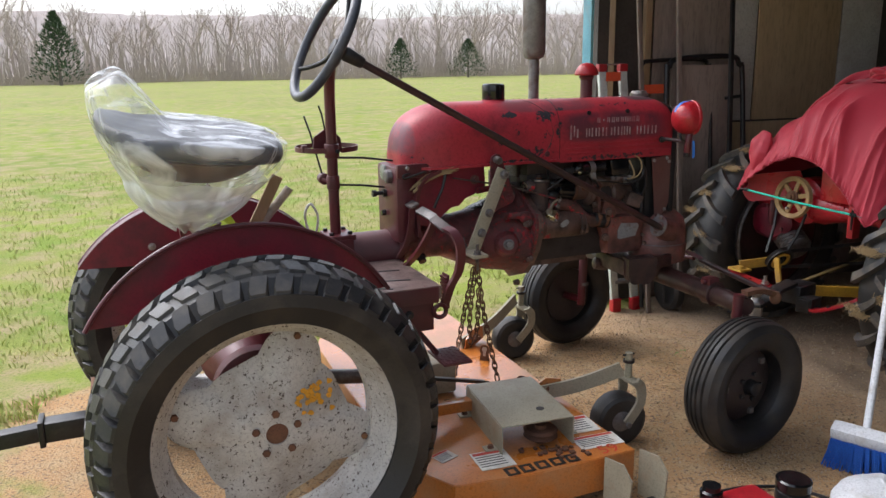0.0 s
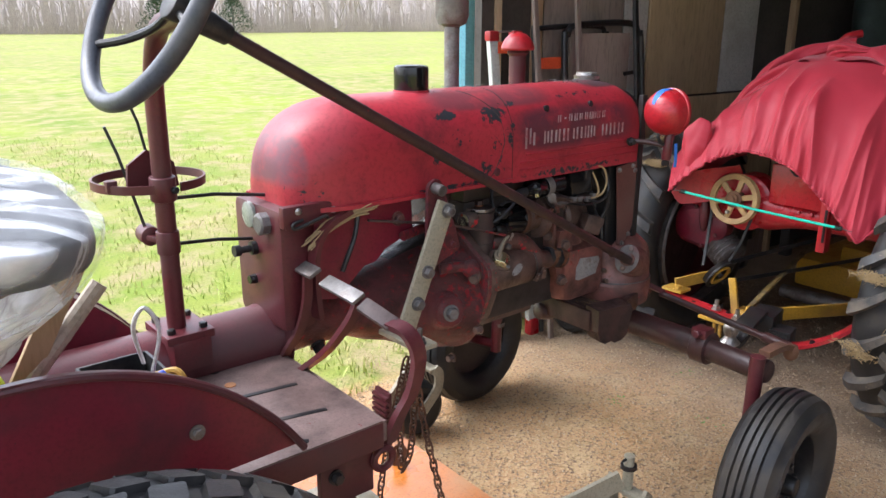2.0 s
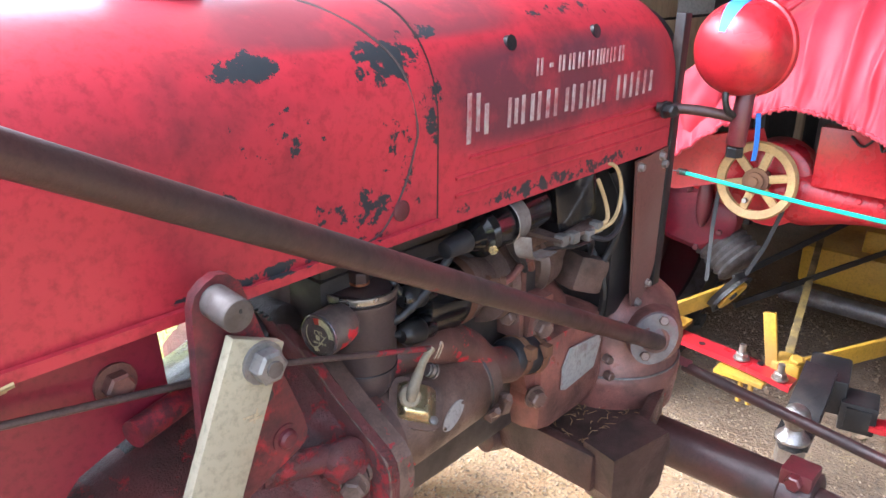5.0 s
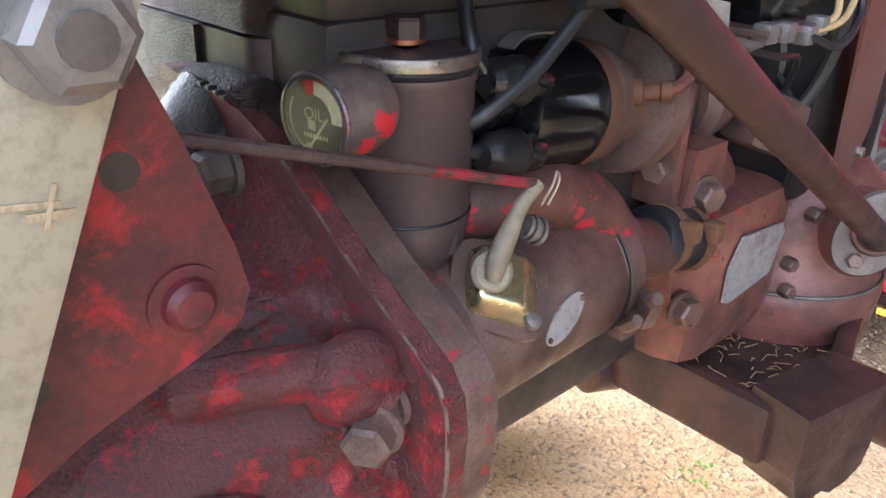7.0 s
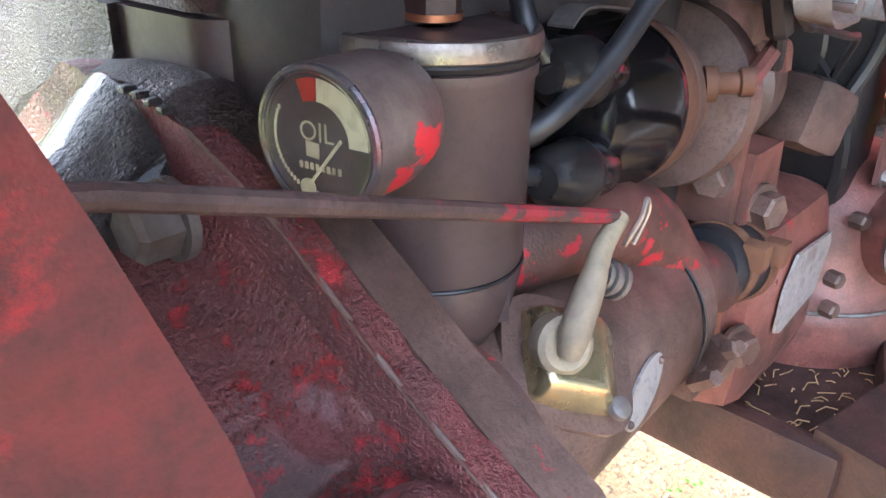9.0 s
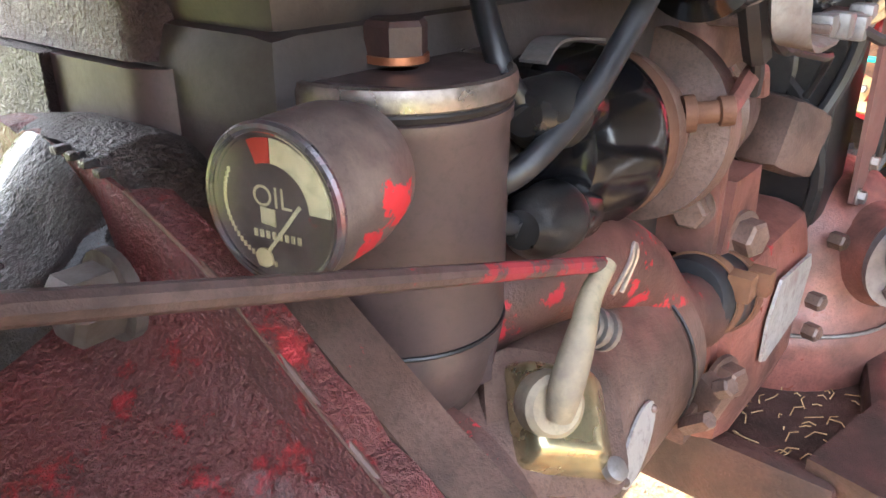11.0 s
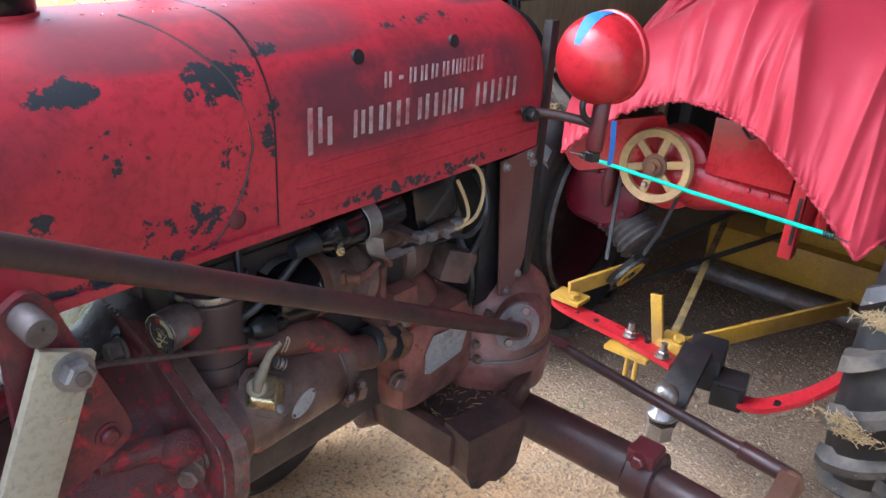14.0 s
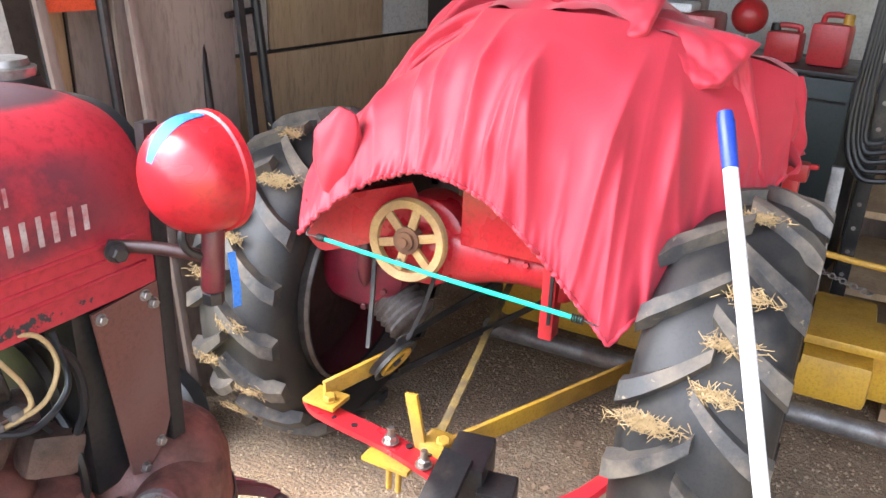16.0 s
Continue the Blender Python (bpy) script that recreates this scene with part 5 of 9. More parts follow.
    def band(u, v):
        """The rough rounded shoulder between the flange and the engine's rear wall."""
        x, a = 1.516 + 0.034 * v, radians(35 + 78 * u)
        r = 0.2215 + 0.004 * math.sin(math.pi * v) - 0.018 * max(0, u - 0.80) / 0.2 + 0.0012 * noise.noise((x * 60, a * 14, 1.3))
        return (x, YC + r * math.cos(a), 0.718 + r * math.sin(a))
    part("adapter_ring", Shape().grid(band, 60, 10), ROUGHCAST, b, "rough brown-grey shoulder of the adapter casting", 60, 0.012)
    for k in range(4):
        a = radians(93 + 2.3 * k)
        part("chipped_tooth", Shape().box((1.5125, YC + 0.2215 * math.cos(a), 0.718 + 0.2215 * math.sin(a)), (0.006, 0.0045, 0.003), None, 0.001), OILYTOP, b)
    for ang, q in ((117, (1.504, 2.793, 0.901)), (163, (1.514, 2.663, 0.812)), (200, (1.514, 2.650, 0.665)), (245, (1.514, 2.76, 0.545)), (20, (1.514, 3.03, 0.775))):
        part("bolt", hexhead(q, (-1, 0, 0), 0.0125 if ang == 117 else 0.0108, 0.017, 1.25), PINSTEEL if ang == 117 else GRIME, b, smooth=25)
    # boss for the corner bolt
    part("bolt_boss", Shape().ball((1.493, 2.668, 0.832), (0.026, 0.018, 0.024), 24, 16), BELLRED, b, smooth=60)
    part("boss_ridge", Shape().tube(curve_pts([(1.420, 2.705, 0.835), (1.455, 2.688, 0.838), (1.490, 2.672, 0.835), (1.508, 2.660, 0.820)], 6), 0.014, 14), BELLRED, b, smooth=60)
    part("boss_nut", hexhead((1.497, 2.657, 0.808), (-0.8, -0.6, 0), 0.0125, 0.016, 1.25), GRIME, b, smooth=25)
    # bulges and ribs of the casting
    def shelf(u, v):
        """The swollen lower half of the housing, with a soft crease above it."""
        x, a = 1.33 + 0.184 * u, radians(-28 + 50 * v)
        r = 0.130 + 0.044 * u ** 1.2 + 0.013 * math.sin(math.pi * min(1, v * 1.05)) ** 0.5 + 0.003 * noise.noise((x * 18, a * 3, 0.5))
        return (x, YC - r * math.cos(a), 0.718 + r * math.sin(a))
    part("housing_shelf", Shape().grid(shelf, 30, 30), BELLRED, b, "swollen lower half of the housing", 60)
    part("drain_boss", Shape().lathe([(0, 0.052), (0.012, 0.046), (0.035, 0.040), (0.040, 0.034)], (1.420, YC - 0.158, 0.728), (-0.25, -1, 0.18), 32), BELLRED, b, smooth=45)
    part("boss_bolt", hexhead((1.410, YC - 0.196, 0.735), (-0.25, -1, 0.18), 0.016, 0.018, 1.35), DULLSTEEL, b, smooth=25)
    part("drain_plug", hexhead((1.10, YC - 0.062, 0.690), (0, -0.75, -0.66), 0.017, 0.020, 1.2), BLACKMET, b, smooth=25)
    # red side sheet between dash and engine
    poly = [(1.07, 0.83), (1.07, 1.035), (1.34, 1.035), (1.345, 0.955), (1.30, 0.93), (1.26, 0.915), (1.235, 0.89), (1.20, 0.885), (1.17, 0.86), (1.12, 0.82)]
    part("side_sheet", Shape().plate(poly, (0, 2.722, 0), (1, 0, 0), (0, 0, 1), 0.004), FENDERRED, tractor, "dark red side sheet below the tank")
    # Mirrored far sheet, added to keep field light off the castings.
    part("side_sheet", Shape().plate([(1.07, 0.80), (1.07, 1.035), (1.455, 1.035), (1.455, 0.965), (1.42, 0.93), (1.30, 0.90), (1.20, 0.86), (1.12, 0.80)], (0, YC + 0.135, 0), (1, 0, 0), (0, 0, 1), 0.004), FENDERRED, tractor, "dark red far sheet below the tank, added to block light")
    part("sheet_bolt", hexhead((1.30, 2.72, 0.985), (0, -1, 0), 0.013, 0.012, 1.4), CASTRED, tractor, smooth=25)
    part("cross_tube", Shape().cyl((1.30, 2.70, 0.945), (1.42, 2.735, 0.948), 0.012, seg=16), PLATERED, tractor)
    bundle = Shape()
    rng = random.Random(11)
    for i in range(34):
        a, b2 = rng.gauss(0, 0.007), rng.gauss(0, 0.007)
        off = rng.uniform(-0.02, 0.02)
        bundle.tube(curve_pts([(1.055 + off, 2.708 + a, 0.965 + b2), (1.09, 2.700 + a, 1.000 + b2), (1.15, 2.694 + a * 0.7, 1.022 + b2 * 0.7), (1.20 + off, 2.692 + a * 1.4, 1.034 + b2 * 1.4)], 4), 0.0014, 4)
    part("frayed_wiring", bundle, STRAW, tractor, "frayed old wiring hanging under the tank")["kind"] = "stuff"
    part("hanging_cable", Shape().tube(curve_pts([(1.17, 2.695, 1.022), (1.155, 2.69, 0.97), (1.135, 2.688, 0.93), (1.12, 2.69, 0.895)], 5), 0.006, 8), BLACKMET, tractor)


dash_and_tube()


def pedals():
    for l, r, metal in (((1.036, 2.781, 0.915), (1.034, 2.662, 0.914), DULLSTEEL), ((1.038, 2.632, 0.906), (1.042, 2.505, 0.898), DULLSTEEL), ((1.020, 2.462, 0.906), (1.040, 2.385, 0.880), ROD)):
        a, b = Vector(l), Vector(r)
        pd = part("pedal_bar", Shape().bar(a, b, 0.034, 0.010, (-0.5, 0, 1), 0.003), metal, tractor, "worn steel control bar")
    p1 = curve_pts([(1.038, 2.392, 0.882), (1.055, 2.358, 0.868), (1.070, 2.345, 0.82), (1.075, 2.370, 0.74), (1.05, 2.385, 0.68), (1.035, 2.40, 0.62)], 6)
    part("pedal_arm", Shape().strap(p1, 0.030, 0.014, (1, 0, 0.2)), MAROON, tractor, "curved maroon pedal arm")
    part("pedal_arm", Shape().strap(curve_pts([(1.05, 2.52, 0.885), (1.04, 2.54, 0.84), (1.02, 2.60, 0.76), (1.0, 2.68, 0.69)], 6), 0.024, 0.012, (1, 0, 0)), MAROON, tractor)
    part("pedal_arm", Shape().strap(curve_pts([(1.035, 2.70, 0.90), (1.03, 2.70, 0.84), (1.02, 2.72, 0.77), (1.0, 2.76, 0.70)], 6), 0.022, 0.010, (1, 0, 0)), MAROON, tractor)
    pp = part("pedal_pad", Shape().box((1.062, 2.455, 0.648), (0.008, 0.05, 0.12), None, 0.002), MAROON, tractor, "ribbed pedal pad")
    for i in range(9):
        part("rib", Shape().box((1.055, 2.455, 0.60 + i * 0.012), (0.010, 0.05, 0.007), None, 0.001), MAROON, pp)
    # foot platform
    deck = Shape().box((0.845, 2.605, 0.691), (0.31, 0.475, 0.008), None, 0.002)
    pf = part("foot_platform", deck, FOOTPLATE, tractor, "scuffed brown steel foot platform")
    part("platform_lip", Shape().box((0.845, 2.372, 0.664), (0.31, 0.012, 0.055), None, 0.003), MAROON, pf)
    part("platform_lip", Shape().box((1.004, 2.605, 0.671), (0.010, 0.475, 0.045), None, 0.003), FOOTPLATE, pf)
    for (x0, y0), (x1, y1) in (((0.806, 2.636), (0.949, 2.616)), ((0.838, 2.500), (0.939, 2.478)), ((0.769, 2.444), (0.848, 2.392))):
        part("slot_groove", Shape().bar((x0, y0, 0.6955), (x1, y1, 0.6955), 0.012, 0.003, (0, 0, 1), 0.001), BLACKMET, pf)
    part("hole", Shape().cyl((0.836, 2.783, 0.693), (0.836, 2.783, 0.6965), 0.012, seg=20), BLACKMET, pf)
    part("hole", Shape().cyl((0.836, 2.699, 0.693), (0.836, 2.699, 0.6965), 0.012, seg=20), ORANGE, pf)
    brk = part("platform_bracket", Shape().box((0.93, 2.40, 0.585), (0.12, 0.02, 0.10), None, 0.004), MAROON, tractor)
    part("bracket_link", Shape().torus((1.01, 2.385, 0.60), (0, 1, 0), 0.022, 0.008, 24, 8), MAROON, brk)
    part("bolt", hexhead((0.90, 2.388, 0.60), (0, -1, 0), 0.012, 0.014, 1.3), BLACKMET, brk, smooth=25)
    step = Shape().box((1.02, 2.33, 0.455), (0.10, 0.15, 0.01), None, 0.002)
    sp = part("step_plate", step, MAROON, tractor, "small tread plate step")
    dia = Shape()
    for i in range(6):
        for j in range(8):
            dia.box((0, 0, 0), (0.013, 0.004, 0.002), pose(0.98 + i * 0.016, 2.265 + j * 0.018, 0.461, 0, 0, 45 if (i + j) % 2 else -45))
    part("tread_pattern", dia, MAROON, sp)
    part("step_bar", Shape().bar((0.93, 2.40, 0.54), (0.99, 2.36, 0.455), 0.03, 0.01, (0, 0, 1), 0.002), MAROON, sp)


pedals()


def lift():
    y = 2.650
    plate = [(1.330, 1.066), (1.334, 1.076), (1.343, 1.083), (1.353, 1.087), (1.363, 1.085), (1.373, 1.075), (1.386, 1.036), (1.399, 0.998), (1.409, 0.974), (1.424, 0.932), (1.428, 0.915), (1.424, 0.904), (1.415, 0.898), (1.404, 0.894), (1.366, 0.880), (1.341, 0.867), (1.325, 0.880)]
    lp = part("lift_bracket", Shape().plate(plate, (0, 2.644, 0), (1, 0, 0), (0, 0, 1), 0.010), PLATERED, tractor, "dark red lift bracket plate")
    part("pivot_pin", Shape().cyl((1.350, 2.652, 1.068), (1.350, 2.608, 1.064), 0.0135, seg=24, bevel=0.002), PINSTEEL, lp)
    part("pin_hole", Shape().cyl((1.350, 2.620, 1.069), (1.3515, 2.6075, 1.068), 0.002, seg=10), BLACKMET, lp)
    part("bolt", Shape().lathe([(0, 0.0135), (0.0015, 0.0135), (0.0018, 0.0095), (0.005, 0.0090), (0.0075, 0.0065), (0.0082, 0.0)], (1.404, 2.639, 0.918), (0, -1, 0), 28), PLATERED, lp)
    for q in ((1.389, 0.967), (1.352, 0.904)):
        part("hole", Shape().cyl((q[0], 2.6387, q[1]), (q[0], 2.645, q[1]), 0.0062, seg=16), BLACKMET, lp)
    a, b = Vector((1.3740, 2.626, 1.031)), Vector((1.238, 2.622, 0.715))
    arm = part("lift_arm", Shape().bar(a, b, 0.049, 0.011, (0, -1, 0.1), 0.0015), CREAM, tractor, "cream painted flat steel lift arm")
    for q, r in (((1.374, 2.621, 1.012), 0.0145), ((1.311, 2.619, 0.872), 0.013), ((1.279, 2.617, 0.800), 0.0135)):
        part("bolt", hexhead((q[0], q[1], q[2]), (0, -1, 0), r, 0.014, 1.25), DULLSTEEL, arm, smooth=25)
    part("bolt_tip", Shape().cyl((1.374, 2.621, 1.012), (1.374, 2.602, 1.012), 0.007, seg=14), PINSTEEL, arm)
    scr = Shape()
    for e, (p, q, w) in enumerate((((1.352, 0.946), (1.366, 0.944), 0.0018), ((1.357, 0.942), (1.369, 0.941), 0.0024), ((1.361, 0.938), (1.365, 0.950), 0.0013))):
        scr.bar((p[0], 2.6190 - 0.0004 * e, p[1] + 0.025), (q[0], 2.6190 - 0.0004 * e, q[1] + 0.025), w, 0.0006, (0, -1, 0))
    part("scribble", scr, OCHRE, arm)
    part("lower_clevis", Shape().box((1.228, 2.590, 0.735), (0.060, 0.150, 0.012), pose(0, 0, 0), 0.003), CREAM, arm)
    for yy in (2.655, 2.535):
        part("clevis_bolt", Shape().cyl((1.222, yy, 0.715), (1.222, yy, 0.778), 0.006, seg=12), PINSTEEL, arm)
        part("clevis_nut", hexhead((1.222, yy, 0.741), (0, 0, 1), 0.012, 0.012, 1.25), PINSTEEL, arm, smooth=25)
    part("eye_bolt", Shape().cyl((1.255, 2.605, 0.735), (1.255, 2.605, 0.66), 0.007, seg=12), DULLSTEEL, arm)
    part("throttle_rod", Shape().tube([(1.20, 2.700, 1.000), (1.437, 2.700, 0.953), (1.655, 2.699, 0.884)], 0.0033, 10), ROD, tractor, "thin linkage rod with worn red paint")


lift()


def chain(points, label):
    """A hanging chain: welded oval links, turned in turn."""
    pts = curve_pts(points, 10)
    length = sum((pts[i + 1] - pts[i]).length for i in range(len(pts) - 1))
    pitch = 0.024
    n = int(length / pitch)
    c = thing("chain", points[-1], label, "chain", "lift chains")
    acc, k, want = 0.0, 0, 0.0
    for i in range(len(pts) - 1):
        seg = pts[i + 1] - pts[i]
        while want <= acc + seg.length and k < n:
            p = pts[i] + seg.normalized() * (want - acc)
            d = seg.normalized()
            x, y = axes(d)
            side = x if k % 2 else y
            loop = []
            for j in range(17):
                a = math.tau * j / 16
                loop.append(p + d * (0.0105 * math.cos(a) + 0.007 * math.copysign(1, math.cos(a)) * (abs(math.cos(a)) > 0.3)) + side * 0.0085 * math.sin(a))
            part("link", Shape().tube(loop, 0.0028, 6, False), RUST, c)
            want += pitch
            k += 1
        acc += seg.length


chain([(1.255, 2.600, 0.670), (1.272, 2.585, 0.50), (1.295, 2.560, 0.34), (1.315, 2.545, 0.215)], "rusty steel chain hanging straight from the lift arm")
chain([(1.250, 2.610, 0.660), (1.235, 2.630, 0.48), (1.245, 2.640, 0.36), (1.262, 2.625, 0.42), (1.262, 2.605, 0.60)], "rusty steel chain hanging in a loop from the lift arm")
chain([(1.245, 2.622, 0.655), (1.215, 2.65, 0.46), (1.19, 2.66, 0.30), (1.18, 2.64, 0.215)], "rusty steel chain slanting down to the mower deck")


def engine():
    eng = part("engine_block", Shape().box((1.765, YC + 0.02, 0.80), (0.43, 0.20, 0.36), None, 0.014), BLOCKDARK, tractor, "grimy brown engine block")
    part("cylinder_head", Shape().box((1.765, YC + 0.02, 1.005), (0.42, 0.19, 0.06), None, 0.010), BLOCKDARK, eng)
    def prism(name, plan, z0, z1, material, label=""):
        return part(name, Shape().plate(plan, (0, 0, (z0 + z1) / 2), (1, 0, 0), (0, 1, 0), z1 - z0), material, eng, label, 40)
    turn = [(1.540 + 0.018 * (1 - math.cos(radians(a))), 2.835 - 0.018 * math.sin(radians(a))) for a in range(0, 64, 7)]
    prism("filter_base", [(1.66, 3.02), (1.545, 3.02), (1.540, 2.886)] + turn + [(1.5655, 2.768), (1.580, 2.7285), (1.612, 2.722), (1.66, 2.76)], 0.842, 0.9622, FILTERCAN, "smooth purple-brown casting that carries the filter")
    prism("rear_step", [(1.60, 3.08), (1.536, 3.08), (1.5355, 2.887), (1.60, 2.887)], 0.88, 0.9625, ROUGHCAST, "rough brown-grey rear casting")
    turn = [(1.542 + 0.012 * (1 - math.cos(radians(a))), 2.838 - 0.012 * math.sin(radians(a))) for a in range(0, 82, 9)]
    prism("rear_casting", [(1.70, 3.06), (1.543, 3.06), (1.542, 2.842)] + turn + [(1.60, 2.812), (1.70, 2.806)], 0.9640, 1.075, BLOCKBROWN, "rough brown-grey rear casting")
    part("oil_pan", Shape().box((1.70, YC + 0.03, 0.62), (0.33, 0.16, 0.06), None, 0.015), GRIME, eng)
    for i in range(5):
        part("pan_bolt", hexhead((1.58 + 0.065 * i, YC - 0.052, 0.655), (0, 0, 1), 0.008, 0.01), GRIME, eng, smooth=25)
    # oil filter with its lid
    fx, fy = 1.603, 2.761
    f = part("oil_filter", Shape().lathe([(0.818, 0.010), (0.821, 0.020), (0.830, 0.031), (0.843, 0.0385), (0.860, 0.0412), (0.864, 0.0405), (0.866, 0.0405), (0.868, 0.0412), (0.944, 0.0412), (0.946, 0.0424), (0.9505, 0.0424), (0.9515, 0.040)], (fx, fy, 0), (0, 0, 1), 64, True, lambda t, a: 1 + (0.02 * math.sin(3 * t + 60 * a) if a < 0.862 else 0)), FILTERCAN, tractor, "grey-brown oil filter canister", 45)
    part("bowl_seam", Shape().torus((fx, fy, 0.8655), (0, 0, 1), 0.0412, 0.0009, 56, 6), BLACKMET, f)
    part("lid_gasket", Shape().lathe([(0.9515, 0.0418), (0.9535, 0.0428), (0.9550, 0.0418)], (fx, fy, 0), (0, 0, 1), 56), BLACKMET, f)
    part("lid", Shape().lathe([(0.9545, 0.0425), (0.9555, 0.0436), (0.9600, 0.0438), (0.9625, 0.0430), (0.9632, 0.0415), (0.9618, 0.0402), (0.9585, 0.0395)], (fx, fy, 0), (0, 0, 1), 72, False), LIDSTEEL, f, "stained steel rim of the lid")
    part("lid_top", Shape().lathe([(0.9612, 0.0402), (0.9580, 0.0375), (0.9580, 0.022), (0.9620, 0.013), (0.9625, 0.0)], (fx, fy, 0), (0, 0, 1), 56, False), OILBLACK, f, "oily black lid centre")
    part("copper_washer", Shape().cyl((fx, fy, 0.9645), (fx, fy, 0.9672), 0.0118, seg=24), mat("copper", (0.55, 0.22, 0.12), (0.45, 0.18, 0.1), 0.4, 0.9, 20, 120, 0.05), f)
    part("lid_nut", Shape().lathe([(0, 0.0118), (0.010, 0.0118), (0.012, 0.0105)], (fx, fy, 0.967), (0, 0, 1), 6), DARKMAROON, f, "worn dark red hex nut", 25)
    # oil gauge
    gx, gy, gz = 1.525, 2.734, 0.939
    gd = Vector((0.985, 0.17, 0))
    go = Vector((gx, gy, gz))
    gs = Vector((0.17, -0.985, 0))
    g = part("oil_gauge", Shape().lathe([(-0.004, 0.0205), (-0.0055, 0.0225), (-0.003, 0.0240), (0.003, 0.0236), (0.005, 0.0240), (0.023, 0.0240), (0.026, 0.0235), (0.036, 0.021)], go, gd, 56), GAUGECAN, tractor, "round oil pressure gauge with a scratched glass", 40)
    part("stem", Shape().cyl(go + gd * 0.028, go + gd * 0.052, 0.012, seg=20), FILTERCAN, g)
    part("bezel", Shape().torus(go - gd * 0.0042, gd, 0.0226, 0.0016, 56, 8), BEZEL, g, "worn blue-grey bezel")
    part("bezel_step", Shape().torus(go - gd * 0.0030, gd, 0.0206, 0.0011, 56, 8), BEZEL, g)
    part("dial", Shape().cyl(go - gd * 0.0035, go - gd * 0.002, 0.0208, seg=40), BLACKGLOSS, g, "black dial face")
    face = go - gd * 0.0044
    ex, ey = gs, Vector((0, 0, 1))

    def sector(r0, r1, a0, a1, n=16):
        out = [(r1 * math.cos(a), r1 * math.sin(a)) for a in (radians(a0 + (a1 - a0) * i / n) for i in range(n + 1))]
        return out + [(r0 * math.cos(a), r0 * math.sin(a)) for a in (radians(a1 + (a0 - a1) * i / n) for i in range(n + 1))]
    part("cream_zone", Shape().plate(sector(0.0125, 0.0195, 0, 88), face, ex, ey, 0.0004), CREAMFACE, g)
    part("red_zone", Shape().plate(sector(0.0125, 0.0195, 89, 112), face, ex, ey, 0.0004), REDINK, g)
    cu = bpy.data.curves.new("word", "FONT")
    cu.body, cu.size, cu.align_x = "OIL", 0.0088, "CENTER"
    tmp = bpy.data.objects.new("word", cu)
    scene.collection.objects.link(tmp)
    me = bpy.data.meshes.new_from_object(tmp)
    bpy.data.objects.remove(tmp)
    s = Shape()
    s.add([face - gd * 0.0003 + ex * v.co.x + ey * v.co.y for v in me.vertices], [tuple(p.vertices) for p in me.polygons])
    part("word_oil", s, CREAMFACE, g)
    ndl = Shape().bar((face - gd * 0.0008) + ex * -0.006 + ey * -0.018, (face - gd * 0.0008) + ex * 0.010 + ey * 0.002, 0.0011, 0.0004, (1, 0, 0))
    ndl.cyl((face - gd * 0.001) + ex * -0.004 + ey * -0.0155, (face - gd * 0.0003) + ex * -0.004 + ey * -0.0155, 0.003, seg=16)
    part("needle", ndl, CREAMFACE, g)
    dots = Shape()
    for i in range(22):
        a = radians(150 + 5.6 * i)
        q = face + ex * 0.0172 * math.cos(a) + ey * 0.0172 * math.sin(a)
        dots.box(q, (0.0004, 0.0009, 0.0015))
    for i in range(8):
        dots.box(face + ex * (-0.007 + 0.0022 * i) + ey * -0.0085, (0.0004, 0.0013, 0.0022))
    dots.box(face + ex * -0.002 + ey * -0.003, (0.0004, 0.006, 0.005))
    part("dial_marks", dots, CREAMFACE, g)
    gm = bpy.data.materials.new("gauge_glass")
    gm.use_nodes = True
    b = gm.node_tree.nodes["Principled BSDF"]
    b.inputs["Roughness"].default_value, b.inputs["Transmission Weight"].default_value, b.inputs["IOR"].default_value = 0.06, 1.0, 1.2
    gl = part("glass", Shape().cyl(go - gd * 0.0066, go - gd * 0.0059, 0.0214, seg=40), gm, g)
    gl.visible_shadow = False
    # starter with its switch
    a0, a1 = Vector((1.565, 2.735, 0.778)), Vector((1.800, 2.752, 0.772))
    ax = (a1 - a0).normalized()
    stt = part("starter_motor", Shape().lathe([(0, 0.045), (0.004, 0.052), (0.05, 0.054), (0.055, 0.0575), (0.195, 0.0575), (0.199, 0.0545), (0.202, 0.057), (0.224, 0.056), (0.232, 0.048), (0.236, 0.02)], a0, ax, 56), GRIME, tractor, "brown starter motor along the engine", 40)
    part("end_seam", Shape().torus(a0 + ax * 0.2, ax, 0.0575, 0.0012, 48, 6), BLACKMET, stt)
    part("band_lug", Shape().box(a0 + ax * 0.215 + Vector((0, -0.050, -0.034)), (0.022, 0.014, 0.020), None, 0.002), GRIME, stt)
    part("band_bolt", hexhead(a0 + ax * 0.205 + Vector((0, -0.056, -0.030)), (-0.3, -0.6, 0.6), 0.006, 0.022), GRIME, stt, smooth=25)
    part("starter_nose", Shape().lathe([(0, 0.050), (0.03, 0.056), (0.045, 0.060), (0.05, 0.05)], (1.548, 2.735, 0.778), (1, 0.05, 0), 40), FLAKED, stt)
    rad = Vector((-0.12, -0.66, 0.74)).normalized()
    tag = a0 + ax * 0.118 + Vector((0, -0.985, 0.18)).normalized() * 0.0578
    nrm = Vector((0, -0.985, 0.18)).normalized()
    up = nrm.cross(ax).normalized()
    part("oval_tag", Shape().plate([(0.024 * math.cos(t), 0.0115 * math.sin(t)) for t in (math.tau * i / 28 for i in range(28))], tag, ax * 0.9 + up * 0.42, up * 0.9 - ax * 0.42, 0.0015), ALUPLATE, stt, "oval aluminium tag")
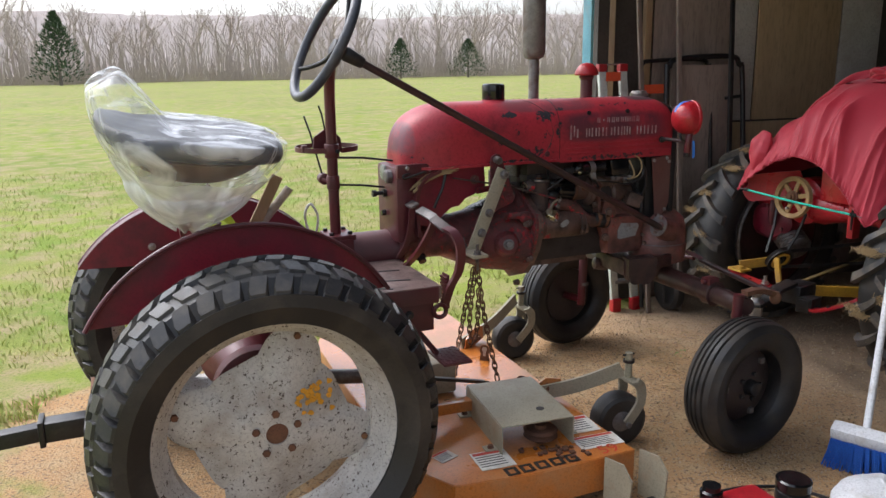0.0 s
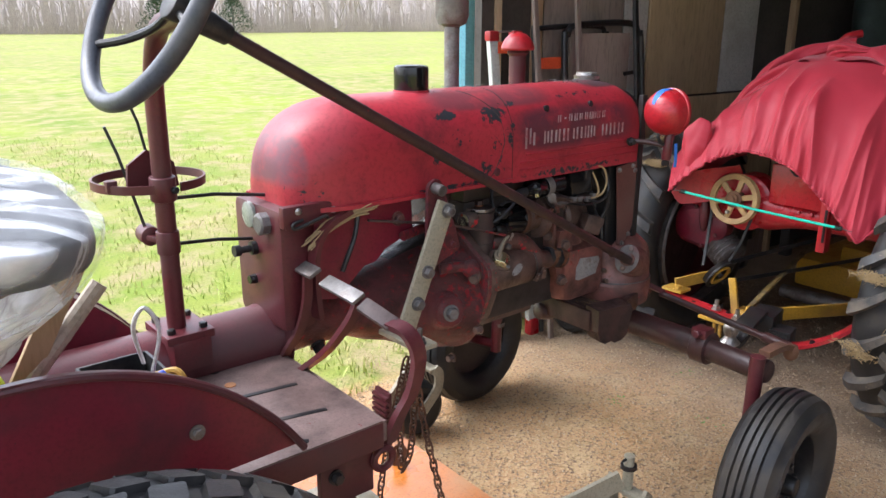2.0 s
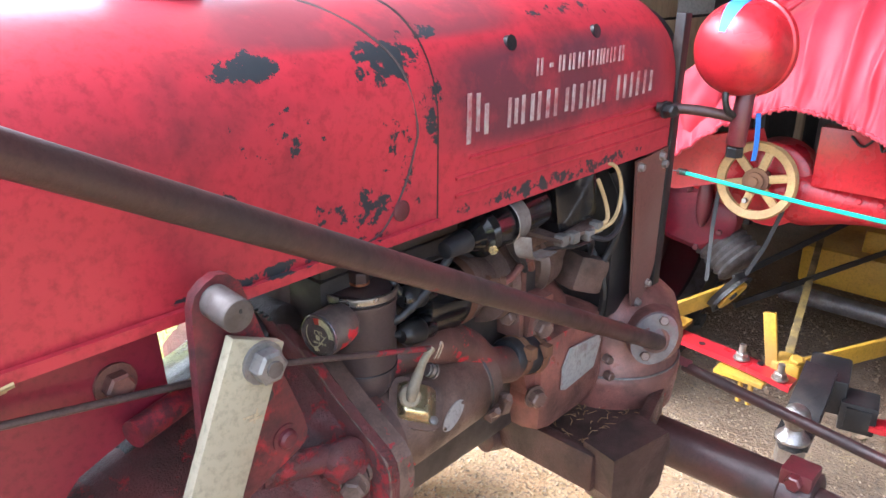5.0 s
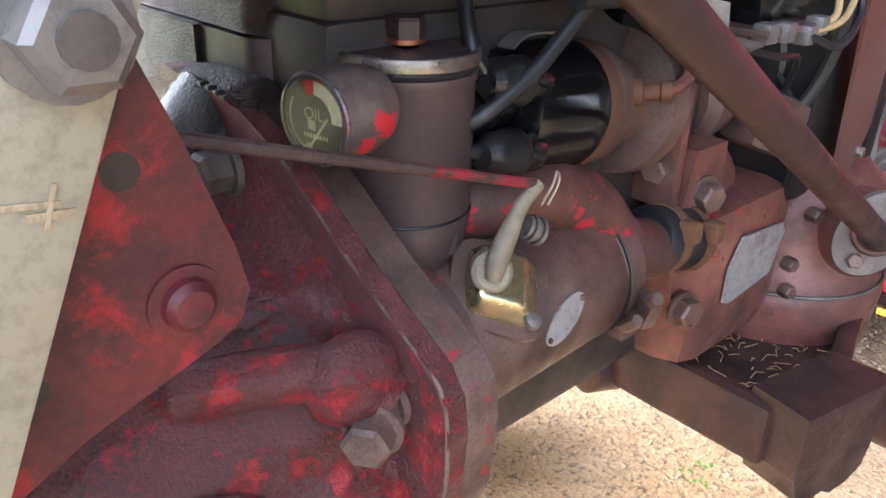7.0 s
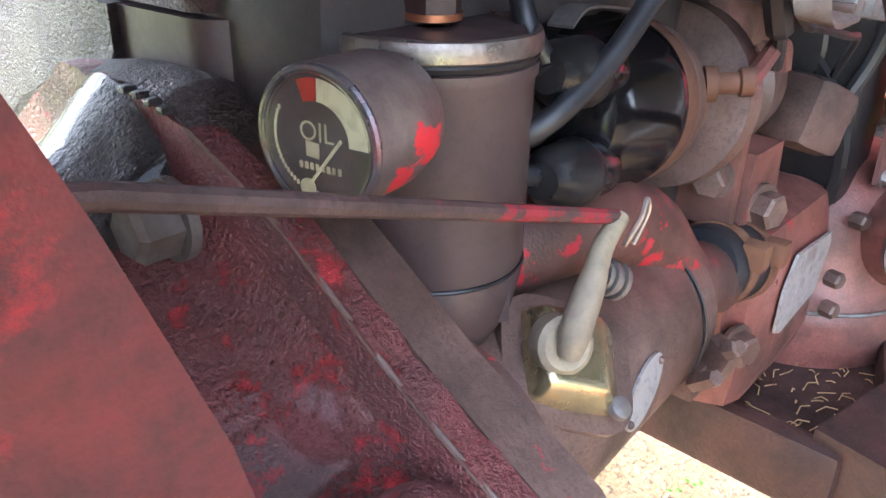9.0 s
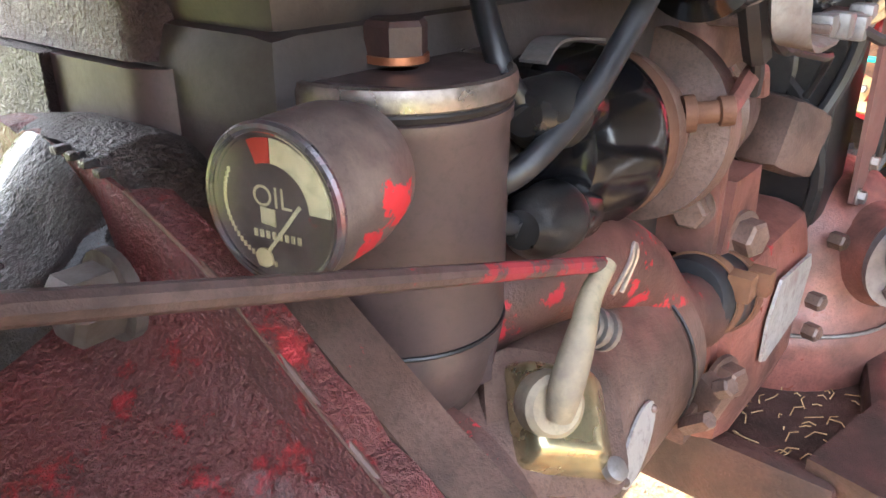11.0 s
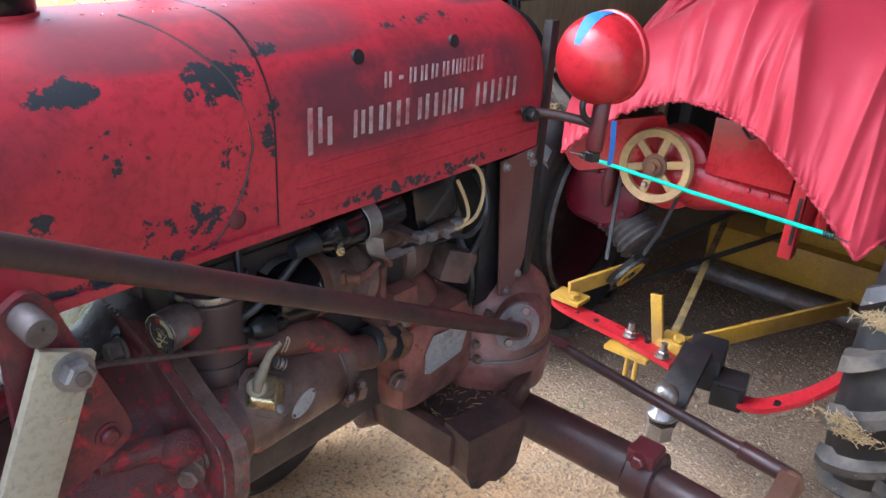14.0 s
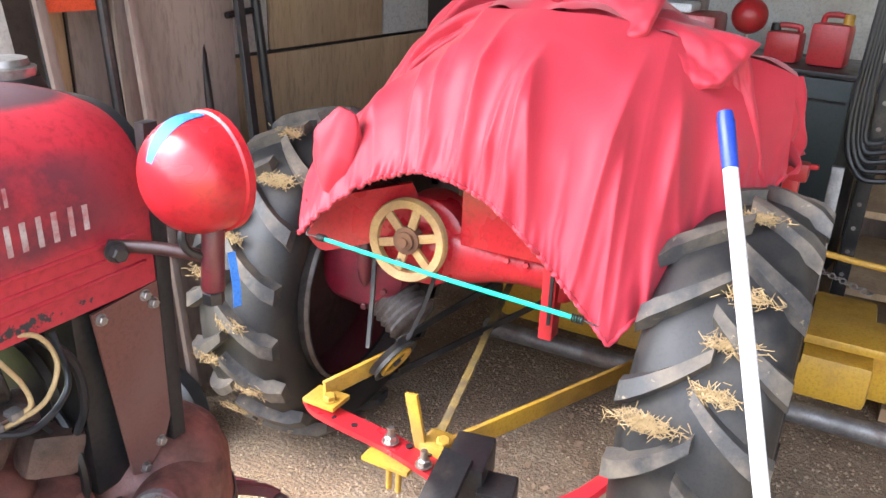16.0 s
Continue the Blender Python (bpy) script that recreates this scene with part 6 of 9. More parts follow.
    for dx in (-0.021, 0.021):
        part("rivet", Shape().ball(tag + (ax * 0.906 + up * 0.423) * dx + nrm * 0.001, 0.0022, 10, 6), GRIME, stt)
    sc = a0 + ax * 0.076 + rad * 0.0520
    ax = (ax - rad * ax.dot(rad)).normalized()
    su = rad.cross(ax).normalized()
    sm = Matrix((ax, su, rad)).transposed().to_4x4() @ Matrix.Rotation(radians(-40), 4, "Z") @ Matrix.Scale(1.14, 4)
    sm.translation = sc
    part("switch_base", put(Shape().plate(round_poly(0.060, 0.054, 0.016), (0, 0, 0.002), (1, 0, 0), (0, 1, 0), 0.004), sm), GRIME, stt)
    sw = Shape()
    lo = [(-0.022, -0.021, 0.003), (0.024, -0.021, 0.003), (0.024, 0.020, 0.003), (-0.022, 0.020, 0.003)]
    hi = [(-0.019, -0.016, 0.019), (0.008, -0.015, 0.019), (0.008, 0.016, 0.019), (-0.019, 0.016, 0.019)]
    sw.add(lo + hi, [(4, 5, 6, 7), (0, 1, 5, 4), (1, 2, 6, 5), (2, 3, 7, 6), (3, 0, 4, 7), (3, 2, 1, 0)])
    bm = bmesh.new()
    tmpme = bpy.data.meshes.new("t")
    tmpme.from_pydata(sw.v, [], sw.f)
    bm.from_mesh(tmpme)
    bmesh.ops.bevel(bm, geom=bm.edges[:], offset=0.004, segments=3, affect="EDGES", profile=0.6)
    bm.verts.index_update()
    sw = Shape().add([v.co.copy() for v in bm.verts], [[v.index for v in q.verts] for q in bm.faces])
    bm.free()
    z = part("starter_switch", put(sw, sm), ZINC, stt, "yellow zinc plated starter switch")
    part("mount_screw", put(Shape().lathe([(0, 0.005), (0.003, 0.0045), (0.004, 0.002)], (0.017, -0.018, 0.010), (0, 0, 1), 14), sm), DULLSTEEL, z)
    part("pivot_nut", Shape().lathe([(0, 0.0085), (0.010, 0.0085)], (1.626, 2.709, 0.836), (-0.45, -0.75, 0.45), 18), ZINC, z)
    part("lever_boss", Shape().lathe([(0, 0.0125), (0.003, 0.0135), (0.011, 0.0130), (0.013, 0.0105), (0.0125, 0.005), (0.010, 0.0)], (1.6215, 2.704, 0.8345), (-0.45, -0.80, 0.35), 28, False), LEVER, z)
    lev = curve_pts([(1.6145, 2.692, 0.836), (1.6165, 2.691, 0.849), (1.627, 2.692, 0.866), (1.640, 2.696, 0.876), (1.656, 2.698, 0.884)], 6)
    part("switch_lever", Shape().tube(lev, [0.0052 + 0.0016 * math.sin(math.pi * min(1, k / 14)) - 0.0012 * max(0, (k - 14) / 10) for k in range(len(lev))], 14), LEVER, z, "pale cast switch lever")
    for k in range(4):
        part("terminal_ring", Shape().cyl((1.652 + 0.0028 * k, 2.703 - 0.001 * k, 0.856 - 0.0016 * k), (1.6542 + 0.0028 * k, 2.7022 - 0.001 * k, 0.8548 - 0.0016 * k), 0.0075 + 0.0016 * (k % 2), seg=16), DULLSTEEL, z)
    part("cotter_pin", Shape().tube(curve_pts([(1.655, 2.694, 0.872), (1.659, 2.690, 0.885), (1.662, 2.690, 0.893), (1.665, 2.690, 0.886), (1.659, 2.692, 0.872)], 4), 0.0011, 6), STEEL, z)
    # distributor
    d0, d1 = Vector((1.672, 2.754, 0.916)), Vector((1.862, 2.775, 0.890))
    dx = (d1 - d0).normalized()
    di = part("distributor", Shape().lathe([(0.085, 0.040), (0.088, 0.046), (0.105, 0.046), (0.108, 0.038), (0.15, 0.036), (0.152, 0.058), (0.172, 0.060), (0.175, 0.055)], d0, dx, 48), GRIME, tractor, "distributor with a glossy black cap")
    cap = part("distributor_cap", Shape().lathe([(0.0, 0.030), (0.002, 0.037), (0.012, 0.042), (0.055, 0.0455), (0.060, 0.0475), (0.070, 0.0475), (0.072, 0.045), (0.084, 0.045)], d0, dx, 56), BLACKGLOSS, di, "glossy black cap")
    part("clamp_band", Shape().lathe([(0.072, 0.0468), (0.088, 0.0472)], d0, dx, 56), RUST, di)
    e1, e2 = axes(dx)
    side, rise = Vector((dx.y, -dx.x, 0)).normalized(), Vector((0, 0, 1)) - dx * dx.z
    for k, (sy, sz) in enumerate(((0.026, -0.022), (0.022, 0.022), (-0.024, 0.022), (-0.022, -0.024), (0.0, 0.0))):
        q = d0 + side * sy + rise * sz
        ln = 0.020 if k < 4 else 0.026
        part("cap_tower", Shape().cyl(q + dx * 0.012, q - dx * (ln - 0.008), 0.0145, 0.0130, 24, True, 0.002), BLACKGLOSS, cap)
        part("lead_boot", Shape().lathe([(0, 0.0150), (0.002, 0.0158), (0.006, 0.0158), (0.008, 0.0150), (0.024, 0.0142), (0.029, 0.0110), (0.034, 0.0080)], q - dx * (ln - 0.012), -dx, 24), BOOT, cap, smooth=45)
    for sgn in (1, -1):
        up2 = Vector((0, 0, 1)) - dx * dx.z
        cl = [d0 + dx * 0.075 + up2 * sgn * 0.050, d0 + dx * 0.04 + up2 * sgn * 0.050, d0 + dx * 0.012 + up2 * sgn * 0.048 + Vector((0, -0.004, 0)), d0 - dx * 0.004 + up2 * sgn * 0.040 + Vector((0, -0.006, 0))]
        part("spring_clip", Shape().strap(curve_pts(cl, 5), 0.013, 0.0014, dx.cross(up2)), DULLSTEEL, di)
    nip = Vector((1.790, 2.727, 0.915))
    part("side_terminal", Shape().lathe([(0, 0.010), (0.006, 0.010), (0.007, 0.006), (0.018, 0.006), (0.019, 0.008), (0.026, 0.008)], nip, (0.55, -0.8, 0.1), 14), RUST, di)
    part("primary_lead", Shape().tube(curve_pts([nip + Vector((0.012, -0.018, 0.002)), (1.825, 2.712, 0.918), (1.848, 2.712, 0.930), (1.862, 2.712, 0.928), (1.868, 2.712, 0.915)], 5), 0.0055, 8), CASTRED, di)
    part("frayed_lead", Shape().tube(curve_pts([(1.800, 2.706, 0.985), (1.822, 2.706, 0.955), (1.842, 2.708, 0.935), (1.852, 2.711, 0.918)], 5), [0.008] * 9 + [0.004] * 7, 8), WIRE, di)
    part("flange", Shape().box((1.872, 2.775, 0.862), (0.012, 0.10, 0.12), pose(0, 0, 0), 0.004), CASTRED, di)
    for q in ((1.866, 2.742, 0.838), (1.866, 2.80, 0.91)):
        part("bolt", hexhead(q, (-1, -0.2, 0), 0.0115, 0.014, 1.3), GRIME, di, smooth=25)
    tip = lambda sy, sz: d0 + side * sy + rise * sz - dx * 0.040
    for k, (pts, r) in enumerate((
            ([tip(0, 0), (1.622, 2.736, 0.917), (1.630, 2.722, 0.926), (1.662, 2.716, 0.946), (1.690, 2.715, 0.968), (1.715, 2.714, 0.990), (1.728, 2.713, 0.996)], 0.0052),
            ([tip(0.026, -0.022), (1.632, 2.727, 0.901), (1.616, 2.736, 0.908), (1.620, 2.790, 0.925), (1.632, 2.810, 0.97), (1.640, 2.815, 1.04)], 0.0046),
            ([tip(0.022, 0.022), (1.640, 2.731, 0.946), (1.634, 2.738, 0.962), (1.640, 2.752, 0.990), (1.652, 2.765, 1.04)], 0.0050),
            ([tip(-0.024, 0.022), (1.636, 2.774, 0.948), (1.634, 2.785, 0.97), (1.645, 2.795, 1.04)], 0.0046),
            ([tip(-0.022, -0.024), (1.634, 2.785, 0.905), (1.630, 2.805, 0.94), (1.646, 2.825, 1.04)], 0.0046))):
        part("plug_lead", Shape().tube(curve_pts(pts, 7), r, 12), WIRE, tractor, "black ignition lead" if k == 0 else "")
    # coil and regulator below the hood
    c0, c1 = Vector((1.748, 2.712, 0.996)), Vector((1.885, 2.718, 1.003))
    cx = (c1 - c0).normalized()
    co = part("ignition_coil", Shape().lathe([(-0.035, 0.010), (-0.02, 0.014), (-0.005, 0.020), (0.0, 0.029), (0.012, 0.030), (0.016, 0.0275), (0.125, 0.0275), (0.13, 0.02)], c0, cx, 40), BLACKGLOSS, tractor, "black ignition coil in a grey clamp")
    part("coil_clamp", Shape().lathe([(0.050, 0.0290), (0.051, 0.0300), (0.074, 0.0300), (0.075, 0.0290)], c0, cx, 40, False), DULLSTEEL, co, "grey clamp with a foot")
    part("clamp_foot", Shape().strap(curve_pts([c0 + cx * 0.062 + Vector((0, -0.026, -0.016)), c0 + cx * 0.062 + Vector((0.004, -0.028, -0.040)), c0 + cx * 0.067 + Vector((0.015, -0.030, -0.050)), c0 + cx * 0.08 + Vector((0.035, -0.032, -0.050))], 5), 0.024, 0.003, (0.75, -0.6, -0.2)), DULLSTEEL, co)
    part("terminal", Shape().lathe([(0, 0.006), (0.01, 0.006)], c0 + Vector((0.0, -0.024, -0.010)), (-0.6, -0.8, 0), 6), ZINC, co)
    part("coil_boot", Shape().cyl(c0 - cx * 0.02, c0 - cx * 0.06, 0.015, 0.011, 20, True, 0.003), WIRE, co)
    rg = part("regulator", Shape().box((0, 0, 0), (0.085, 0.075, 0.075), pose(1.955, 2.735, 0.995, 0, -10, -8), 0.010), BLACKGLOSS, tractor, "black voltage regulator box with old leads")
    part("mount_plate", Shape().box((1.955, 2.725, 0.950), (0.11, 0.075, 0.006), pose(0, 0, 0), 0.002), GRIME, rg)
    for q in ((1.93, 2.69, 0.95), (1.965, 2.688, 0.945), (1.99, 2.69, 0.95), (1.91, 2.695, 0.95)):
        part("terminal_block", Shape().box(q, (0.016, 0.016, 0.016), None, 0.003), DULLSTEEL, rg)
    part("lead", Shape().tube(curve_pts([(1.985, 2.690, 0.950), (2.005, 2.682, 0.958), (2.002, 2.685, 0.985), (1.985, 2.690, 1.02)], 6), 0.0030, 8), STRAW, rg, "cracked cream cloth lead")
    part("lead", Shape().tube(curve_pts([(1.975, 2.686, 0.945), (2.02, 2.680, 0.955), (2.045, 2.685, 0.99), (2.03, 2.69, 1.03), (1.99, 2.70, 1.04)], 6), 0.0030, 8), STRAW, rg, "cracked cream cloth lead")
    part("lead", Shape().tube(curve_pts([(1.96, 2.684, 0.945), (2.00, 2.672, 0.935), (2.05, 2.680, 0.96), (2.055, 2.70, 1.02)], 6), 0.0040, 8), WIRE, rg)
    part("generator", Shape().lathe([(0, 0.035), (0.004, 0.042), (0.15, 0.042), (0.154, 0.035)], (1.86, 2.80, 0.93), (1, 0, 0), 36), GRIME, tractor, "grimy generator body")
    part("intake_elbow", Shape().tube(curve_pts([(1.62, 2.770, 0.845), (1.68, 2.745, 0.858), (1.75, 2.738, 0.838), (1.80, 2.732, 0.790), (1.85, 2.728, 0.772)], 6), 0.026, 18), FLAKED, tractor, "cast elbow with flaking red paint")
    part("hose", Shape().lathe([(0, 0.026), (0.004, 0.0285), (0.07, 0.0285), (0.074, 0.026)], (1.842, 2.731, 0.783), (1, -0.05, -0.25), 28), WIRE, tractor, "short rubber hose with rusty clamps")
    for t in (0.015, 0.052):
        hc = Vector((1.842, 2.731, 0.783)) + Vector((1, -0.05, -0.25)).normalized() * t
        k = part("hose_clamp", Shape().lathe([(0, 0.0290), (0.0, 0.0305), (0.012, 0.0305), (0.012, 0.0290)], hc, (1, -0.05, -0.25), 28, False), RUST, tractor)
        part("clamp_ear", Shape().box(hc + Vector((0.006, -0.028, 0.014)), (0.014, 0.016, 0.018), None, 0.002), RUST, k)
    # timing cover with the plate
    tcx = part("timing_cover", Shape().box((2.000, YC - 0.02, 0.705), (0.19, 0.235, 0.17), None, 0.038), CASTRED, tractor, "brown cast timing cover", 50)
    part("cover_shoulder", Shape().ball((1.99, YC + 0.00, 0.79), (0.085, 0.105, 0.055), 28, 16), CASTRED, tcx)
    pump = part("water_pump", Shape().lathe([(0, 0.045), (0.01, 0.055), (0.05, 0.050), (0.07, 0.034), (0.13, 0.030)], (1.955, 2.80, 0.875), (1, 0, 0), 32), GRIME, tractor, "greasy water pump housing")
    part("pump_pulley", Shape().lathe([(0, 0.055), (0.003, 0.072), (0.010, 0.064), (0.017, 0.072), (0.020, 0.055)], (2.065, 2.82, 0.895), (1, 0, 0), 40), BLACKMET, pump)
    part("fan_belt", Shape().torus((2.075, 2.83, 0.80), (1, 0, 0), 0.115, 0.006, 44, 6), RUBBER, pump)
    for k in range(3):
        part("pump_bolt", hexhead((1.957, 2.765 + 0.03 * k, 0.905 - 0.012 * k), (-1, -0.3, 0), 0.008, 0.010), GRIME, pump, smooth=25)
    part("engine_lug", Shape().box((0, 0, 0), (0.07, 0.05, 0.06), pose(2.055, 2.745, 0.845, 0, 20, -15), 0.014), GRIME, tractor)
    part("loose_wire", Shape().tube(curve_pts([(1.80, 2.705, 0.975), (1.85, 2.700, 0.945), (1.91, 2.708, 0.935), (1.96, 2.703, 0.925), (2.02, 2.712, 0.915), (2.05, 2.73, 0.88)], 6), 0.0032, 6), WIRE, tractor)
    part("loose_wire", Shape().tube(curve_pts([(2.04, 2.70, 1.02), (2.075, 2.70, 0.97), (2.085, 2.71, 0.90), (2.07, 2.73, 0.84)], 6), 0.006, 8), WIRE, tractor)
    part("data_plate", Shape().plate([(-0.050, -0.030), (-0.038, -0.034), (0.040, -0.022), (0.054, 0.020), (0.046, 0.032), (-0.036, 0.034), (-0.052, 0.006)], (2.002, 2.7035, 0.722), (1, 0, -0.05), (0.05, 0, 1), 0.0025), ALUPLATE, tcx, "blank grey data plate")
    for q in ((1.914, 2.724, 0.808), (1.899, 2.717, 0.702), (2.105, 2.700, 0.748), (2.075, 2.702, 0.70), (2.085, 2.702, 0.665)):
        part("bolt", hexhead((q[0], q[1], q[2]), (-0.3, -1, 0), 0.0135 if q[0] < 1.95 else 0.008, 0.014, 1.3 if q[0] < 1.95 else 0), GRIME, tcx, smooth=25)
    part("web", Shape().plate([(0, 0), (0.03, 0.0), (0.06, 0.07), (0.05, 0.15), (0.0, 0.15), (-0.02, 0.06)], (1.895, 2.74, 0.70), (1, 0, 0), (0, 0, 1), 0.03), CASTRED, tcx)
    # steering gear housing
    sg = Shape()
    sg.lathe([(0.56, 0.10), (0.57, 0.122), (0.635, 0.128), (0.648, 0.126), (0.652, 0.122), (0.72, 0.120), (0.755, 0.108), (0.782, 0.078), (0.794, 0.03), (0.795, 0.0)], (2.205, 2.770, 0), (0, 0, 1), 48, False)
    g2 = part("steering_gearbox", sg, CASTRED, tractor, "rounded brown steering gear housing", 45)
    part("oil_seam", Shape().torus((2.205, 2.770, 0.650), (0, 0, 1), 0.1255, 0.002, 48, 6), DULLSTEEL, g2)
    fl = Vector((2.112, 2.640, 0.744))
    fd = Vector((-0.80, -0.50, 0.35)).normalized()
    fu = Vector((0, 0, 1))
    fe = fd.cross(fu).normalized()
    poly = [(0.024 * math.cos(t) * (1 + 0.0 * t), 0.046 * math.sin(t)) for t in (math.tau * i / 30 for i in range(30))]
    part("gear_neck", Shape().cyl(fl - fd * 0.11, fl, 0.060, 0.034, 32, True, 0.006), CASTRED, g2)
    part("shaft_flange", Shape().plate([(a * 1.42, b * 1.02) for a, b in poly], fl + fd * 0.006, (fe + fu * 0.35).normalized(), (fu - fe * 0.35).normalized(), 0.009), SHAFTPLATE, g2)
    part("seal_ring", Shape().torus(fl + fd * 0.013, fd, 0.019, 0.004, 28, 8), CASTRED, g2)
    for sgn in (1, -1):
        part("bolt", hexhead(fl + fd * 0.011 + (fu - fe * 0.35).normalized() * (0.034 * sgn), fd, 0.0080, 0.008), GRIME, g2, smooth=25)
    fs = part("front_support", Shape().plate([(1.945, 2.640), (2.07, 2.605), (2.20, 2.66), (2.25, 2.82), (2.20, 2.95), (1.945, 2.95)], (0, 0, 0.578), (1, 0, 0), (0, 1, 0), 0.022), TRAY, tractor, "greasy cast front support, an open tray", 20)
    part("tray_wall", Shape().bar((1.948, 2.630, 0.583), (1.955, 2.850, 0.583), 0.024, 0.066, (0, 0, 1), 0.008), TRAY, fs)
    part("tray_wall", Shape().bar((2.010, 2.608, 0.590), (2.190, 2.655, 0.590), 0.022, 0.055, (0, 0, 1), 0.008), TRAY, fs)
    ear = Shape().lathe([(0, 0.018), (0.006, 0.026), (0.055, 0.030), (0.062, 0.026)], (1.925, 2.835, 0.560), (0.95, -0.2, -0.1), 24)
    part("support_toe", ear, TRAY, fs, smooth=45)
    boss = [(-0.060, 0.050), (0.058, 0.055), (0.066, 0.035), (0.050, -0.042), (0.030, -0.056), (0.006, -0.060), (-0.008, -0.052), (-0.030, -0.058), (-0.046, -0.050), (-0.058, -0.020)]
    sb = part("support_boss", Shape().plate(boss, (2.000, 2.612, 0.577), (0.94, -0.22, 0), (0, 0, 1), 0.062), TRAY, tractor, "cast pivot boss", 20)
    part("boss_cavity", Shape().plate([(-0.020, 0.030), (0.022, 0.034), (0.018, -0.030), (-0.012, -0.034)], (2.048, 2.590, 0.578), (0.35, 0.94, 0), (0, 0, 1), 0.012), BLACKMET, sb)
    rngs = random.Random(31)
    bits = Shape()
    for i in range(70):
        x, y, a, ln = rngs.uniform(1.97, 2.17), rngs.uniform(2.63, 2.76), rngs.uniform(0, math.tau), rngs.uniform(0.004, 0.022)
        bits.tube([(x, y, 0.5905), (x + ln * 0.5 * math.cos(a), y + ln * 0.5 * math.sin(a), 0.5925), (x + ln * math.cos(a + 0.3), y + ln * math.sin(a + 0.3), 0.5905)], 0.0007, 4)
    part("chaff", bits, STRAW, fs, "dry grass bits stuck in the grease")["kind"] = "stuff"
    part("end_lug", Shape().box((0, 0, 0), (0.012, 0.020, 0.026), pose(1.790, 2.690, 0.752, 20, 0, -20), 0.002), GRIME, tractor)
    part("end_lug_bolt", hexhead((1.783, 2.683, 0.765), (-0.2, -0.8, 0.6), 0.006, 0.010), GRIME, tractor, smooth=25)


engine()


def axles():
    z = 0.505
    part("axle_tube", Shape().cyl((2.205, 3.05, z), (2.205, 2.40, z), 0.040, seg=32), DARKMAROON, tractor, "dark front axle tube")
    part("axle_extension", Shape().cyl((2.203, 2.44, z), (2.180, 2.19, z + 0.004), 0.033, seg=28, bevel=0.003), DARKMAROON, tractor, "maroon axle end")
    part("axle_extension", Shape().cyl((2.205, 3.0, z), (2.15, 3.24, z), 0.033, seg=28), MAROON, tractor)
    cl = part("axle_clamp", Shape().lathe([(0, 0.044), (0.004, 0.050), (0.05, 0.050), (0.054, 0.044)], (2.205, 2.435, z), (0, -1, 0), 28), DARKMAROON, tractor)
    part("clamp_ear", Shape().box((2.195, 2.41, z + 0.050), (0.05, 0.05, 0.03), None, 0.006), MAROON, cl)
    part("bolt", hexhead((2.170, 2.41, z + 0.052), (-1, 0, 0), 0.013, 0.016), MAROON, cl, smooth=25)
    part("bolster", Shape().box((2.20, 2.80, 0.545), (0.11, 0.20, 0.10), None, 0.02), GRIME, tractor)
    for y, s in ((2.212, 1), (3.225, -1)):
        x = 2.156 if s > 0 else 2.135
        part("king_pin", Shape().cyl((x, y, z + 0.05), (x - 0.01, y, 0.235), 0.021, 0.020, 20), MAROON, tractor, "maroon steering spindle")
        part("stub_axle", Shape().cyl((x - 0.01, y, 0.262), (x - 0.03, y - s * 0.12, 0.255), 0.018, seg=16), MAROON, tractor)
        part("pin_collar", Shape().cyl((x, y, 0.335), (x, y, 0.35), 0.025, seg=20), DULLSTEEL, tractor)
    part("steering_arm", Shape().strap(curve_pts([(2.175, 2.205, 0.560), (2.22, 2.20, 0.565), (2.28, 2.205, 0.555), (2.33, 2.21, 0.535)], 5), 0.032, 0.018, (0, 1, 0)), RUST, tractor)
    part("tie_rod", Shape().cyl((2.395, 2.70, 0.552), (2.345, 2.235, 0.530), 0.011, seg=16), DARKMAROON, tractor, "long tie rod")
    part("tie_rod_end", Shape().cyl((2.352, 2.30, 0.534), (2.342, 2.195, 0.528), 0.017, 0.015, 18, True, 0.003), DARKMAROON, tractor)
    part("ball_joint", Shape().ball((2.333, 2.205, 0.522), (0.022, 0.022, 0.026), 18, 12), RUST, tractor)
    part("drag_arm", Shape().strap(curve_pts([(2.25, 2.76, 0.60), (2.33, 2.74, 0.595), (2.395, 2.70, 0.56)], 5), 0.03, 0.016, (0, 1, 0)), MAROON, tractor)
    part("tie_rod", Shape().cyl((2.395, 2.74, 0.552), (2.30, 3.17, 0.530), 0.011, seg=16), MAROON, tractor)
    rib_wheel(tractor, (2.090, 2.086, 0.254), 5, -1)
    rib_wheel(tractor, (2.112, 3.352, 0.254), 5, 1)
    # rear end
    part("rear_axle_housing", Shape().lathe([(2.28, 0.055), (2.40, 0.06), (2.55, 0.10), (2.62, 0.13), (2.85, 0.13), (2.92, 0.10), (3.06, 0.055)], (0.37, 0, 0.475), (0, 1, 0), 36), MAROON, tractor, "maroon rear axle housing")
    part("transmission_case", Shape().box((0.48, 2.78, 0.62), (0.36, 0.24, 0.28), None, 0.03), MAROON, tractor)
    for y in (2.30, 3.02):
        part("final_drive", Shape().lathe([(0, 0.10), (0.01, 0.125), (0.06, 0.125), (0.07, 0.11)], (0.372, y - 0.035, 0.475), (0, 1, 0), 36), MAROON, tractor)
    part("wheel_shaft", Shape().cyl((0.374, 2.0, 0.464), (0.374, 2.35, 0.468), 0.027, seg=20), RUST, tractor)
    part("wheel_shaft", Shape().cyl((0.33, 2.95, 0.464), (0.33, 3.22, 0.464), 0.027, seg=20), RUST, tractor)
    turf_wheel(tractor, (0.372, 2.052, 0.462), -1, True)
    turf_wheel(tractor, (0.295, 3.185, 0.462), 1, False)
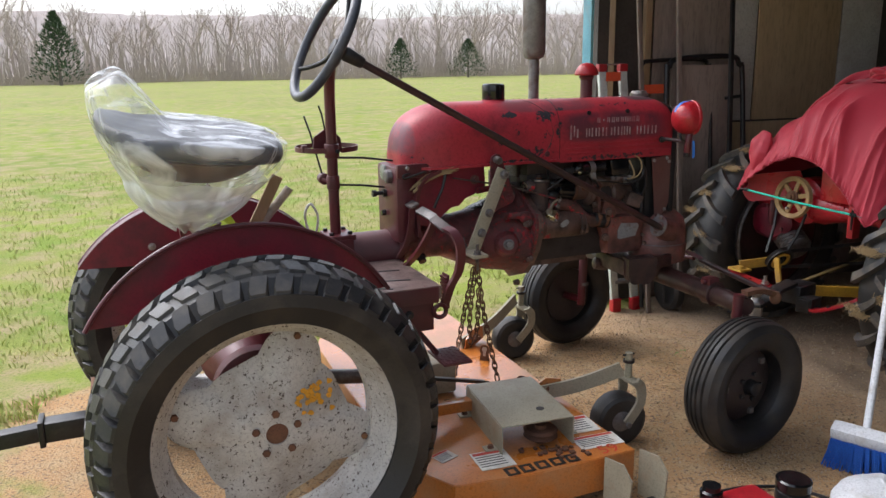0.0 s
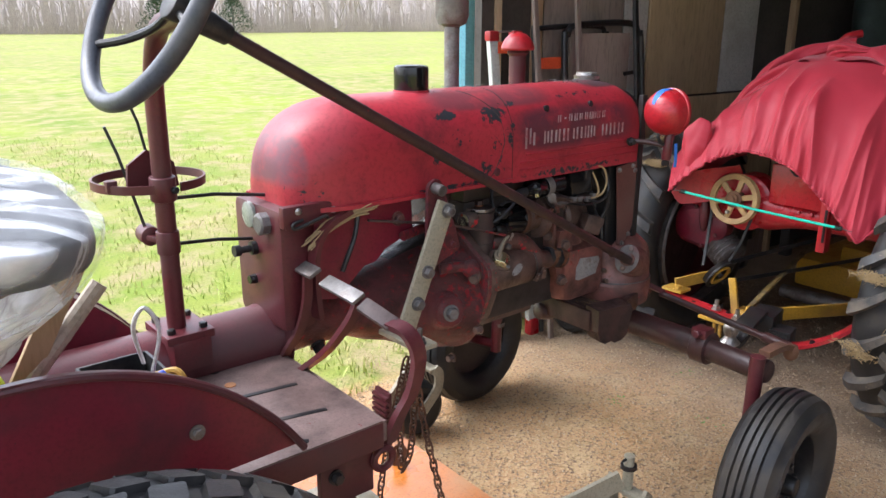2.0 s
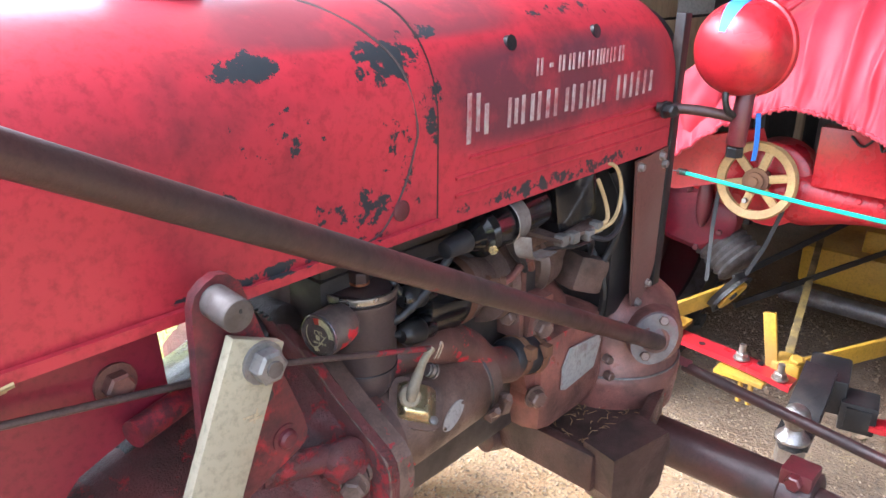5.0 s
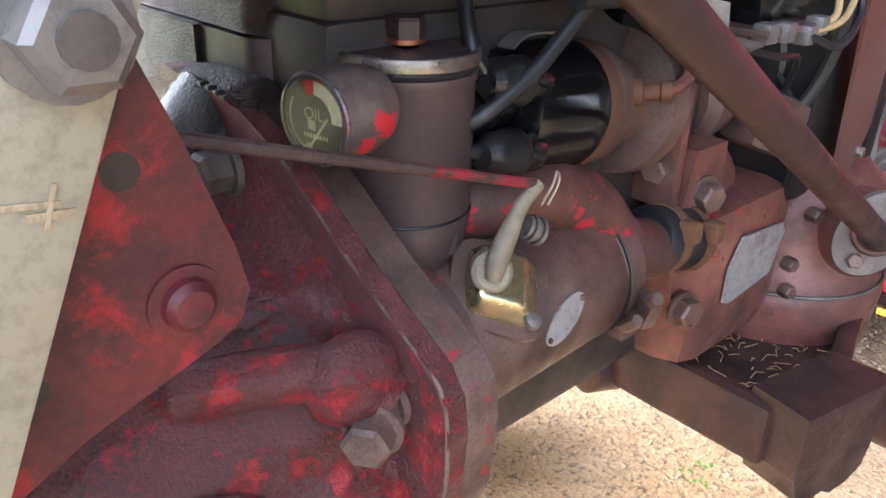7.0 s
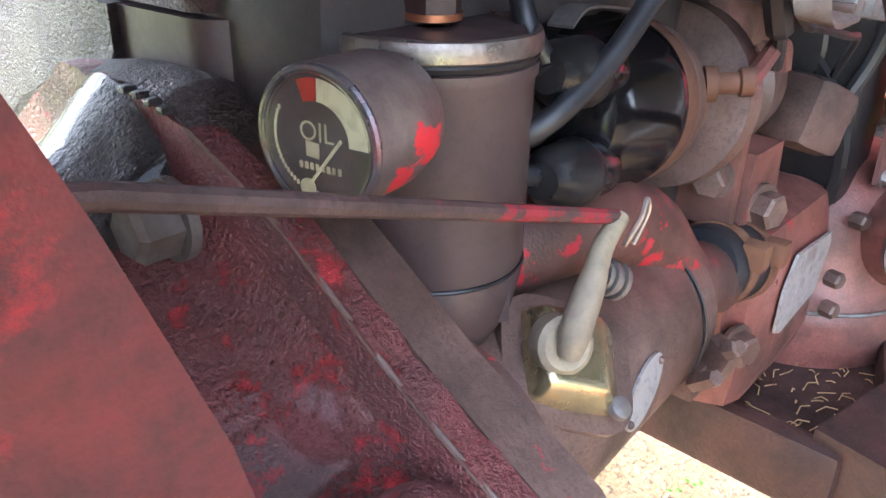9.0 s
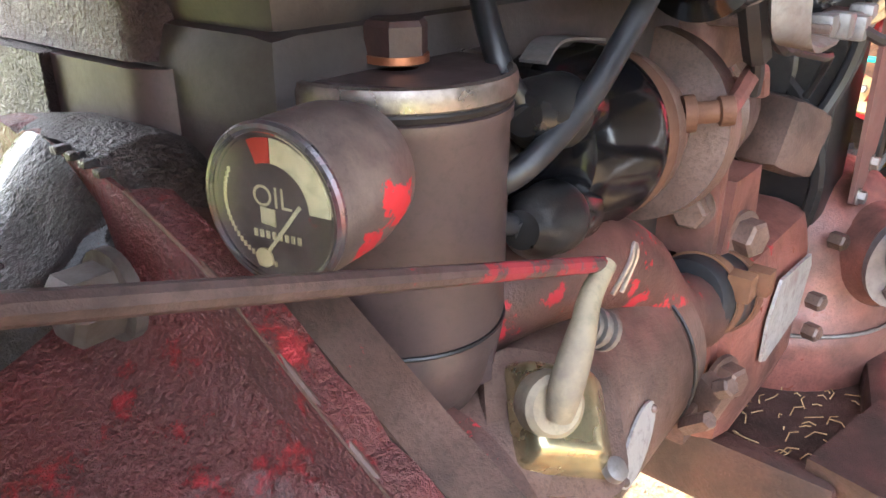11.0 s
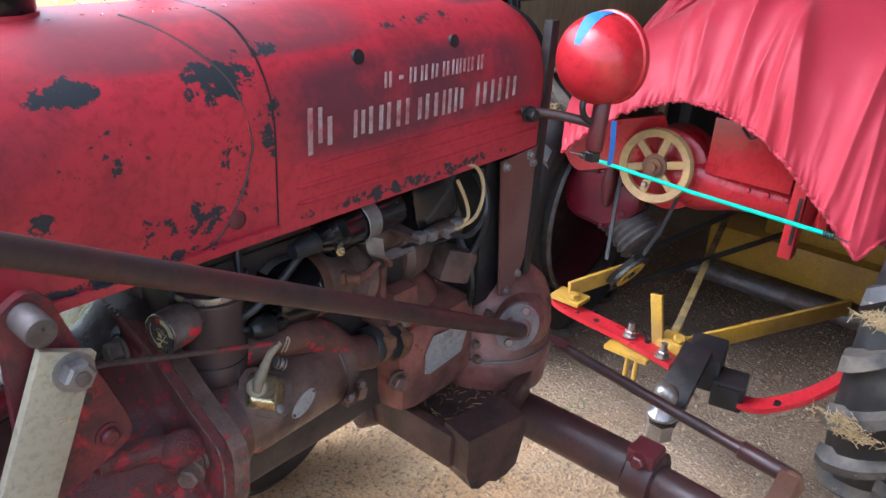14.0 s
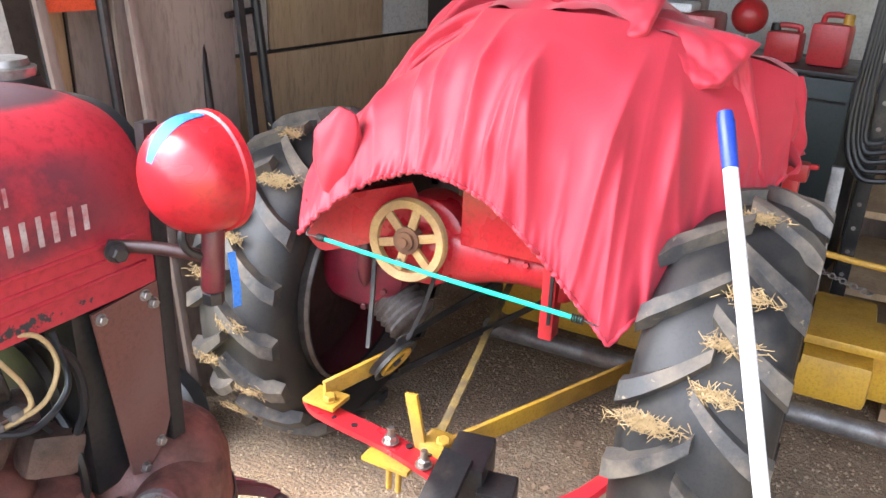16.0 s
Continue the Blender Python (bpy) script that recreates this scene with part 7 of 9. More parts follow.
    for cx, yp, yr, name in ((0.374, 2.375, 2.352, "a"), (0.320, 2.935, 3.01, "b")):
        s = Shape()
        R, c = 0.517, (cx, yp, 0.446)
        a1 = 151 if name == "a" else 145
        arc = [(R * math.cos(a), R * math.sin(a)) for a in (radians(31 + (a1 - 31) * i / 36) for i in range(37))]
        f = part("fender", Shape().plate(arc, c, (1, 0, 0), (0, 0, 1), 0.005), FENDERRED, tractor, "crimson rear fender")
        part("crown_sheet", Shape().strap([Vector((cx + p, (yp + yr) / 2, 0.446 + q)) for p, q in arc], abs(yp - yr), 0.005, (0, 1, 0)), MAROON, f)
        part("rolled_edge", Shape().tube([Vector((cx + p, yr, 0.446 + q)) for p, q in arc], 0.007, 8), MAROON, f)
        part("bolt", hexhead((cx - 0.18, yp - 0.004, 0.80), (0, -1, 0), 0.009, 0.008, 1.5), STEEL, f, smooth=25)
        part("bolt", hexhead((cx + 0.26, yp - 0.004, 0.80), (0, -1, 0), 0.009, 0.008, 1.5), STEEL, f, smooth=25)
    # drawbar at the back
    part("drawbar_plate", Shape().box((-0.09, 2.62, 0.345), (0.012, 0.22, 0.16), None, 0.003), RUST, tractor, "drilled rusty drawbar plate")
    for k in range(5):
        part("hole", Shape().cyl((-0.097, 2.55, 0.29 + 0.026 * k), (-0.092, 2.55, 0.29 + 0.026 * k), 0.006, seg=12), BLACKMET, tractor)
    part("drawbar_tube", Shape().box((-0.17, 2.62, 0.315), (0.16, 0.065, 0.065), None, 0.006), BLACKMET, tractor, "black square receiver tube")
    part("drawbar_lip", Shape().box((-0.245, 2.62, 0.315), (0.018, 0.085, 0.085), None, 0.005), BLACKMET, tractor)
    part("drawbar_shank", Shape().bar((-0.25, 2.62, 0.312), (-0.42, 2.63, 0.300), 0.05, 0.05, (0, 0, 1), 0.005), BLACKMET, tractor)


axles()


def seat_and_bag():
    def top(x, y):
        return 1.222 - 0.12 * (x - 0.25) + 0.09 * (y - 2.13) + 0.035 * max(0.0, (0.13 - x) / 0.13) ** 1.6

    def plan(t, rr, e=3.0):
        c, s2 = math.cos(t), math.sin(t)
        return 0.252 + 0.245 * rr * math.copysign(abs(c) ** (2 / e), c), 2.380 + 0.248 * rr * math.copysign(abs(s2) ** (2 / e), s2)

    def pad(u, v):
        if v < 0.5:
            rr, dz = 0.94 * v / 0.5, 0.0
        else:
            a = math.pi * (v - 0.5) / 0.42 if v < 0.92 else math.pi
            rr, dz = (0.94 + 0.06 * math.sin(a), -0.026 * (1 - math.cos(a))) if v < 0.92 else (0.94 * (1 - v) / 0.08, -0.052)
        x, y = plan(math.tau * u, rr)
        return (x, y, top(x, y) + dz + 0.004 * noise.noise((x * 14, y * 14, 2.0)))
    st = part("seat_cushion", Shape().grid(pad, 72, 40, True), VINYL, tractor, "black vinyl tractor seat under the bag", 60)

    def pan(u, v):
        x, y = plan(math.tau * u, 0.90 * v, 2.4)
        x = 0.245 + (x - 0.252) * 0.92
        return (x, y, top(x, y) - 0.060 - 0.085 * (1 - v ** 2.2))
    part("seat_pan", Shape().grid(pan, 56, 16, True), RUST, st, "brown dished seat pan", 60, 0.004)
    part("seat_spring", Shape().strap(curve_pts([(0.30, 2.42, 1.075), (0.24, 2.46, 1.02), (0.22, 2.58, 0.90), (0.30, 2.70, 0.80)], 6), 0.05, 0.012, (0, 1, 0)), MAROON, tractor)
    spr = [Vector((0.30 + 0.022 * math.cos(t), 2.46 + 0.022 * math.sin(t), 0.82 + t * 0.0042)) for t in (i * 0.4 for i in range(120))]
    part("coil_spring", Shape().tube(spr, 0.006, 6), MAROON, tractor)
    def film(x, y):
        """Height of the film over the seat: creased, and standing up in a lump at the back."""
        w = y * 0.9 + x * 0.45
        crease = 0.010 * (0.5 - abs(noise.noise((x * 3 + 5, w * 22, 0.3)))) + 0.007 * (0.5 - abs(noise.noise((x * 7, w * 45, 4.3))))
        p = max(0.0, 1 - ((x - 0.075) / 0.120) ** 2) ** 1.3 * max(0.0, 1 - ((y - 2.40) / 0.25) ** 2) ** 0.8
        return top(x, y) + 0.014 + crease + 0.118 * p * (1 + 0.25 * noise.noise((x * 16, y * 12, 7)))

    def bag(u, v):
        t = math.tau * u
        fold = 0.06 * noise.noise((math.cos(t) * 2.2, math.sin(t) * 2.2, v * 5)) + 0.05 * abs(noise.noise((math.cos(t) * 6, math.sin(t) * 6, v * 2)))
        if v < 0.55:
            x, y = plan(t, 1.05 * v / 0.55)
            return (x, y, film(x, y) - 0.02 * (v / 0.55) ** 6)
        q = (v - 0.55) / 0.45
        x, y = plan(t, 1.05)
        z0 = film(x, y) - 0.02
        rr = (1.05 + 0.02 * math.sin(math.pi * min(1, q * 3)) - 0.36 * min(1, q / 0.55) ** 1.5 - 0.55 * max(0, (q - 0.55) / 0.45) ** 1.8) * (1 + fold * min(1, q * 4))
        x, y = plan(t, rr, 3.0 - 0.9 * q)
        x = x - 0.030 * q
        return (x, y, z0 + (0.962 + 0.03 * noise.noise((math.cos(t) * 2, math.sin(t) * 2, 5)) - z0) * q ** 0.9)
    m = bpy.data.materials.new("clear_plastic_sheet")
    m.use_nodes = True
    n, l = m.node_tree.nodes, m.node_tree.links
    b = n["Principled BSDF"]
    b.inputs["Base Color"].default_value = (0.93, 0.94, 0.96, 1)
    b.inputs["Roughness"].default_value = 0.20
    tx = n.new("ShaderNodeTexNoise")
    tx.inputs["Scale"].default_value, tx.inputs["Detail"].default_value = 8, 7
    tx.inputs["Distortion"].default_value = 1.4
    tc = n.new("ShaderNodeTexCoord")
    mp = n.new("ShaderNodeMapping")
    mp.inputs["Scale"].default_value = (0.55, 1.6, 0.8)
    l.new(tc.outputs["Object"], mp.inputs[0])
    l.new(mp.outputs[0], tx.inputs["Vector"])
    r = n.new("ShaderNodeMapRange")
    r.inputs["From Min"].default_value, r.inputs["From Max"].default_value = 0.44, 0.68
    r.inputs["To Min"].default_value, r.inputs["To Max"].default_value = 0.10, 0.72
    l.new(tx.outputs["Fac"], r.inputs["Value"])
    l.new(r.outputs[0], b.inputs["Alpha"])
    bp = n.new("ShaderNodeBump")
    bp.inputs["Strength"].default_value, bp.inputs["Distance"].default_value = 0.8, 0.01
    l.new(tx.outputs["Fac"], bp.inputs["Height"])
    l.new(bp.outputs[0], b.inputs["Normal"])
    milky = m.copy()
    milky.name = "milky_bunched_plastic"
    for node in milky.node_tree.nodes:
        if node.type == "MAP_RANGE":
            node.inputs["To Min"].default_value, node.inputs["To Max"].default_value = 0.55, 0.95
    pb = thing("plastic_bag", (0.2, 2.38, 0.95), "crumpled clear plastic bag pulled over the tractor seat", "plastic bag")
    part("bunched_skirt", Shape().grid(lambda u, v: bag(u, 0.72 + v * 0.28), 150, 60, True), milky, pb, "milky bunched lower part", 60)
    part("clear_top", Shape().grid(lambda u, v: bag(u, 0.02 + v * 0.70), 220, 130, True), m, pb, "clear film stretched over the seat", 60)


seat_and_bag()


def seat_side():
    solo("wooden_stake", Shape().bar((0.335, 2.52, 0.74), (0.512, 2.495, 1.08), 0.035, 0.016, (0, -1, 0.2), 0.002), WOOD, "pale wooden stake leaning beside the tractor seat", "wooden stake", "stakes by the seat")
    solo("wooden_stake", Shape().cyl((0.30, 2.50, 0.76), (0.551, 2.512, 1.037), 0.014, seg=10), mat("weathered_stake", (0.45, 0.38, 0.30), (0.36, 0.30, 0.24), 0.7, 0, 8, 100, 0.2), "weathered round stake leaning beside the tractor seat", "wooden stake", "stakes by the seat")
    rag = Shape().grid(lambda u, v: (0.285 + 0.13 * u + 0.01 * math.sin(9 * v), 2.46 + 0.10 * v, 0.86 + 0.125 * math.sin(math.pi * min(1, 0.25 + u * 0.8)) * (0.55 + 0.45 * v) + 0.010 * noise.noise((u * 6, v * 6, 0))), 18, 14)
    solo("safety_cloth", rag, HIVIS, "bright yellow-green cloth stuffed beside the seat", "cloth", solid=0.002, smooth=60)
    bx = thing("battery_box", (0.60, 2.60, 0.70), "open black battery box with loose wires", "battery box")
    s = Shape()
    for c, d in (((0.60, 2.52, 0.775), (0.13, 0.006, 0.11)), ((0.60, 2.68, 0.775), (0.13, 0.006, 0.11)), ((0.537, 2.60, 0.775), (0.006, 0.16, 0.11)), ((0.663, 2.60, 0.775), (0.006, 0.16, 0.11)), ((0.60, 2.60, 0.724), (0.13, 0.16, 0.006))):
        s.box(c, d, None, 0.0015)
    part("box_shell", s, BLACKMET, bx)
    part("yellow_cable", Shape().tube(curve_pts([(0.64, 2.56, 0.83), (0.668, 2.53, 0.84), (0.675, 2.505, 0.80), (0.670, 2.50, 0.74), (0.66, 2.50, 0.69)], 6), 0.007, 8), YELLOW, bx)
    part("white_lead", Shape().tube(curve_pts([(0.62, 2.56, 0.86), (0.60, 2.53, 0.94), (0.615, 2.51, 0.98), (0.64, 2.52, 0.93), (0.63, 2.55, 0.84)], 6), 0.004, 6), WHITEPL, bx)
    part("blue_connector", Shape().ball((0.645, 2.545, 0.825), (0.016, 0.014, 0.018), 12, 8), BLUEPL, bx)


seat_side()


# ---- mower deck under the tractor ----
def mower():
    mw = thing("mower_deck", (1.2, 2.8, 0), "orange belly mower deck with cream arms and caster wheels", "mower deck")
    zt = 0.165
    outline = [(1.16, 1.985), (1.53, 1.985), (1.525, 2.20), (1.530, 2.45), (1.535, 2.70), (1.548, 3.62), (0.93, 3.66), (0.82, 3.40), (0.80, 2.20), (0.90, 2.02)]
    part("deck_shell", Shape().plate(outline, (0, 0, zt - 0.004), (1, 0, 0), (0, 1, 0), 0.008), ORANGE, mw, "faded orange sheet metal deck", 20)
    n = len(outline)
    for i in range(n):
        a, b = outline[i], outline[(i + 1) % n]
        part("skirt", Shape().bar((a[0], a[1], 0.105), (b[0], b[1], 0.105), 0.006, 0.115, (0, 0, 1), 0.001), ORANGE, mw)
    # belt cover
    m = pose(1.262, 2.295, zt, 0, 0, -6)
    cv = Shape().box((0, 0, 0.098), (0.255, 0.36, 0.005), m, 0.001)
    c = part("belt_cover", cv, CREAM, mw, "cream folded steel belt cover")
    for x in (-0.1275, 0.1275):
        part("cover_side", Shape().box((x, 0, 0.0475), (0.005, 0.36, 0.096), m, 0.001), CREAM, c)
    part("cover_hole", Shape().cyl(m @ Vector((0.045, -0.09, 0.0985)), m @ Vector((0.045, -0.09, 0.1018)), 0.014, seg=20), BLACKMET, c)
    for x, y in ((-0.15, -0.13), (0.15, -0.10), (-0.15, 0.14)):
        part("cover_foot", Shape().box((x, y, 0.004), (0.045, 0.04, 0.006), m, 0.001), CREAM, c)
        part("bolt", hexhead(m @ Vector((x, y, 0.007)), (0, 0, 1), 0.009, 0.009, 1.3), RUST, c, smooth=25)
    sp = part("spindle_pulley", Shape().lathe([(0, 0.05), (0.006, 0.058), (0.012, 0.045), (0.020, 0.045), (0.026, 0.058), (0.032, 0.05)], m @ Vector((0.03, -0.13, 0.02)), (0, 0, 1), 32), RUST, mw, "rusty spindle pulley under the cover")
    part("pulley_hub", Shape().cyl(m @ Vector((0.03, -0.13, 0.0)), m @ Vector((0.03, -0.13, 0.065)), 0.02, seg=18), RUST, sp)
    rng = random.Random(4)
    for i in range(26):
        x, y = rng.gauss(0.04, 0.05), rng.gauss(-0.22, 0.03)
        part("debris", Shape().box(m @ Vector((x, y, 0.006)), (rng.uniform(0.006, 0.02), rng.uniform(0.006, 0.02), 0.008), None, 0.002), RUST, mw)
    # keyhole hangers
    for x, y in ((1.412, 2.539), (1.432, 2.905), (1.20, 2.95)):
        eye = [(0.022 * math.cos(a), 0.026 + 0.024 * math.sin(a)) for a in (radians(-40 + 260 * k / 14) for k in range(15))] + [(-0.022, -0.022), (0.022, -0.022)]
        h = part("hanger_eye", Shape().plate(eye, (x, y, zt + 0.022), (0.75, -0.66, 0), (0, 0, 1), 0.006), RUST, mw)
        slot = [(0.011 * math.cos(a), 0.030 + 0.011 * math.sin(a)) for a in (radians(-50 + 280 * k / 12) for k in range(13))] + [(-0.005, 0.0), (0.005, 0.0)]
        part("keyhole", Shape().plate(slot, (x, y, zt + 0.022), (0.75, -0.66, 0), (0, 0, 1), 0.0075), PALEBOARD, h)
    # labels and lettering reduced to plain shapes
    for x, y, w, h, rot in ((1.075, 2.115, 0.12, 0.115, -4), (1.455, 2.215, 0.13, 0.12, -4), (1.455, 2.085, 0.16, 0.085, -4), (0.94, 2.20, 0.07, 0.06, 20)):
        lm = pose(x, y, zt + 0.0022, 0, 0, rot)
        lb = part("warning_label", Shape().box((0, 0, 0), (w, h, 0.0012), lm), PAPER, mw, "faded paper warning label")
        part("label_heading", Shape().box((0, h * 0.38, 0.0012), (w * 0.9, h * 0.14, 0.0008), lm), REDINK, lb)
        for k in range(5):
            part("text_bar", Shape().box((-w * 0.06, h * (0.2 - 0.13 * k), 0.0012), (w * 0.75, h * 0.035, 0.0006), lm), INK, lb)
    for k in range(5):
        s = Shape()
        lm = pose(1.095 + 0.054 * k, 2.022 - 0.001 * k, zt + 0.0026, 0, 0, -2)
        for dx in (-0.016, 0.016):
            s.box((dx, 0, 0), (0.011, 0.046, 0.0012), lm)
        for dy in (-0.0185, 0.0185):
            s.box((0, dy, 0), (0.034, 0.010, 0.0012), lm)
        part("letter_bar", s, INK, mw)
    cu = bpy.data.curves.new("digits", "FONT")
    cu.body, cu.size = "59", 0.075
    tmp = bpy.data.objects.new("digits", cu)
    scene.collection.objects.link(tmp)
    me = bpy.data.meshes.new_from_object(tmp)
    bpy.data.objects.remove(tmp)
    lm = pose(1.415, 1.998, zt + 0.003, 0, 0, -2)
    s = Shape()
    s.add([lm @ v.co for v in me.vertices], [tuple(p.vertices) for p in me.polygons])
    part("number_mark", s, REDINK, mw, "red number on the deck")
    # chute plates
    for x in (1.40, 1.535):
        part("chute_plate", Shape().plate([(-0.05, -0.10), (0.06, -0.10), (0.07, 0.03), (0.03, 0.07), (-0.05, 0.06)], (x, 1.90, 0.125), (0.15, -1, 0), (0, 0, 1), 0.006), CREAM, mw, "worn cream discharge plate")
    part("chute_edge", Shape().bar((1.40, 1.86, 0.045), (1.54, 1.86, 0.045), 0.05, 0.006, (0, 0, 1), 0.001), BLACKMET, mw)
    # caster arms and wheels
    for y0, ka, kb in ((2.47, (1.745, 2.317, 0.33), 1), (3.08, (1.81, 3.275, 0.33), -1)):
        k = Vector(ka)
        a0 = Vector((1.40, y0, zt + 0.02))
        poly = [a0, a0.lerp(k, 0.5) + Vector((0, 0, -0.03)), k + Vector((-0.03, 0.0, -0.035))]
        part("caster_arm", Shape().strap(curve_pts(poly, 6), 0.012, 0.055, (k - a0).cross(Vector((0, 0, 1)))), CREAM, mw, "cream steel caster arm")
        bk = part("arm_bracket", Shape().plate([(-0.07, 0), (0.07, 0), (0.06, 0.06), (0, 0.085), (-0.06, 0.06)], (1.47, y0 - 0.015 * kb, zt), (k - a0).normalized(), (0, 0, 1), 0.006), ORANGE, mw)
        part("bolt", hexhead((1.47, y0 - 0.02, zt + 0.05), (0.2, -1, 0), 0.011, 0.015, 1.3), RUST, bk, smooth=25)
        part("caster_pin", Shape().cyl(k + Vector((0, 0, -0.09)), k + Vector((0, 0, 0.025)), 0.014, seg=16), CREAM, mw)
        part("pin_clip", Shape().tube([k + Vector((-0.025, 0, 0.018)), k + Vector((0.025, 0.004, 0.016))], 0.004, 6), BLACKMET, mw)
        part("pin_washer", Shape().cyl(k + Vector((0, 0, -0.012)), k + Vector((0, 0, -0.002)), 0.022, seg=18), BLACKMET, mw)
        wc = Vector((k.x - 0.045, k.y - 0.005, 0.103))
        fork = [k + Vector((0.0, -0.05 * kb, -0.075)), k + Vector((0.022, -0.05 * kb, -0.10)), k + Vector((0.018, -0.055 * kb, -0.16)), wc + Vector((0.0, -0.06 * kb, 0.0))]
        part("caster_fork", Shape().strap(curve_pts(fork, 5), 0.010, 0.038, (0, 1, 0)), CREAM, mw, "bent cream caster fork")
        fork2 = [p + Vector((0, 0.115 * kb, 0)) for p in fork]
        part("caster_fork", Shape().strap(curve_pts(fork2, 5), 0.010, 0.038, (0, 1, 0)), CREAM, mw)
        part("fork_bridge", Shape().box(k + Vector((0.0, 0.006 * kb, -0.078)), (0.04, 0.125, 0.012), None, 0.002), CREAM, mw)
        w = part("caster_wheel", Shape().lathe([(-0.036, 0.05), (-0.040, 0.058), (-0.042, 0.085), (-0.034, 0.098), (-0.018, 0.1025), (0.018, 0.1025), (0.034, 0.098), (0.042, 0.085), (0.040, 0.058), (0.036, 0.05)], wc, (0.12, 1, 0), 44), RUBBER, mw, "black rubber caster wheel")
        part("wheel_hub", Shape().lathe([(-0.044, 0.02), (-0.030, 0.055), (0.030, 0.055), (0.044, 0.02)], wc, (0.12, 1, 0), 28), DULLSTEEL, w)
        part("axle_bolt", hexhead(wc + Vector((0, -0.066 * kb, 0)), (0, -kb, 0), 0.012, 0.012), DULLSTEEL, w, smooth=25)
    part("drive_shaft", Shape().cyl((0.55, 2.75, 0.30), (1.12, 2.70, 0.235), 0.028, seg=20), DULLSTEEL, mw, "grey drive shaft")
    part("gearbox", Shape().box((1.10, 2.72, 0.235), (0.17, 0.15, 0.13), None, 0.015), CREAM, mw)
    part("hanger_bar", Shape().bar((0.80, 2.40, 0.40), (1.30, 2.62, 0.20), 0.03, 0.012, (0, 0, 1), 0.002), BLACKMET, mw)
    part("hanger_bar", Shape().bar((0.70, 2.30, 0.30), (1.15, 2.45, 0.21), 0.05, 0.04, (0, 0, 1), 0.004), ORANGE, mw)
    part("deck_frame", Shape().bar((0.55, 2.35, 0.24), (0.85, 2.45, 0.24), 0.06, 0.05, (0, 0, 1), 0.004), CREAM, mw)


mower()


# ---- the covered tractor ----
def second_tractor():
    t2 = thing("covered_tractor", (3.3, 2.68, 0), "bright red tractor seen from behind, with yellow mower frame", "tractor")
    for y, cx, out in ((2.105, 3.235, -1), (3.255, 3.325, 1)):
        m = spin((cx, y, 0.49))
        w = part("wheel", put(Shape().lathe([(-0.09, 0.305), (-0.085, 0.315), (-0.06, 0.30), (0.06, 0.30), (0.085, 0.315), (0.09, 0.305)], (0, 0, 0), (0, 1, 0), 48, False), m), MAROON, t2)
        part("wheel_disc", put(Shape().lathe([(out * 0.045, 0.302), (out * 0.060, 0.21), (out * 0.030, 0.11), (out * 0.030, 0.0)], (0, 0, 0), (0, 1, 0), 48, False), m), DARKMAROON, w, "dark red wheel disc")
        part("tyre", put(tyre_body(0.462, 0.138, 0.310, 0.03), m), SIDEWALL, w, "grey dusty farm tyre")
        for bar in lug_tread(0.492, 0.142, 19):
            part("lug_bar", put(bar, m), AGRUB, w, smooth=30)
        rng = random.Random(int(y * 100))
        for i in range(10):
            a = radians(rng.uniform(95, 235)) if i else radians(150)
            yy = rng.uniform(-0.11, 0.11)
            hay = Shape()
            rr = 0.485
            c = Vector((rr * math.cos(a), yy, rr * math.sin(a)))
            nrm, tg = Vector((math.cos(a), 0, math.sin(a))), Vector((-math.sin(a), 0, math.cos(a)))
            for k in range(150):
                p = c + Vector((0, 1, 0)) * rng.gauss(0, 0.022) + tg * rng.gauss(0, 0.008) + nrm * rng.uniform(-0.008, 0.006)
                d = (Vector((0, rng.uniform(-1, 1), 0)) + tg * rng.uniform(-0.7, 0.7) + nrm * rng.uniform(-0.25, 0.3)).normalized()
                hay.tube([p - d * 0.010, p + d * 0.010], 0.0009, 3)
            part("straw_clump", put(hay, m), STRAW, w, "clump of dried hay stuck on the lug")["kind"] = "stuff"
    # axle and housings
    ax = part("axle_tube", Shape().lathe([(2.20, 0.045), (2.40, 0.046), (2.41, 0.062), (2.43, 0.062), (2.44, 0.047), (2.60, 0.050), (2.66, 0.060), (2.75, 0.085), (2.95, 0.080), (3.15, 0.05)], (3.20, 0, 0.715), (0, 1, 0), 36), BRIGHT, t2, "glossy red axle housing")
    for k in range(6):
        part("bolt", hexhead((3.152, 2.47 + 0.05 * k, 0.735), (-1, 0, 0.3), 0.008, 0.008), BRIGHT, ax, smooth=25)
    part("red_box", Shape().box((3.160, 2.622, 0.836), (0.07, 0.225, 0.155), None, 0.006), BRIGHT, t2, "bright red battery box")
    part("wire_tangle", Shape().tube(curve_pts([(3.122, 2.66, 0.90), (3.117, 2.63, 0.88), (3.12, 2.60, 0.905), (3.115, 2.585, 0.875), (3.122, 2.57, 0.90)], 6), 0.0035, 6), WIRE, t2)
    part("gear_case", Shape().lathe([(0, 0.10), (0.01, 0.115), (0.10, 0.115), (0.12, 0.10)], (3.14, 2.845, 0.735), (1, 0, 0), 36), BRIGHT, t2, "red gear case behind the pulley")
    dc = part("drop_case", Shape().lathe([(0, 0.03), (0.004, 0.085), (0.02, 0.105), (0.06, 0.112), (0.10, 0.105), (0.13, 0.08)], (3.13, 3.035, 0.60), (1, 0.15, 0), 36, True, lambda t, a: 1 + 0.10 * math.cos(2 * t) + 0.04 * math.cos(5 * t)), FENDERRED, t2, "dark red cast final drive case")
    part("case_rib", Shape().ball((3.115, 3.00, 0.66), (0.022, 0.022, 0.075), 18, 12), MAROON, dc)
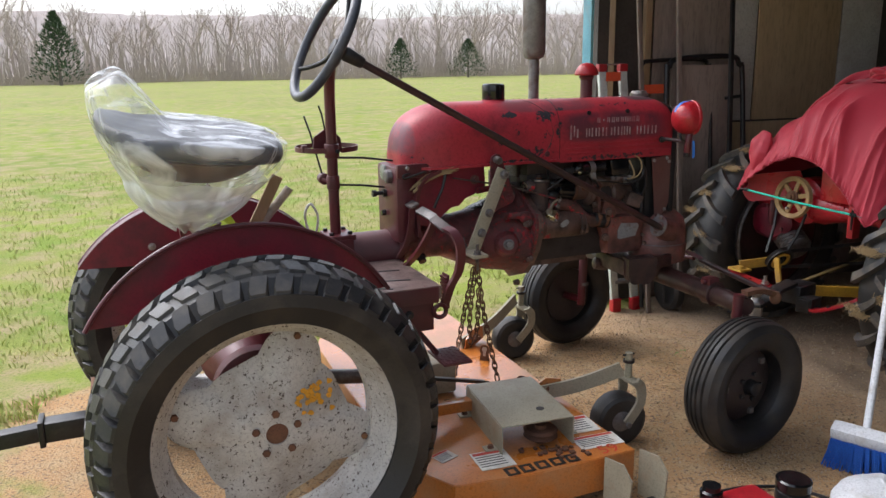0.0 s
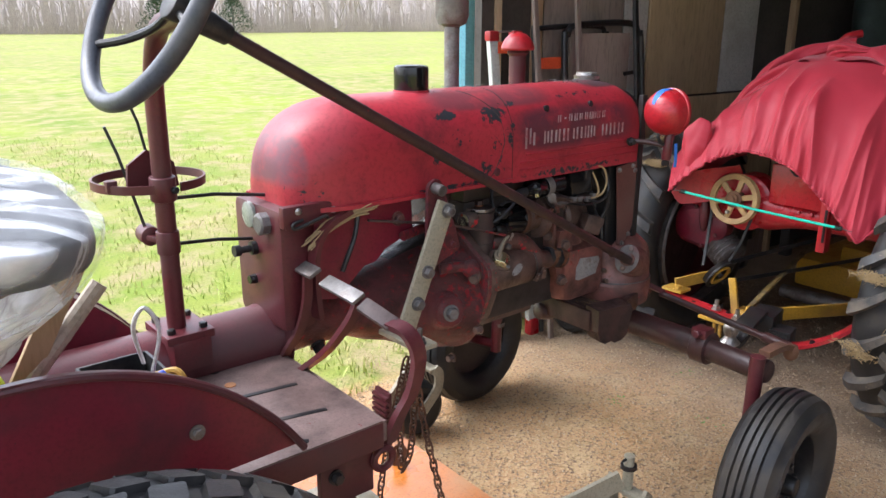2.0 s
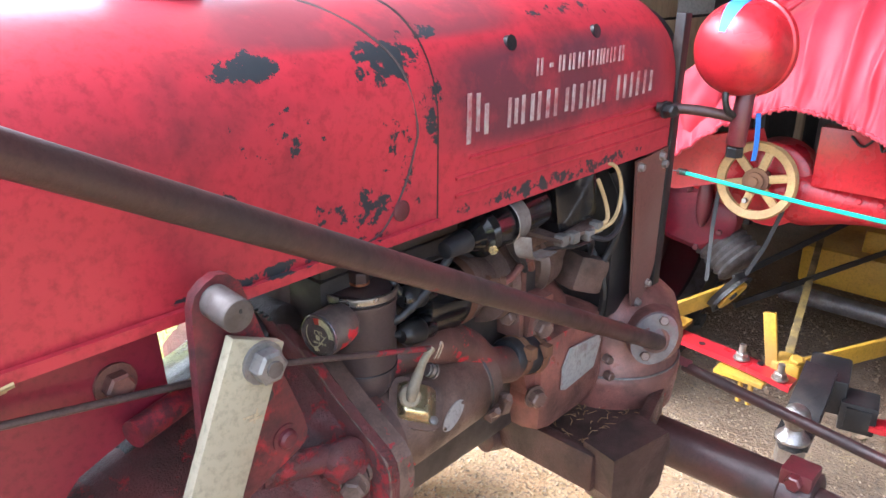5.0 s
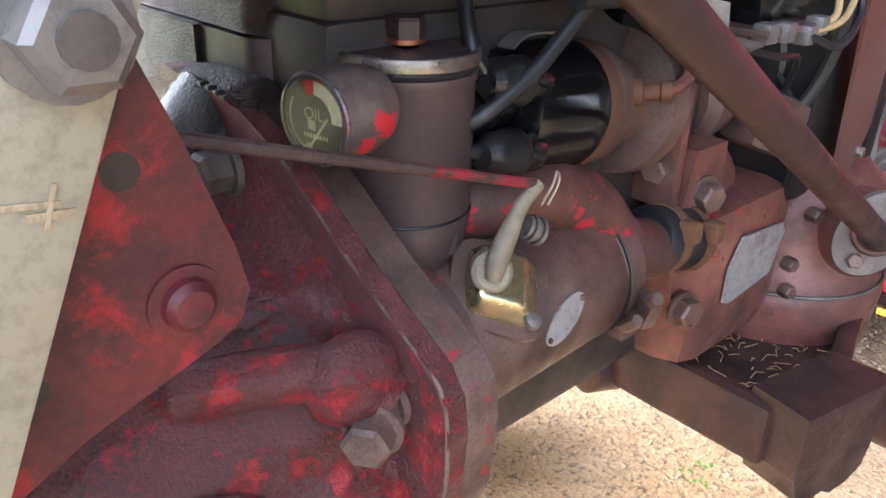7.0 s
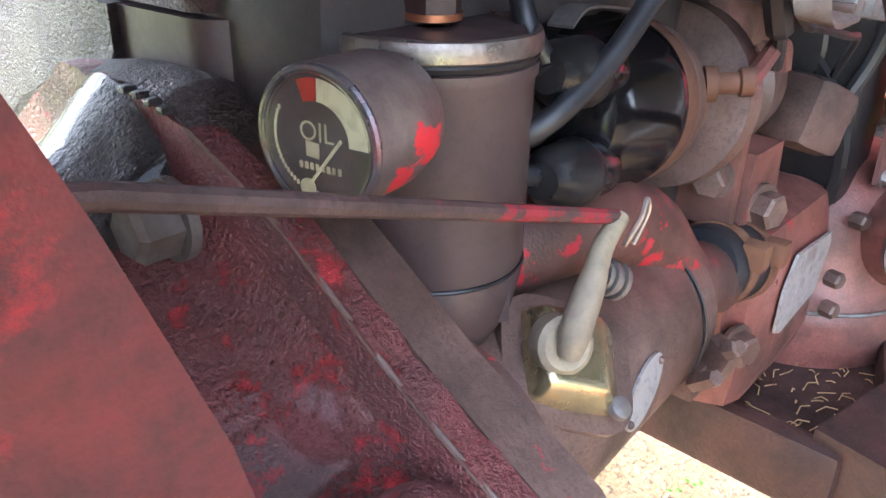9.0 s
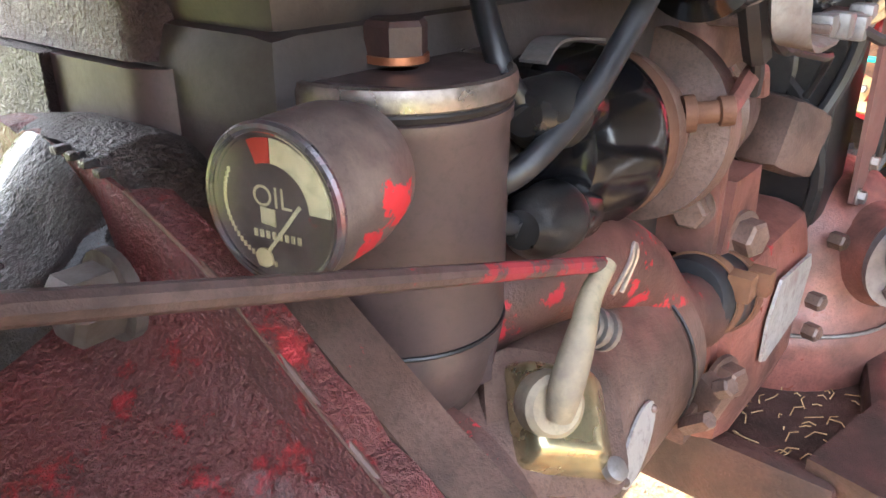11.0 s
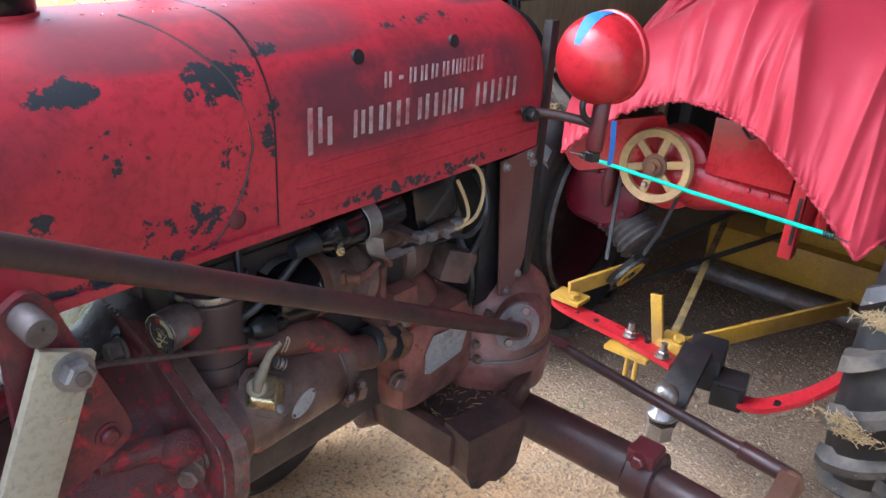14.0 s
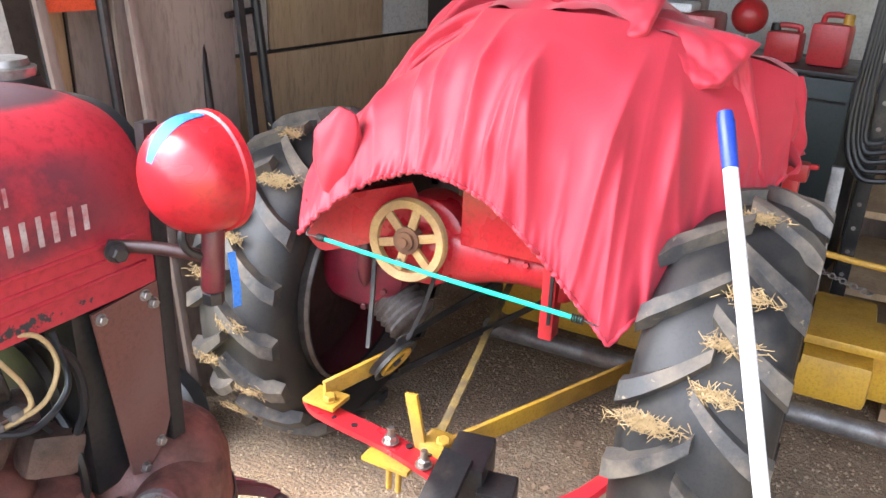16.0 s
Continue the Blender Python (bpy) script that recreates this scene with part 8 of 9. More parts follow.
    for k in range(6):
        a = math.tau * k / 6 + 0.3
        part("bolt", hexhead((3.135, 3.035 + 0.086 * math.cos(a), 0.60 + 0.086 * math.sin(a)), (-1, -0.15, 0), 0.009, 0.010), MAROON, dc, smooth=25)
    part("inner_rim", Shape().lathe([(0, 0.302), (0.008, 0.310), (0.05, 0.302), (0.05, 0.296), (0.0, 0.296)], (3.325, 3.118, 0.49), (0, 1, 0), 64, False), PINSTEEL, t2, "dark steel rim edge")
    part("left_side_sheet", Shape().grid(lambda u, v: (2.985 + 0.16 * u + 0.02 * math.sin(3 * v), 3.085 - 0.20 * u - 0.015 * math.sin(math.pi * v), 0.705 + 0.14 * v + 0.04 * u + 0.055 * (1 - v) * max(0, 1 - u * 5) ** 2), 24, 8), BRIGHT, t2, "curved red side sheet", 60, 0.012)
    part("belt_drum", Shape().lathe([(-0.06, 0.06)] + [(-0.055 + 0.010 * i, 0.075 - 0.008 * (i % 2)) for i in range(12)] + [(0.06, 0.05)], (3.21, 2.945, 0.50), (-0.15, -0.82, -0.55), 44), PINSTEEL, t2, "black grooved belt drum")
    part("upright", Shape().box((3.035, 2.462, 0.735), (0.045, 0.032, 0.20), None, 0.004), BRIGHT, t2, "slotted red upright")
    part("upright_slot", Shape().box((3.010, 2.455, 0.735), (0.006, 0.008, 0.12), None, 0.001), BLACKMET, t2)
    part("upright_pipe", Shape().cyl((3.06, 2.455, 0.72), (3.07, 2.44, 0.92), 0.030, seg=20, bevel=0.004), BRIGHT, t2)
    # belt pulley
    pc = Vector((3.09, 2.858, 0.755))
    d = Vector((-1, -0.05, 0.10)).normalized()
    pl = part("belt_pulley", Shape().lathe([(-0.010, 0.080), (-0.014, 0.100), (-0.008, 0.104), (0.0, 0.094), (0.008, 0.104), (0.014, 0.100), (0.010, 0.080), (-0.010, 0.080)], pc, d, 56, False), PALEYEL, t2, "rusty yellow spoked belt pulley")
    part("pulley_hub", Shape().lathe([(-0.02, 0.034), (0.012, 0.034), (0.014, 0.024), (0.022, 0.023), (0.024, 0.012), (0.032, 0.012)], pc, d, 28), RUST, pl)
    ex, ey = axes(d)
    for i in range(6):
        a = math.tau * i / 6 + 0.25
        r = ex * math.cos(a) + ey * math.sin(a)
        part("spoke", Shape().bar(pc + r * 0.022, pc + r * 0.086, 0.022, 0.012, d, 0.003), PALEYEL, pl)
    part("pulley_bolt", hexhead(pc + d * 0.004 + (ex * 0.3 + ey * 0.95) * 0.058, d, 0.008, 0.014), STEEL, pl, smooth=25)
    lp = Vector((3.045, 2.868, 0.446))
    d2 = Vector((-0.08, -0.80, -0.50)).normalized()
    p2 = part("idler_pulley", Shape().lathe([(-0.012, 0.060), (-0.012, 0.070), (0.0, 0.062), (0.012, 0.070), (0.012, 0.060), (0.004, 0.05), (0.004, 0.015), (0.02, 0.012)], lp, d2, 40), RUBBER, t2, "black idler pulley with a yellow centre")
    part("idler_centre", Shape().lathe([(0.008, 0.048), (0.014, 0.050), (0.018, 0.046), (0.014, 0.034), (0.010, 0.033)], lp, d2, 40, False), YELLOW, p2, "yellow ring")
    belt = [pc + Vector((0.012, 0.10, -0.01)), Vector((3.085, 2.955, 0.60)), lp + Vector((-0.03, 0.055, 0.03))]
    part("drive_belt", Shape().strap(belt, 0.014, 0.010, (0.9, 0.3, 0)), RUBBER, t2, "black rubber drive belt")
    part("drive_belt", Shape().strap([pc + Vector((0.012, -0.075, -0.07)), Vector((3.09, 2.81, 0.58)), lp + Vector((0.02, -0.03, 0.055))], 0.014, 0.010, (0.9, 0.3, 0)), RUBBER, t2)
    for a, b in (((3.07, 2.87, 0.48), (4.1, 2.72, 0.50)), ((3.05, 2.85, 0.41), (4.1, 2.58, 0.40))):
        part("long_belt", Shape().strap([a, b], 0.016, 0.010, (0, 0.3, 1)), RUBBER, t2)
    # drawbar and yellow frame
    db = part("drawbar", Shape().strap(curve_pts([(2.875, 3.00, 0.385), (2.85, 2.94, 0.375), (2.83, 2.74, 0.370), (2.80, 2.60, 0.368)], 6), 0.055, 0.014, (1, 0, 0)), BRIGHT, t2, "flat red drawbar with holes")
    de = part("drawbar_end", Shape().strap(curve_pts([(2.80, 2.47, 0.352), (2.785, 2.42, 0.350), (2.79, 2.37, 0.362), (2.83, 2.30, 0.400), (2.88, 2.25, 0.445), (2.90, 2.225, 0.485)], 6), 0.05, 0.012, (1, 0.35, 0)), BRIGHT, t2, "flat bent red bar with a hole")
    part("hole", Shape().cyl((2.793, 2.345, 0.372), (2.790, 2.342, 0.384), 0.009, seg=14), BLACKMET, de)
    for y in (2.90, 2.84, 2.69, 2.64):
        part("hole", Shape().cyl((2.835, y, 0.372), (2.835, y, 0.3805), 0.008, seg=14), BLACKMET, db)
    for q in ((2.826, 2.735, 0.380), (2.795, 2.63, 0.378)):
        b = part("stud", Shape().cyl(q, (q[0], q[1], q[2] + 0.038), 0.008, seg=14), STEEL, db)
        part("nut", hexhead(q, (0, 0, 1), 0.015, 0.014, 1.3), STEEL, b, smooth=25)
    part("yellow_clamp", Shape().box((2.868, 2.945, 0.398), (0.07, 0.09, 0.012), None, 0.002), YELLOW, t2, "yellow frame clamp")
    part("clamp_bolt", hexhead((2.86, 2.93, 0.404), (0, 0, 1), 0.016, 0.012, 1.3), YELLOW, t2, smooth=25)
    part("yellow_arm", Shape().bar((2.875, 2.955, 0.415), (3.06, 2.885, 0.435), 0.012, 0.045, (0, 0, 1), 0.002), YELLOW, t2)
    part("yellow_under_clamp", Shape().box((2.80, 2.72, 0.350), (0.05, 0.12, 0.012), None, 0.002), YELLOW, t2)
    for y in (2.69, 2.715):
        part("under_bolt", Shape().cyl((2.79, y, 0.345), (2.79, y, 0.285), 0.007, seg=12), YELLOW, t2)
    part("yellow_lever", Shape().bar((2.845, 2.665, 0.375), (2.838, 2.690, 0.515), 0.030, 0.010, (1, 0, 0.1), 0.002), YELLOW, t2, "upright yellow flat bar")
    part("yellow_knot", Shape().box((2.87, 2.635, 0.375), (0.07, 0.07, 0.05), pose(0, 0, 0), 0.012), YELLOW, t2)
    part("knot_bolt", hexhead((2.86, 2.62, 0.395), (-0.3, -0.3, 1), 0.016, 0.02), YELLOW, t2, smooth=25)
    part("yellow_tie", Shape().bar((2.88, 2.615, 0.375), (3.55, 2.365, 0.330), 0.012, 0.050, (0, 0, 1), 0.002), YELLOW, t2, "long yellow tie bar")
    part("thin_strut", Shape().bar((2.885, 2.645, 0.385), (3.82, 2.86, 0.42), 0.020, 0.008, (0, 0, 1), 0.001), OLDYELLOW, t2)
    hb = part("hitch_block", Shape().box((0, 0, 0), (0.13, 0.088, 0.085), pose(2.825, 2.535, 0.393, 0, 0, 12), 0.008), BLACKMET, t2, "black square hitch receiver")
    part("receiver_mouth", Shape().box((0, 0, 0), (0.080, 0.075, 0.07), pose(2.800, 2.456, 0.362, 0, 0, 12), 0.006), BLACKMET, t2)
    part("mouth_opening", Shape().box((0, 0, 0), (0.006, 0.05, 0.05), pose(2.7585, 2.447, 0.363, 0, 0, 12), 0.001), RUBBER, t2)
    part("hitch_plate", Shape().strap(curve_pts([(2.79, 2.545, 0.440), (2.68, 2.53, 0.42), (2.61, 2.525, 0.385), (2.555, 2.52, 0.375)], 5), 0.07, 0.016, (0.1, 1, 0)), BLACKMET, t2, "dark grey ball mount")
    bl = part("hitch_ball", Shape().lathe([(0.382, 0.034), (0.388, 0.034), (0.400, 0.022), (0.410, 0.018), (0.416, 0.020), (0.424, 0.0245), (0.434, 0.0262), (0.444, 0.0258), (0.454, 0.021), (0.460, 0.012), (0.461, 0.0)], (2.560, 2.520, 0), (0, 0, 1), 36, False), STEEL, t2, "shiny steel hitch ball")
    part("ball_nut", Shape().lathe([(0.325, 0.03), (0.365, 0.03)], (2.560, 2.520, 0), (0, 0, 1), 6), STEEL, bl, smooth=25)
    # yellow mower behind
    my = thing("yellow_mower", (4.0, 2.4, 0), "yellow mower deck under the covered tractor", "mower deck")
    part("deck", Shape().box((4.10, 2.35, 0.285), (0.52, 1.15, 0.14), None, 0.02), YELLOW, my)
    part("deck_cover", Shape().box((4.06, 2.50, 0.385), (0.32, 0.50, 0.10), None, 0.02), YELLOW, my)
    part("side_rail", Shape().box((3.95, 1.80, 0.40), (0.20, 0.75, 0.03), pose(0, 0, 0), 0.01), YELLOW, my)
    part("side_sheet", Shape().box((4.02, 1.75, 0.30), (0.10, 0.60, 0.22), None, 0.015), YELLOW, my)
    part("roller", Shape().cyl((3.79, 2.95, 0.185), (3.80, 1.45, 0.185), 0.032, seg=24), DULLSTEEL, my, "grey steel roller pipe")
    part("push_bar", Shape().tube(curve_pts([(4.05, 2.02, 0.60), (4.12, 1.80, 0.56), (4.2, 1.5, 0.53)], 5), 0.010, 10), YELLOW, my)
    for k in range(12):
        p = Vector((4.10, 2.0, 0.53)).lerp(Vector((4.16, 1.82, 0.455)), k / 11)
        lk = Shape().torus(p, (0, 0.3, 1) if k % 2 else (1, 0, 0.2), 0.009, 0.0028, 14, 6)
        part("chain_link", lk, STEEL, my)
    for k in range(6):
        part("bolt", hexhead((3.985, 1.62 + 0.06 * k, 0.36), (-1, 0, 0), 0.008, 0.008), RUST, my, smooth=25)
    # bungee cord
    a, b = Vector((2.918, 2.995, 0.788)), Vector((2.890, 2.347, 0.770))
    cd = thing("bungee_cord", (2.9, 2.67, 0.77), "taut teal elastic cord hooked to the cover's hem", "elastic cord")
    part("cord", Shape().tube([a, a.lerp(b, 0.5) + Vector((0, 0, -0.004)), b], 0.0052, 10), TEAL, cd)
    for p, q in ((a, Vector((0, 0.035, 0.0))), (b, Vector((0, -0.035, -0.003)))):
        part("hook", Shape().tube(curve_pts([p, p + q * 0.5, p + q, p + q + Vector((0.012, 0, 0.012))], 5), 0.0018, 6), BLACKMET, cd)
        coil = [p + Vector((0.0075 * math.cos(t), -q.normalized().y * 0.02 + q.normalized().y * t * 0.0008, 0.0075 * math.sin(t))) for t in (i * 0.5 for i in range(60))]
        part("hook_coil", Shape().tube(coil, 0.0018, 5), BLACKMET, cd)


second_tractor()


def cover():
    cv = thing("tractor_cover", (3.3, 2.67, 0.75), "red nylon cover draped in folds over the tractor", "cover")
    rng = random.Random(8)

    def hem(u):
        """The gathered lower edge: over the arch to the tip by the cord's near end, then back along the side."""
        k = min(1.0, u / 0.74)
        y = 3.065 - (3.065 - 2.290) * k
        if k < 0.42:
            z = 0.775 + 0.200 * math.sin(k / 0.42 * math.pi / 2) ** 0.95
        elif k < 0.60:
            z = 0.975 - 0.030 * ((k - 0.42) / 0.18) ** 1.6
        else:
            z = 0.945 - 0.215 * ((k - 0.60) / 0.40) ** 1.2
        p = Vector((2.935 + 0.05 * math.sin(math.pi * k) - 0.045 * k, y, z))
        if u > 0.74:
            p = p.lerp(Vector((3.40, 2.075, 0.985)), ((u - 0.74) / 0.26) ** 0.9)
        return p

    def ridge(u):
        y = 3.02 - 0.92 * u
        z = 1.020 + 0.262 * min(1, u / 0.30) ** 0.9 + 0.02 * math.sin(3 * u) - 0.10 * max(0, (u - 0.6) / 0.4) ** 1.6
        return Vector((3.30 - 0.10 * math.sin(math.pi * u) + 0.16 * max(0, (u - 0.75) / 0.25), y, z))

    folds = []
    u0 = 0.05
    while u0 < 0.97:
        w = rng.uniform(0.011, 0.026)
        folds.append((u0, rng.uniform(-0.09, 0.07), w, w * rng.uniform(1.1, 1.9), rng.uniform(0.6, 1.25)))
        u0 += w * rng.uniform(2.2, 5.2)
    for k in range(46):
        w = rng.uniform(0.004, 0.009)
        folds.append((rng.uniform(0.0, 1.0), rng.uniform(-0.06, 0.06), w, w * rng.uniform(0.5, 0.9), rng.uniform(0.15, 0.45)))

    def fold(u, v):
        """Folds of many widths that rise at the hem and die out at their own heights."""
        w = 0.0
        for u0, slant, wide, deep, reach in folds:
            d = (u - u0 - slant * v) / (wide * (1.0 + 0.5 * v))
            if abs(d) < 3 and v < reach:
                w += deep * (0.35 + 0.65 * min(1, u0 / 0.45)) * (math.exp(-d * d) if deep < 0.008 else math.exp(-abs(d) ** 1.35 * 1.2)) * (0.35 + 0.65 * math.sin(math.pi * min(1, 0.15 + v / reach * 0.5))) * min(1, (reach - v) / reach * 2.2)
        w += 0.0050 * math.sin(u * 265 + 5 * math.sin(u * 31)) * max(0, 1 - v * 11)
        w += 0.020 * noise.noise((u * 4, v * 1.6, 0.4)) + 0.006 * noise.noise((u * 11, v * 6, 3.4))
        return w

    def front(u, v):
        h, r = hem(u), ridge(u)
        p = h.lerp(r, v)
        p += Vector((-0.55, 0, 0.85)).normalized() * (0.060 * math.sin(math.pi * v) ** 1.0 * (0.4 + 0.6 * math.sin(math.pi * u)))
        p.y += 0.095 * math.sin(math.pi * min(1, v * 0.9)) * max(0, 1 - u / 0.20)
        n = Vector((-0.8, 0.25 - 0.5 * u, 0.5)).normalized()
        q = p + n * fold(u, v)
        return q
    part("rear_panel", Shape().grid(front, 380, 70), CLOTH, cv, "rear panel falling in vertical folds", 80, 0.0012)

    def top(u, v):
        r = front(u, 1.0)
        far = Vector((4.45, 2.95 - 0.65 * u, 0.98 + 0.12 * math.sin(math.pi * u)))
        p = r.lerp(far, v)
        p.z += 0.10 * math.sin(math.pi * min(1, v * 1.2)) * math.sin(math.pi * u) + 0.025 * noise.noise((u * 6, v * 7, 2.0)) + 0.02 * noise.noise((u * 13, v * 13, 5.0))
        return p
    part("top_panel", Shape().grid(top, 100, 50), CLOTH, cv, "", 80)

    def right(u, v):
        a = front(1.0, v)
        tgt = Vector((3.75, 2.14 + 0.05 * v, 1.00 + 0.14 * v))
        p = a.lerp(tgt, u)
        p += Vector((0, -0.9, 0.1)) * (0.03 * math.sin(math.pi * u) + 0.020 * math.sin(u * 17 + 5 * v + 2 * math.sin(4 * v)) * (1.1 - 0.6 * v) + 0.008 * math.sin(u * 41 + 7 * v))
        return p
    part("side_panel", Shape().grid(right, 80, 50), CLOTH, cv, "", 80, 0.0012)

    def left(u, v):
        a = front(0.0, v)
        tgt = Vector((3.55, 3.09 - 0.04 * v, 0.86 + 0.22 * v))
        p = a.lerp(tgt, u)
        p += Vector((0, 0.9, 0.2)) * (0.010 * math.sin(math.pi * u) + 0.010 * math.sin(u * 17 + 3 * v) * u)
        return p
    part("side_panel", Shape().grid(left, 50, 40), CLOTH, cv, "", 80, 0.0012)

    def flap(u, v):
        c = Vector((3.01, 2.975, 1.070)).lerp(Vector((2.975, 3.005, 0.880)), v)
        t = math.tau * u
        r = 0.008 + 0.052 * math.sin(math.pi * min(1, v * 0.93 + 0.03)) ** 0.6
        k = 1 + 0.08 * math.sin(3 * t + 4 * v) + 0.03 * math.sin(8 * t + 3 * v) + 0.025 * math.sin(40 * v) * max(0, math.cos(t - 2.6)) + 0.15 * noise.noise((math.cos(t), math.sin(t), v * 4))
        return c + Vector((-0.25, 0.85, 0.35)) * (math.cos(t) * r * k) + Vector((-0.8, -0.25, 0.1)) * (math.sin(t) * r * k * 0.5)
    part("loose_flap", Shape().grid(flap, 60, 40, True), CLOTH, cv, "loose gathered flap of cloth", 80)

    def swath(path, radii, seed, squash=0.8):
        """A loose roll of cloth along a path, creased lengthwise."""
        pts = curve_pts(path, 14)
        n = len(pts) - 1

        def pt(a, b):
            i = min(int(b * n), n - 1)
            c = pts[i].lerp(pts[i + 1], b * n - i)
            k = b * (len(radii) - 1)
            j = min(int(k), len(radii) - 2)
            r = radii[j] + (radii[j + 1] - radii[j]) * (k - j)
            t = math.tau * a
            crease = 1 + 0.22 * math.sin(3 * t + 5 * b + seed) + 0.12 * math.sin(7 * t - 9 * b + seed) + 0.25 * noise.noise((math.cos(t) * 1.5, math.sin(t) * 1.5 + seed, b * 5))
            d = (pts[min(i + 1, n)] - pts[max(i - 1, 0)]).normalized()
            sx = d.cross(Vector((0, 0, 1))).normalized()
            return c + sx * (math.cos(t) * r * crease) + Vector((0, 0, 1)) * (math.sin(t) * r * crease * squash)
        return Shape().grid(pt, 44, 80, True)
    part("bunched_top", swath([(3.22, 3.05, 0.96), (3.25, 3.02, 1.05), (3.28, 2.965, 1.135), (3.29, 2.86, 1.215), (3.31, 2.74, 1.270), (3.38, 2.56, 1.30)], (0.030, 0.050, 0.055, 0.052, 0.045, 0.02), 1.0), CLOTH, cv, "cloth bunched along the top", 80)
    part("bunched_fold", swath([(3.36, 3.03, 1.04), (3.38, 2.97, 1.17), (3.41, 2.84, 1.29), (3.48, 2.64, 1.36)], (0.05, 0.065, 0.065, 0.03), 2.3), CLOTH, cv, "", 80)
    part("bunched_fold", swath([(3.30, 2.66, 1.325), (3.27, 2.60, 1.350), (3.28, 2.50, 1.34)], (0.012, 0.036, 0.012), 4.1), CLOTH, cv, "", 80)

    def lap(a, b, c, d, puff, seed):
        """A fold of cloth turned over itself: a puffed sheet between four corners, a-b along its free edge, rolled under all round."""
        a, b, c, d = (Vector(q) for q in (a, b, c, d))

        def pt(u, v):
            p = a.lerp(b, u).lerp(d.lerp(c, u), v)
            edge = (1 - (2 * u - 1) ** 6) * (1 - (2 * v - 1) ** 8)
            h = puff * max(0.0, edge) ** 0.5 + 0.012 * noise.noise((u * 2.6 + seed, v * 2.2, seed)) + 0.007 * abs(math.sin(6 * v + 5 * u + seed)) + 0.004 * noise.noise((u * 9, v * 7, seed))
            sag = 0.014 * math.sin(math.pi * u) * (1 - v)
            return p + Vector((-0.80, -0.25, 0.45)) * (h - 0.012) + Vector((0, 0, -sag))
        return Shape().grid(pt, 40, 36)
    part("folded_lap", lap((3.19, 2.500, 1.240), (3.20, 2.370, 1.276), (3.32, 2.36, 1.375), (3.30, 2.62, 1.345), 0.026, 1.3), CLOTH, cv, "folded back lap of cloth", 80)
    part("folded_lap", lap((3.20, 2.315, 1.200), (3.22, 2.215, 1.185), (3.32, 2.165, 1.270), (3.28, 2.44, 1.315), 0.020, 4.4), CLOTH, cv, "", 80)
    part("hanging_fold", lap((3.30, 2.215, 1.030), (3.32, 2.110, 0.985), (3.33, 2.195, 1.260), (3.28, 2.245, 1.175), 0.022, 7.1), CLOTH, cv, "", 80)
    hem_gather = Shape()
    hem_gather.tube([front(i / 300, 0.0) + Vector((0, 0, 0.001 + 0.0025 * math.sin(i * 1.9))) for i in range(301)], 0.005, 6)
    part("gathered_hem", hem_gather, CLOTH, cv, "elastic gathered hem", 80)
    kn = thing("exhaust_knob", (3.55, 2.70, 1.2), "red curved handle rising from under the cover", "handle")
    part("handle", Shape().tube(curve_pts([(3.50, 2.74, 1.28), (3.49, 2.72, 1.34), (3.51, 2.69, 1.385), (3.56, 2.66, 1.40)], 6), 0.016, 12), BRIGHT, kn)


cover()


# ---- broom ----
def broom():
    b = thing("push_broom", (2.31, 1.74, 0), "blue-bristled broom leaning head down against the tyre", "broom")
    foot, top = Vector((2.335, 1.765, 0.15)), Vector((2.932, 2.160, 1.195))
    d = (top - foot).normalized()
    part("handle", Shape().cyl(foot, top - d * 0.10, 0.0125, seg=20), WHITEPL, b, "white metal handle")
    g = part("grip", Shape().lathe([(0, 0.0135), (0.08, 0.0145), (0.098, 0.0125), (0.10, 0.008)], top - d * 0.102, d, 20), BLUEPL, b, "blue plastic grip end")
    part("hang_hole", Shape().cyl(top - d * 0.018 + Vector((-0.004, -0.0142, 0)), top - d * 0.018 + Vector((0.004, 0.0142, 0)), 0.0045, seg=12), BLACKMET, g)
    part("socket", Shape().box((0, 0, 0), (0.06, 0.22, 0.05), pose(2.325, 1.755, 0.145, 0, -18, 25), 0.015), WHITEPL, b)
    rng = random.Random(6)
    br = Shape()
    mm = pose(2.32, 1.752, 0.125, 0, -18, 25)
    for i in range(700):
        x, y = rng.uniform(-0.028, 0.028), rng.uniform(-0.105, 0.105)
        e = (x * 1.8, y * 1.25, -0.115 + rng.uniform(-0.008, 0.01))
        br.tube([mm @ Vector((x, y, 0)), mm @ Vector((x * 1.3, y * 1.1, -0.06)), mm @ Vector(e)], 0.0013, 3)
    part("bristles", br, mat("blue_bristles", (0.02, 0.12, 0.55), (0.03, 0.16, 0.62), 0.5, 0, 20, 200, 0.0), b, "splayed blue bristles", 20)


broom()


# ---- clutter by the wall ----
def on_wall(u, v, z):
    return SHED @ Vector((u, v, z))


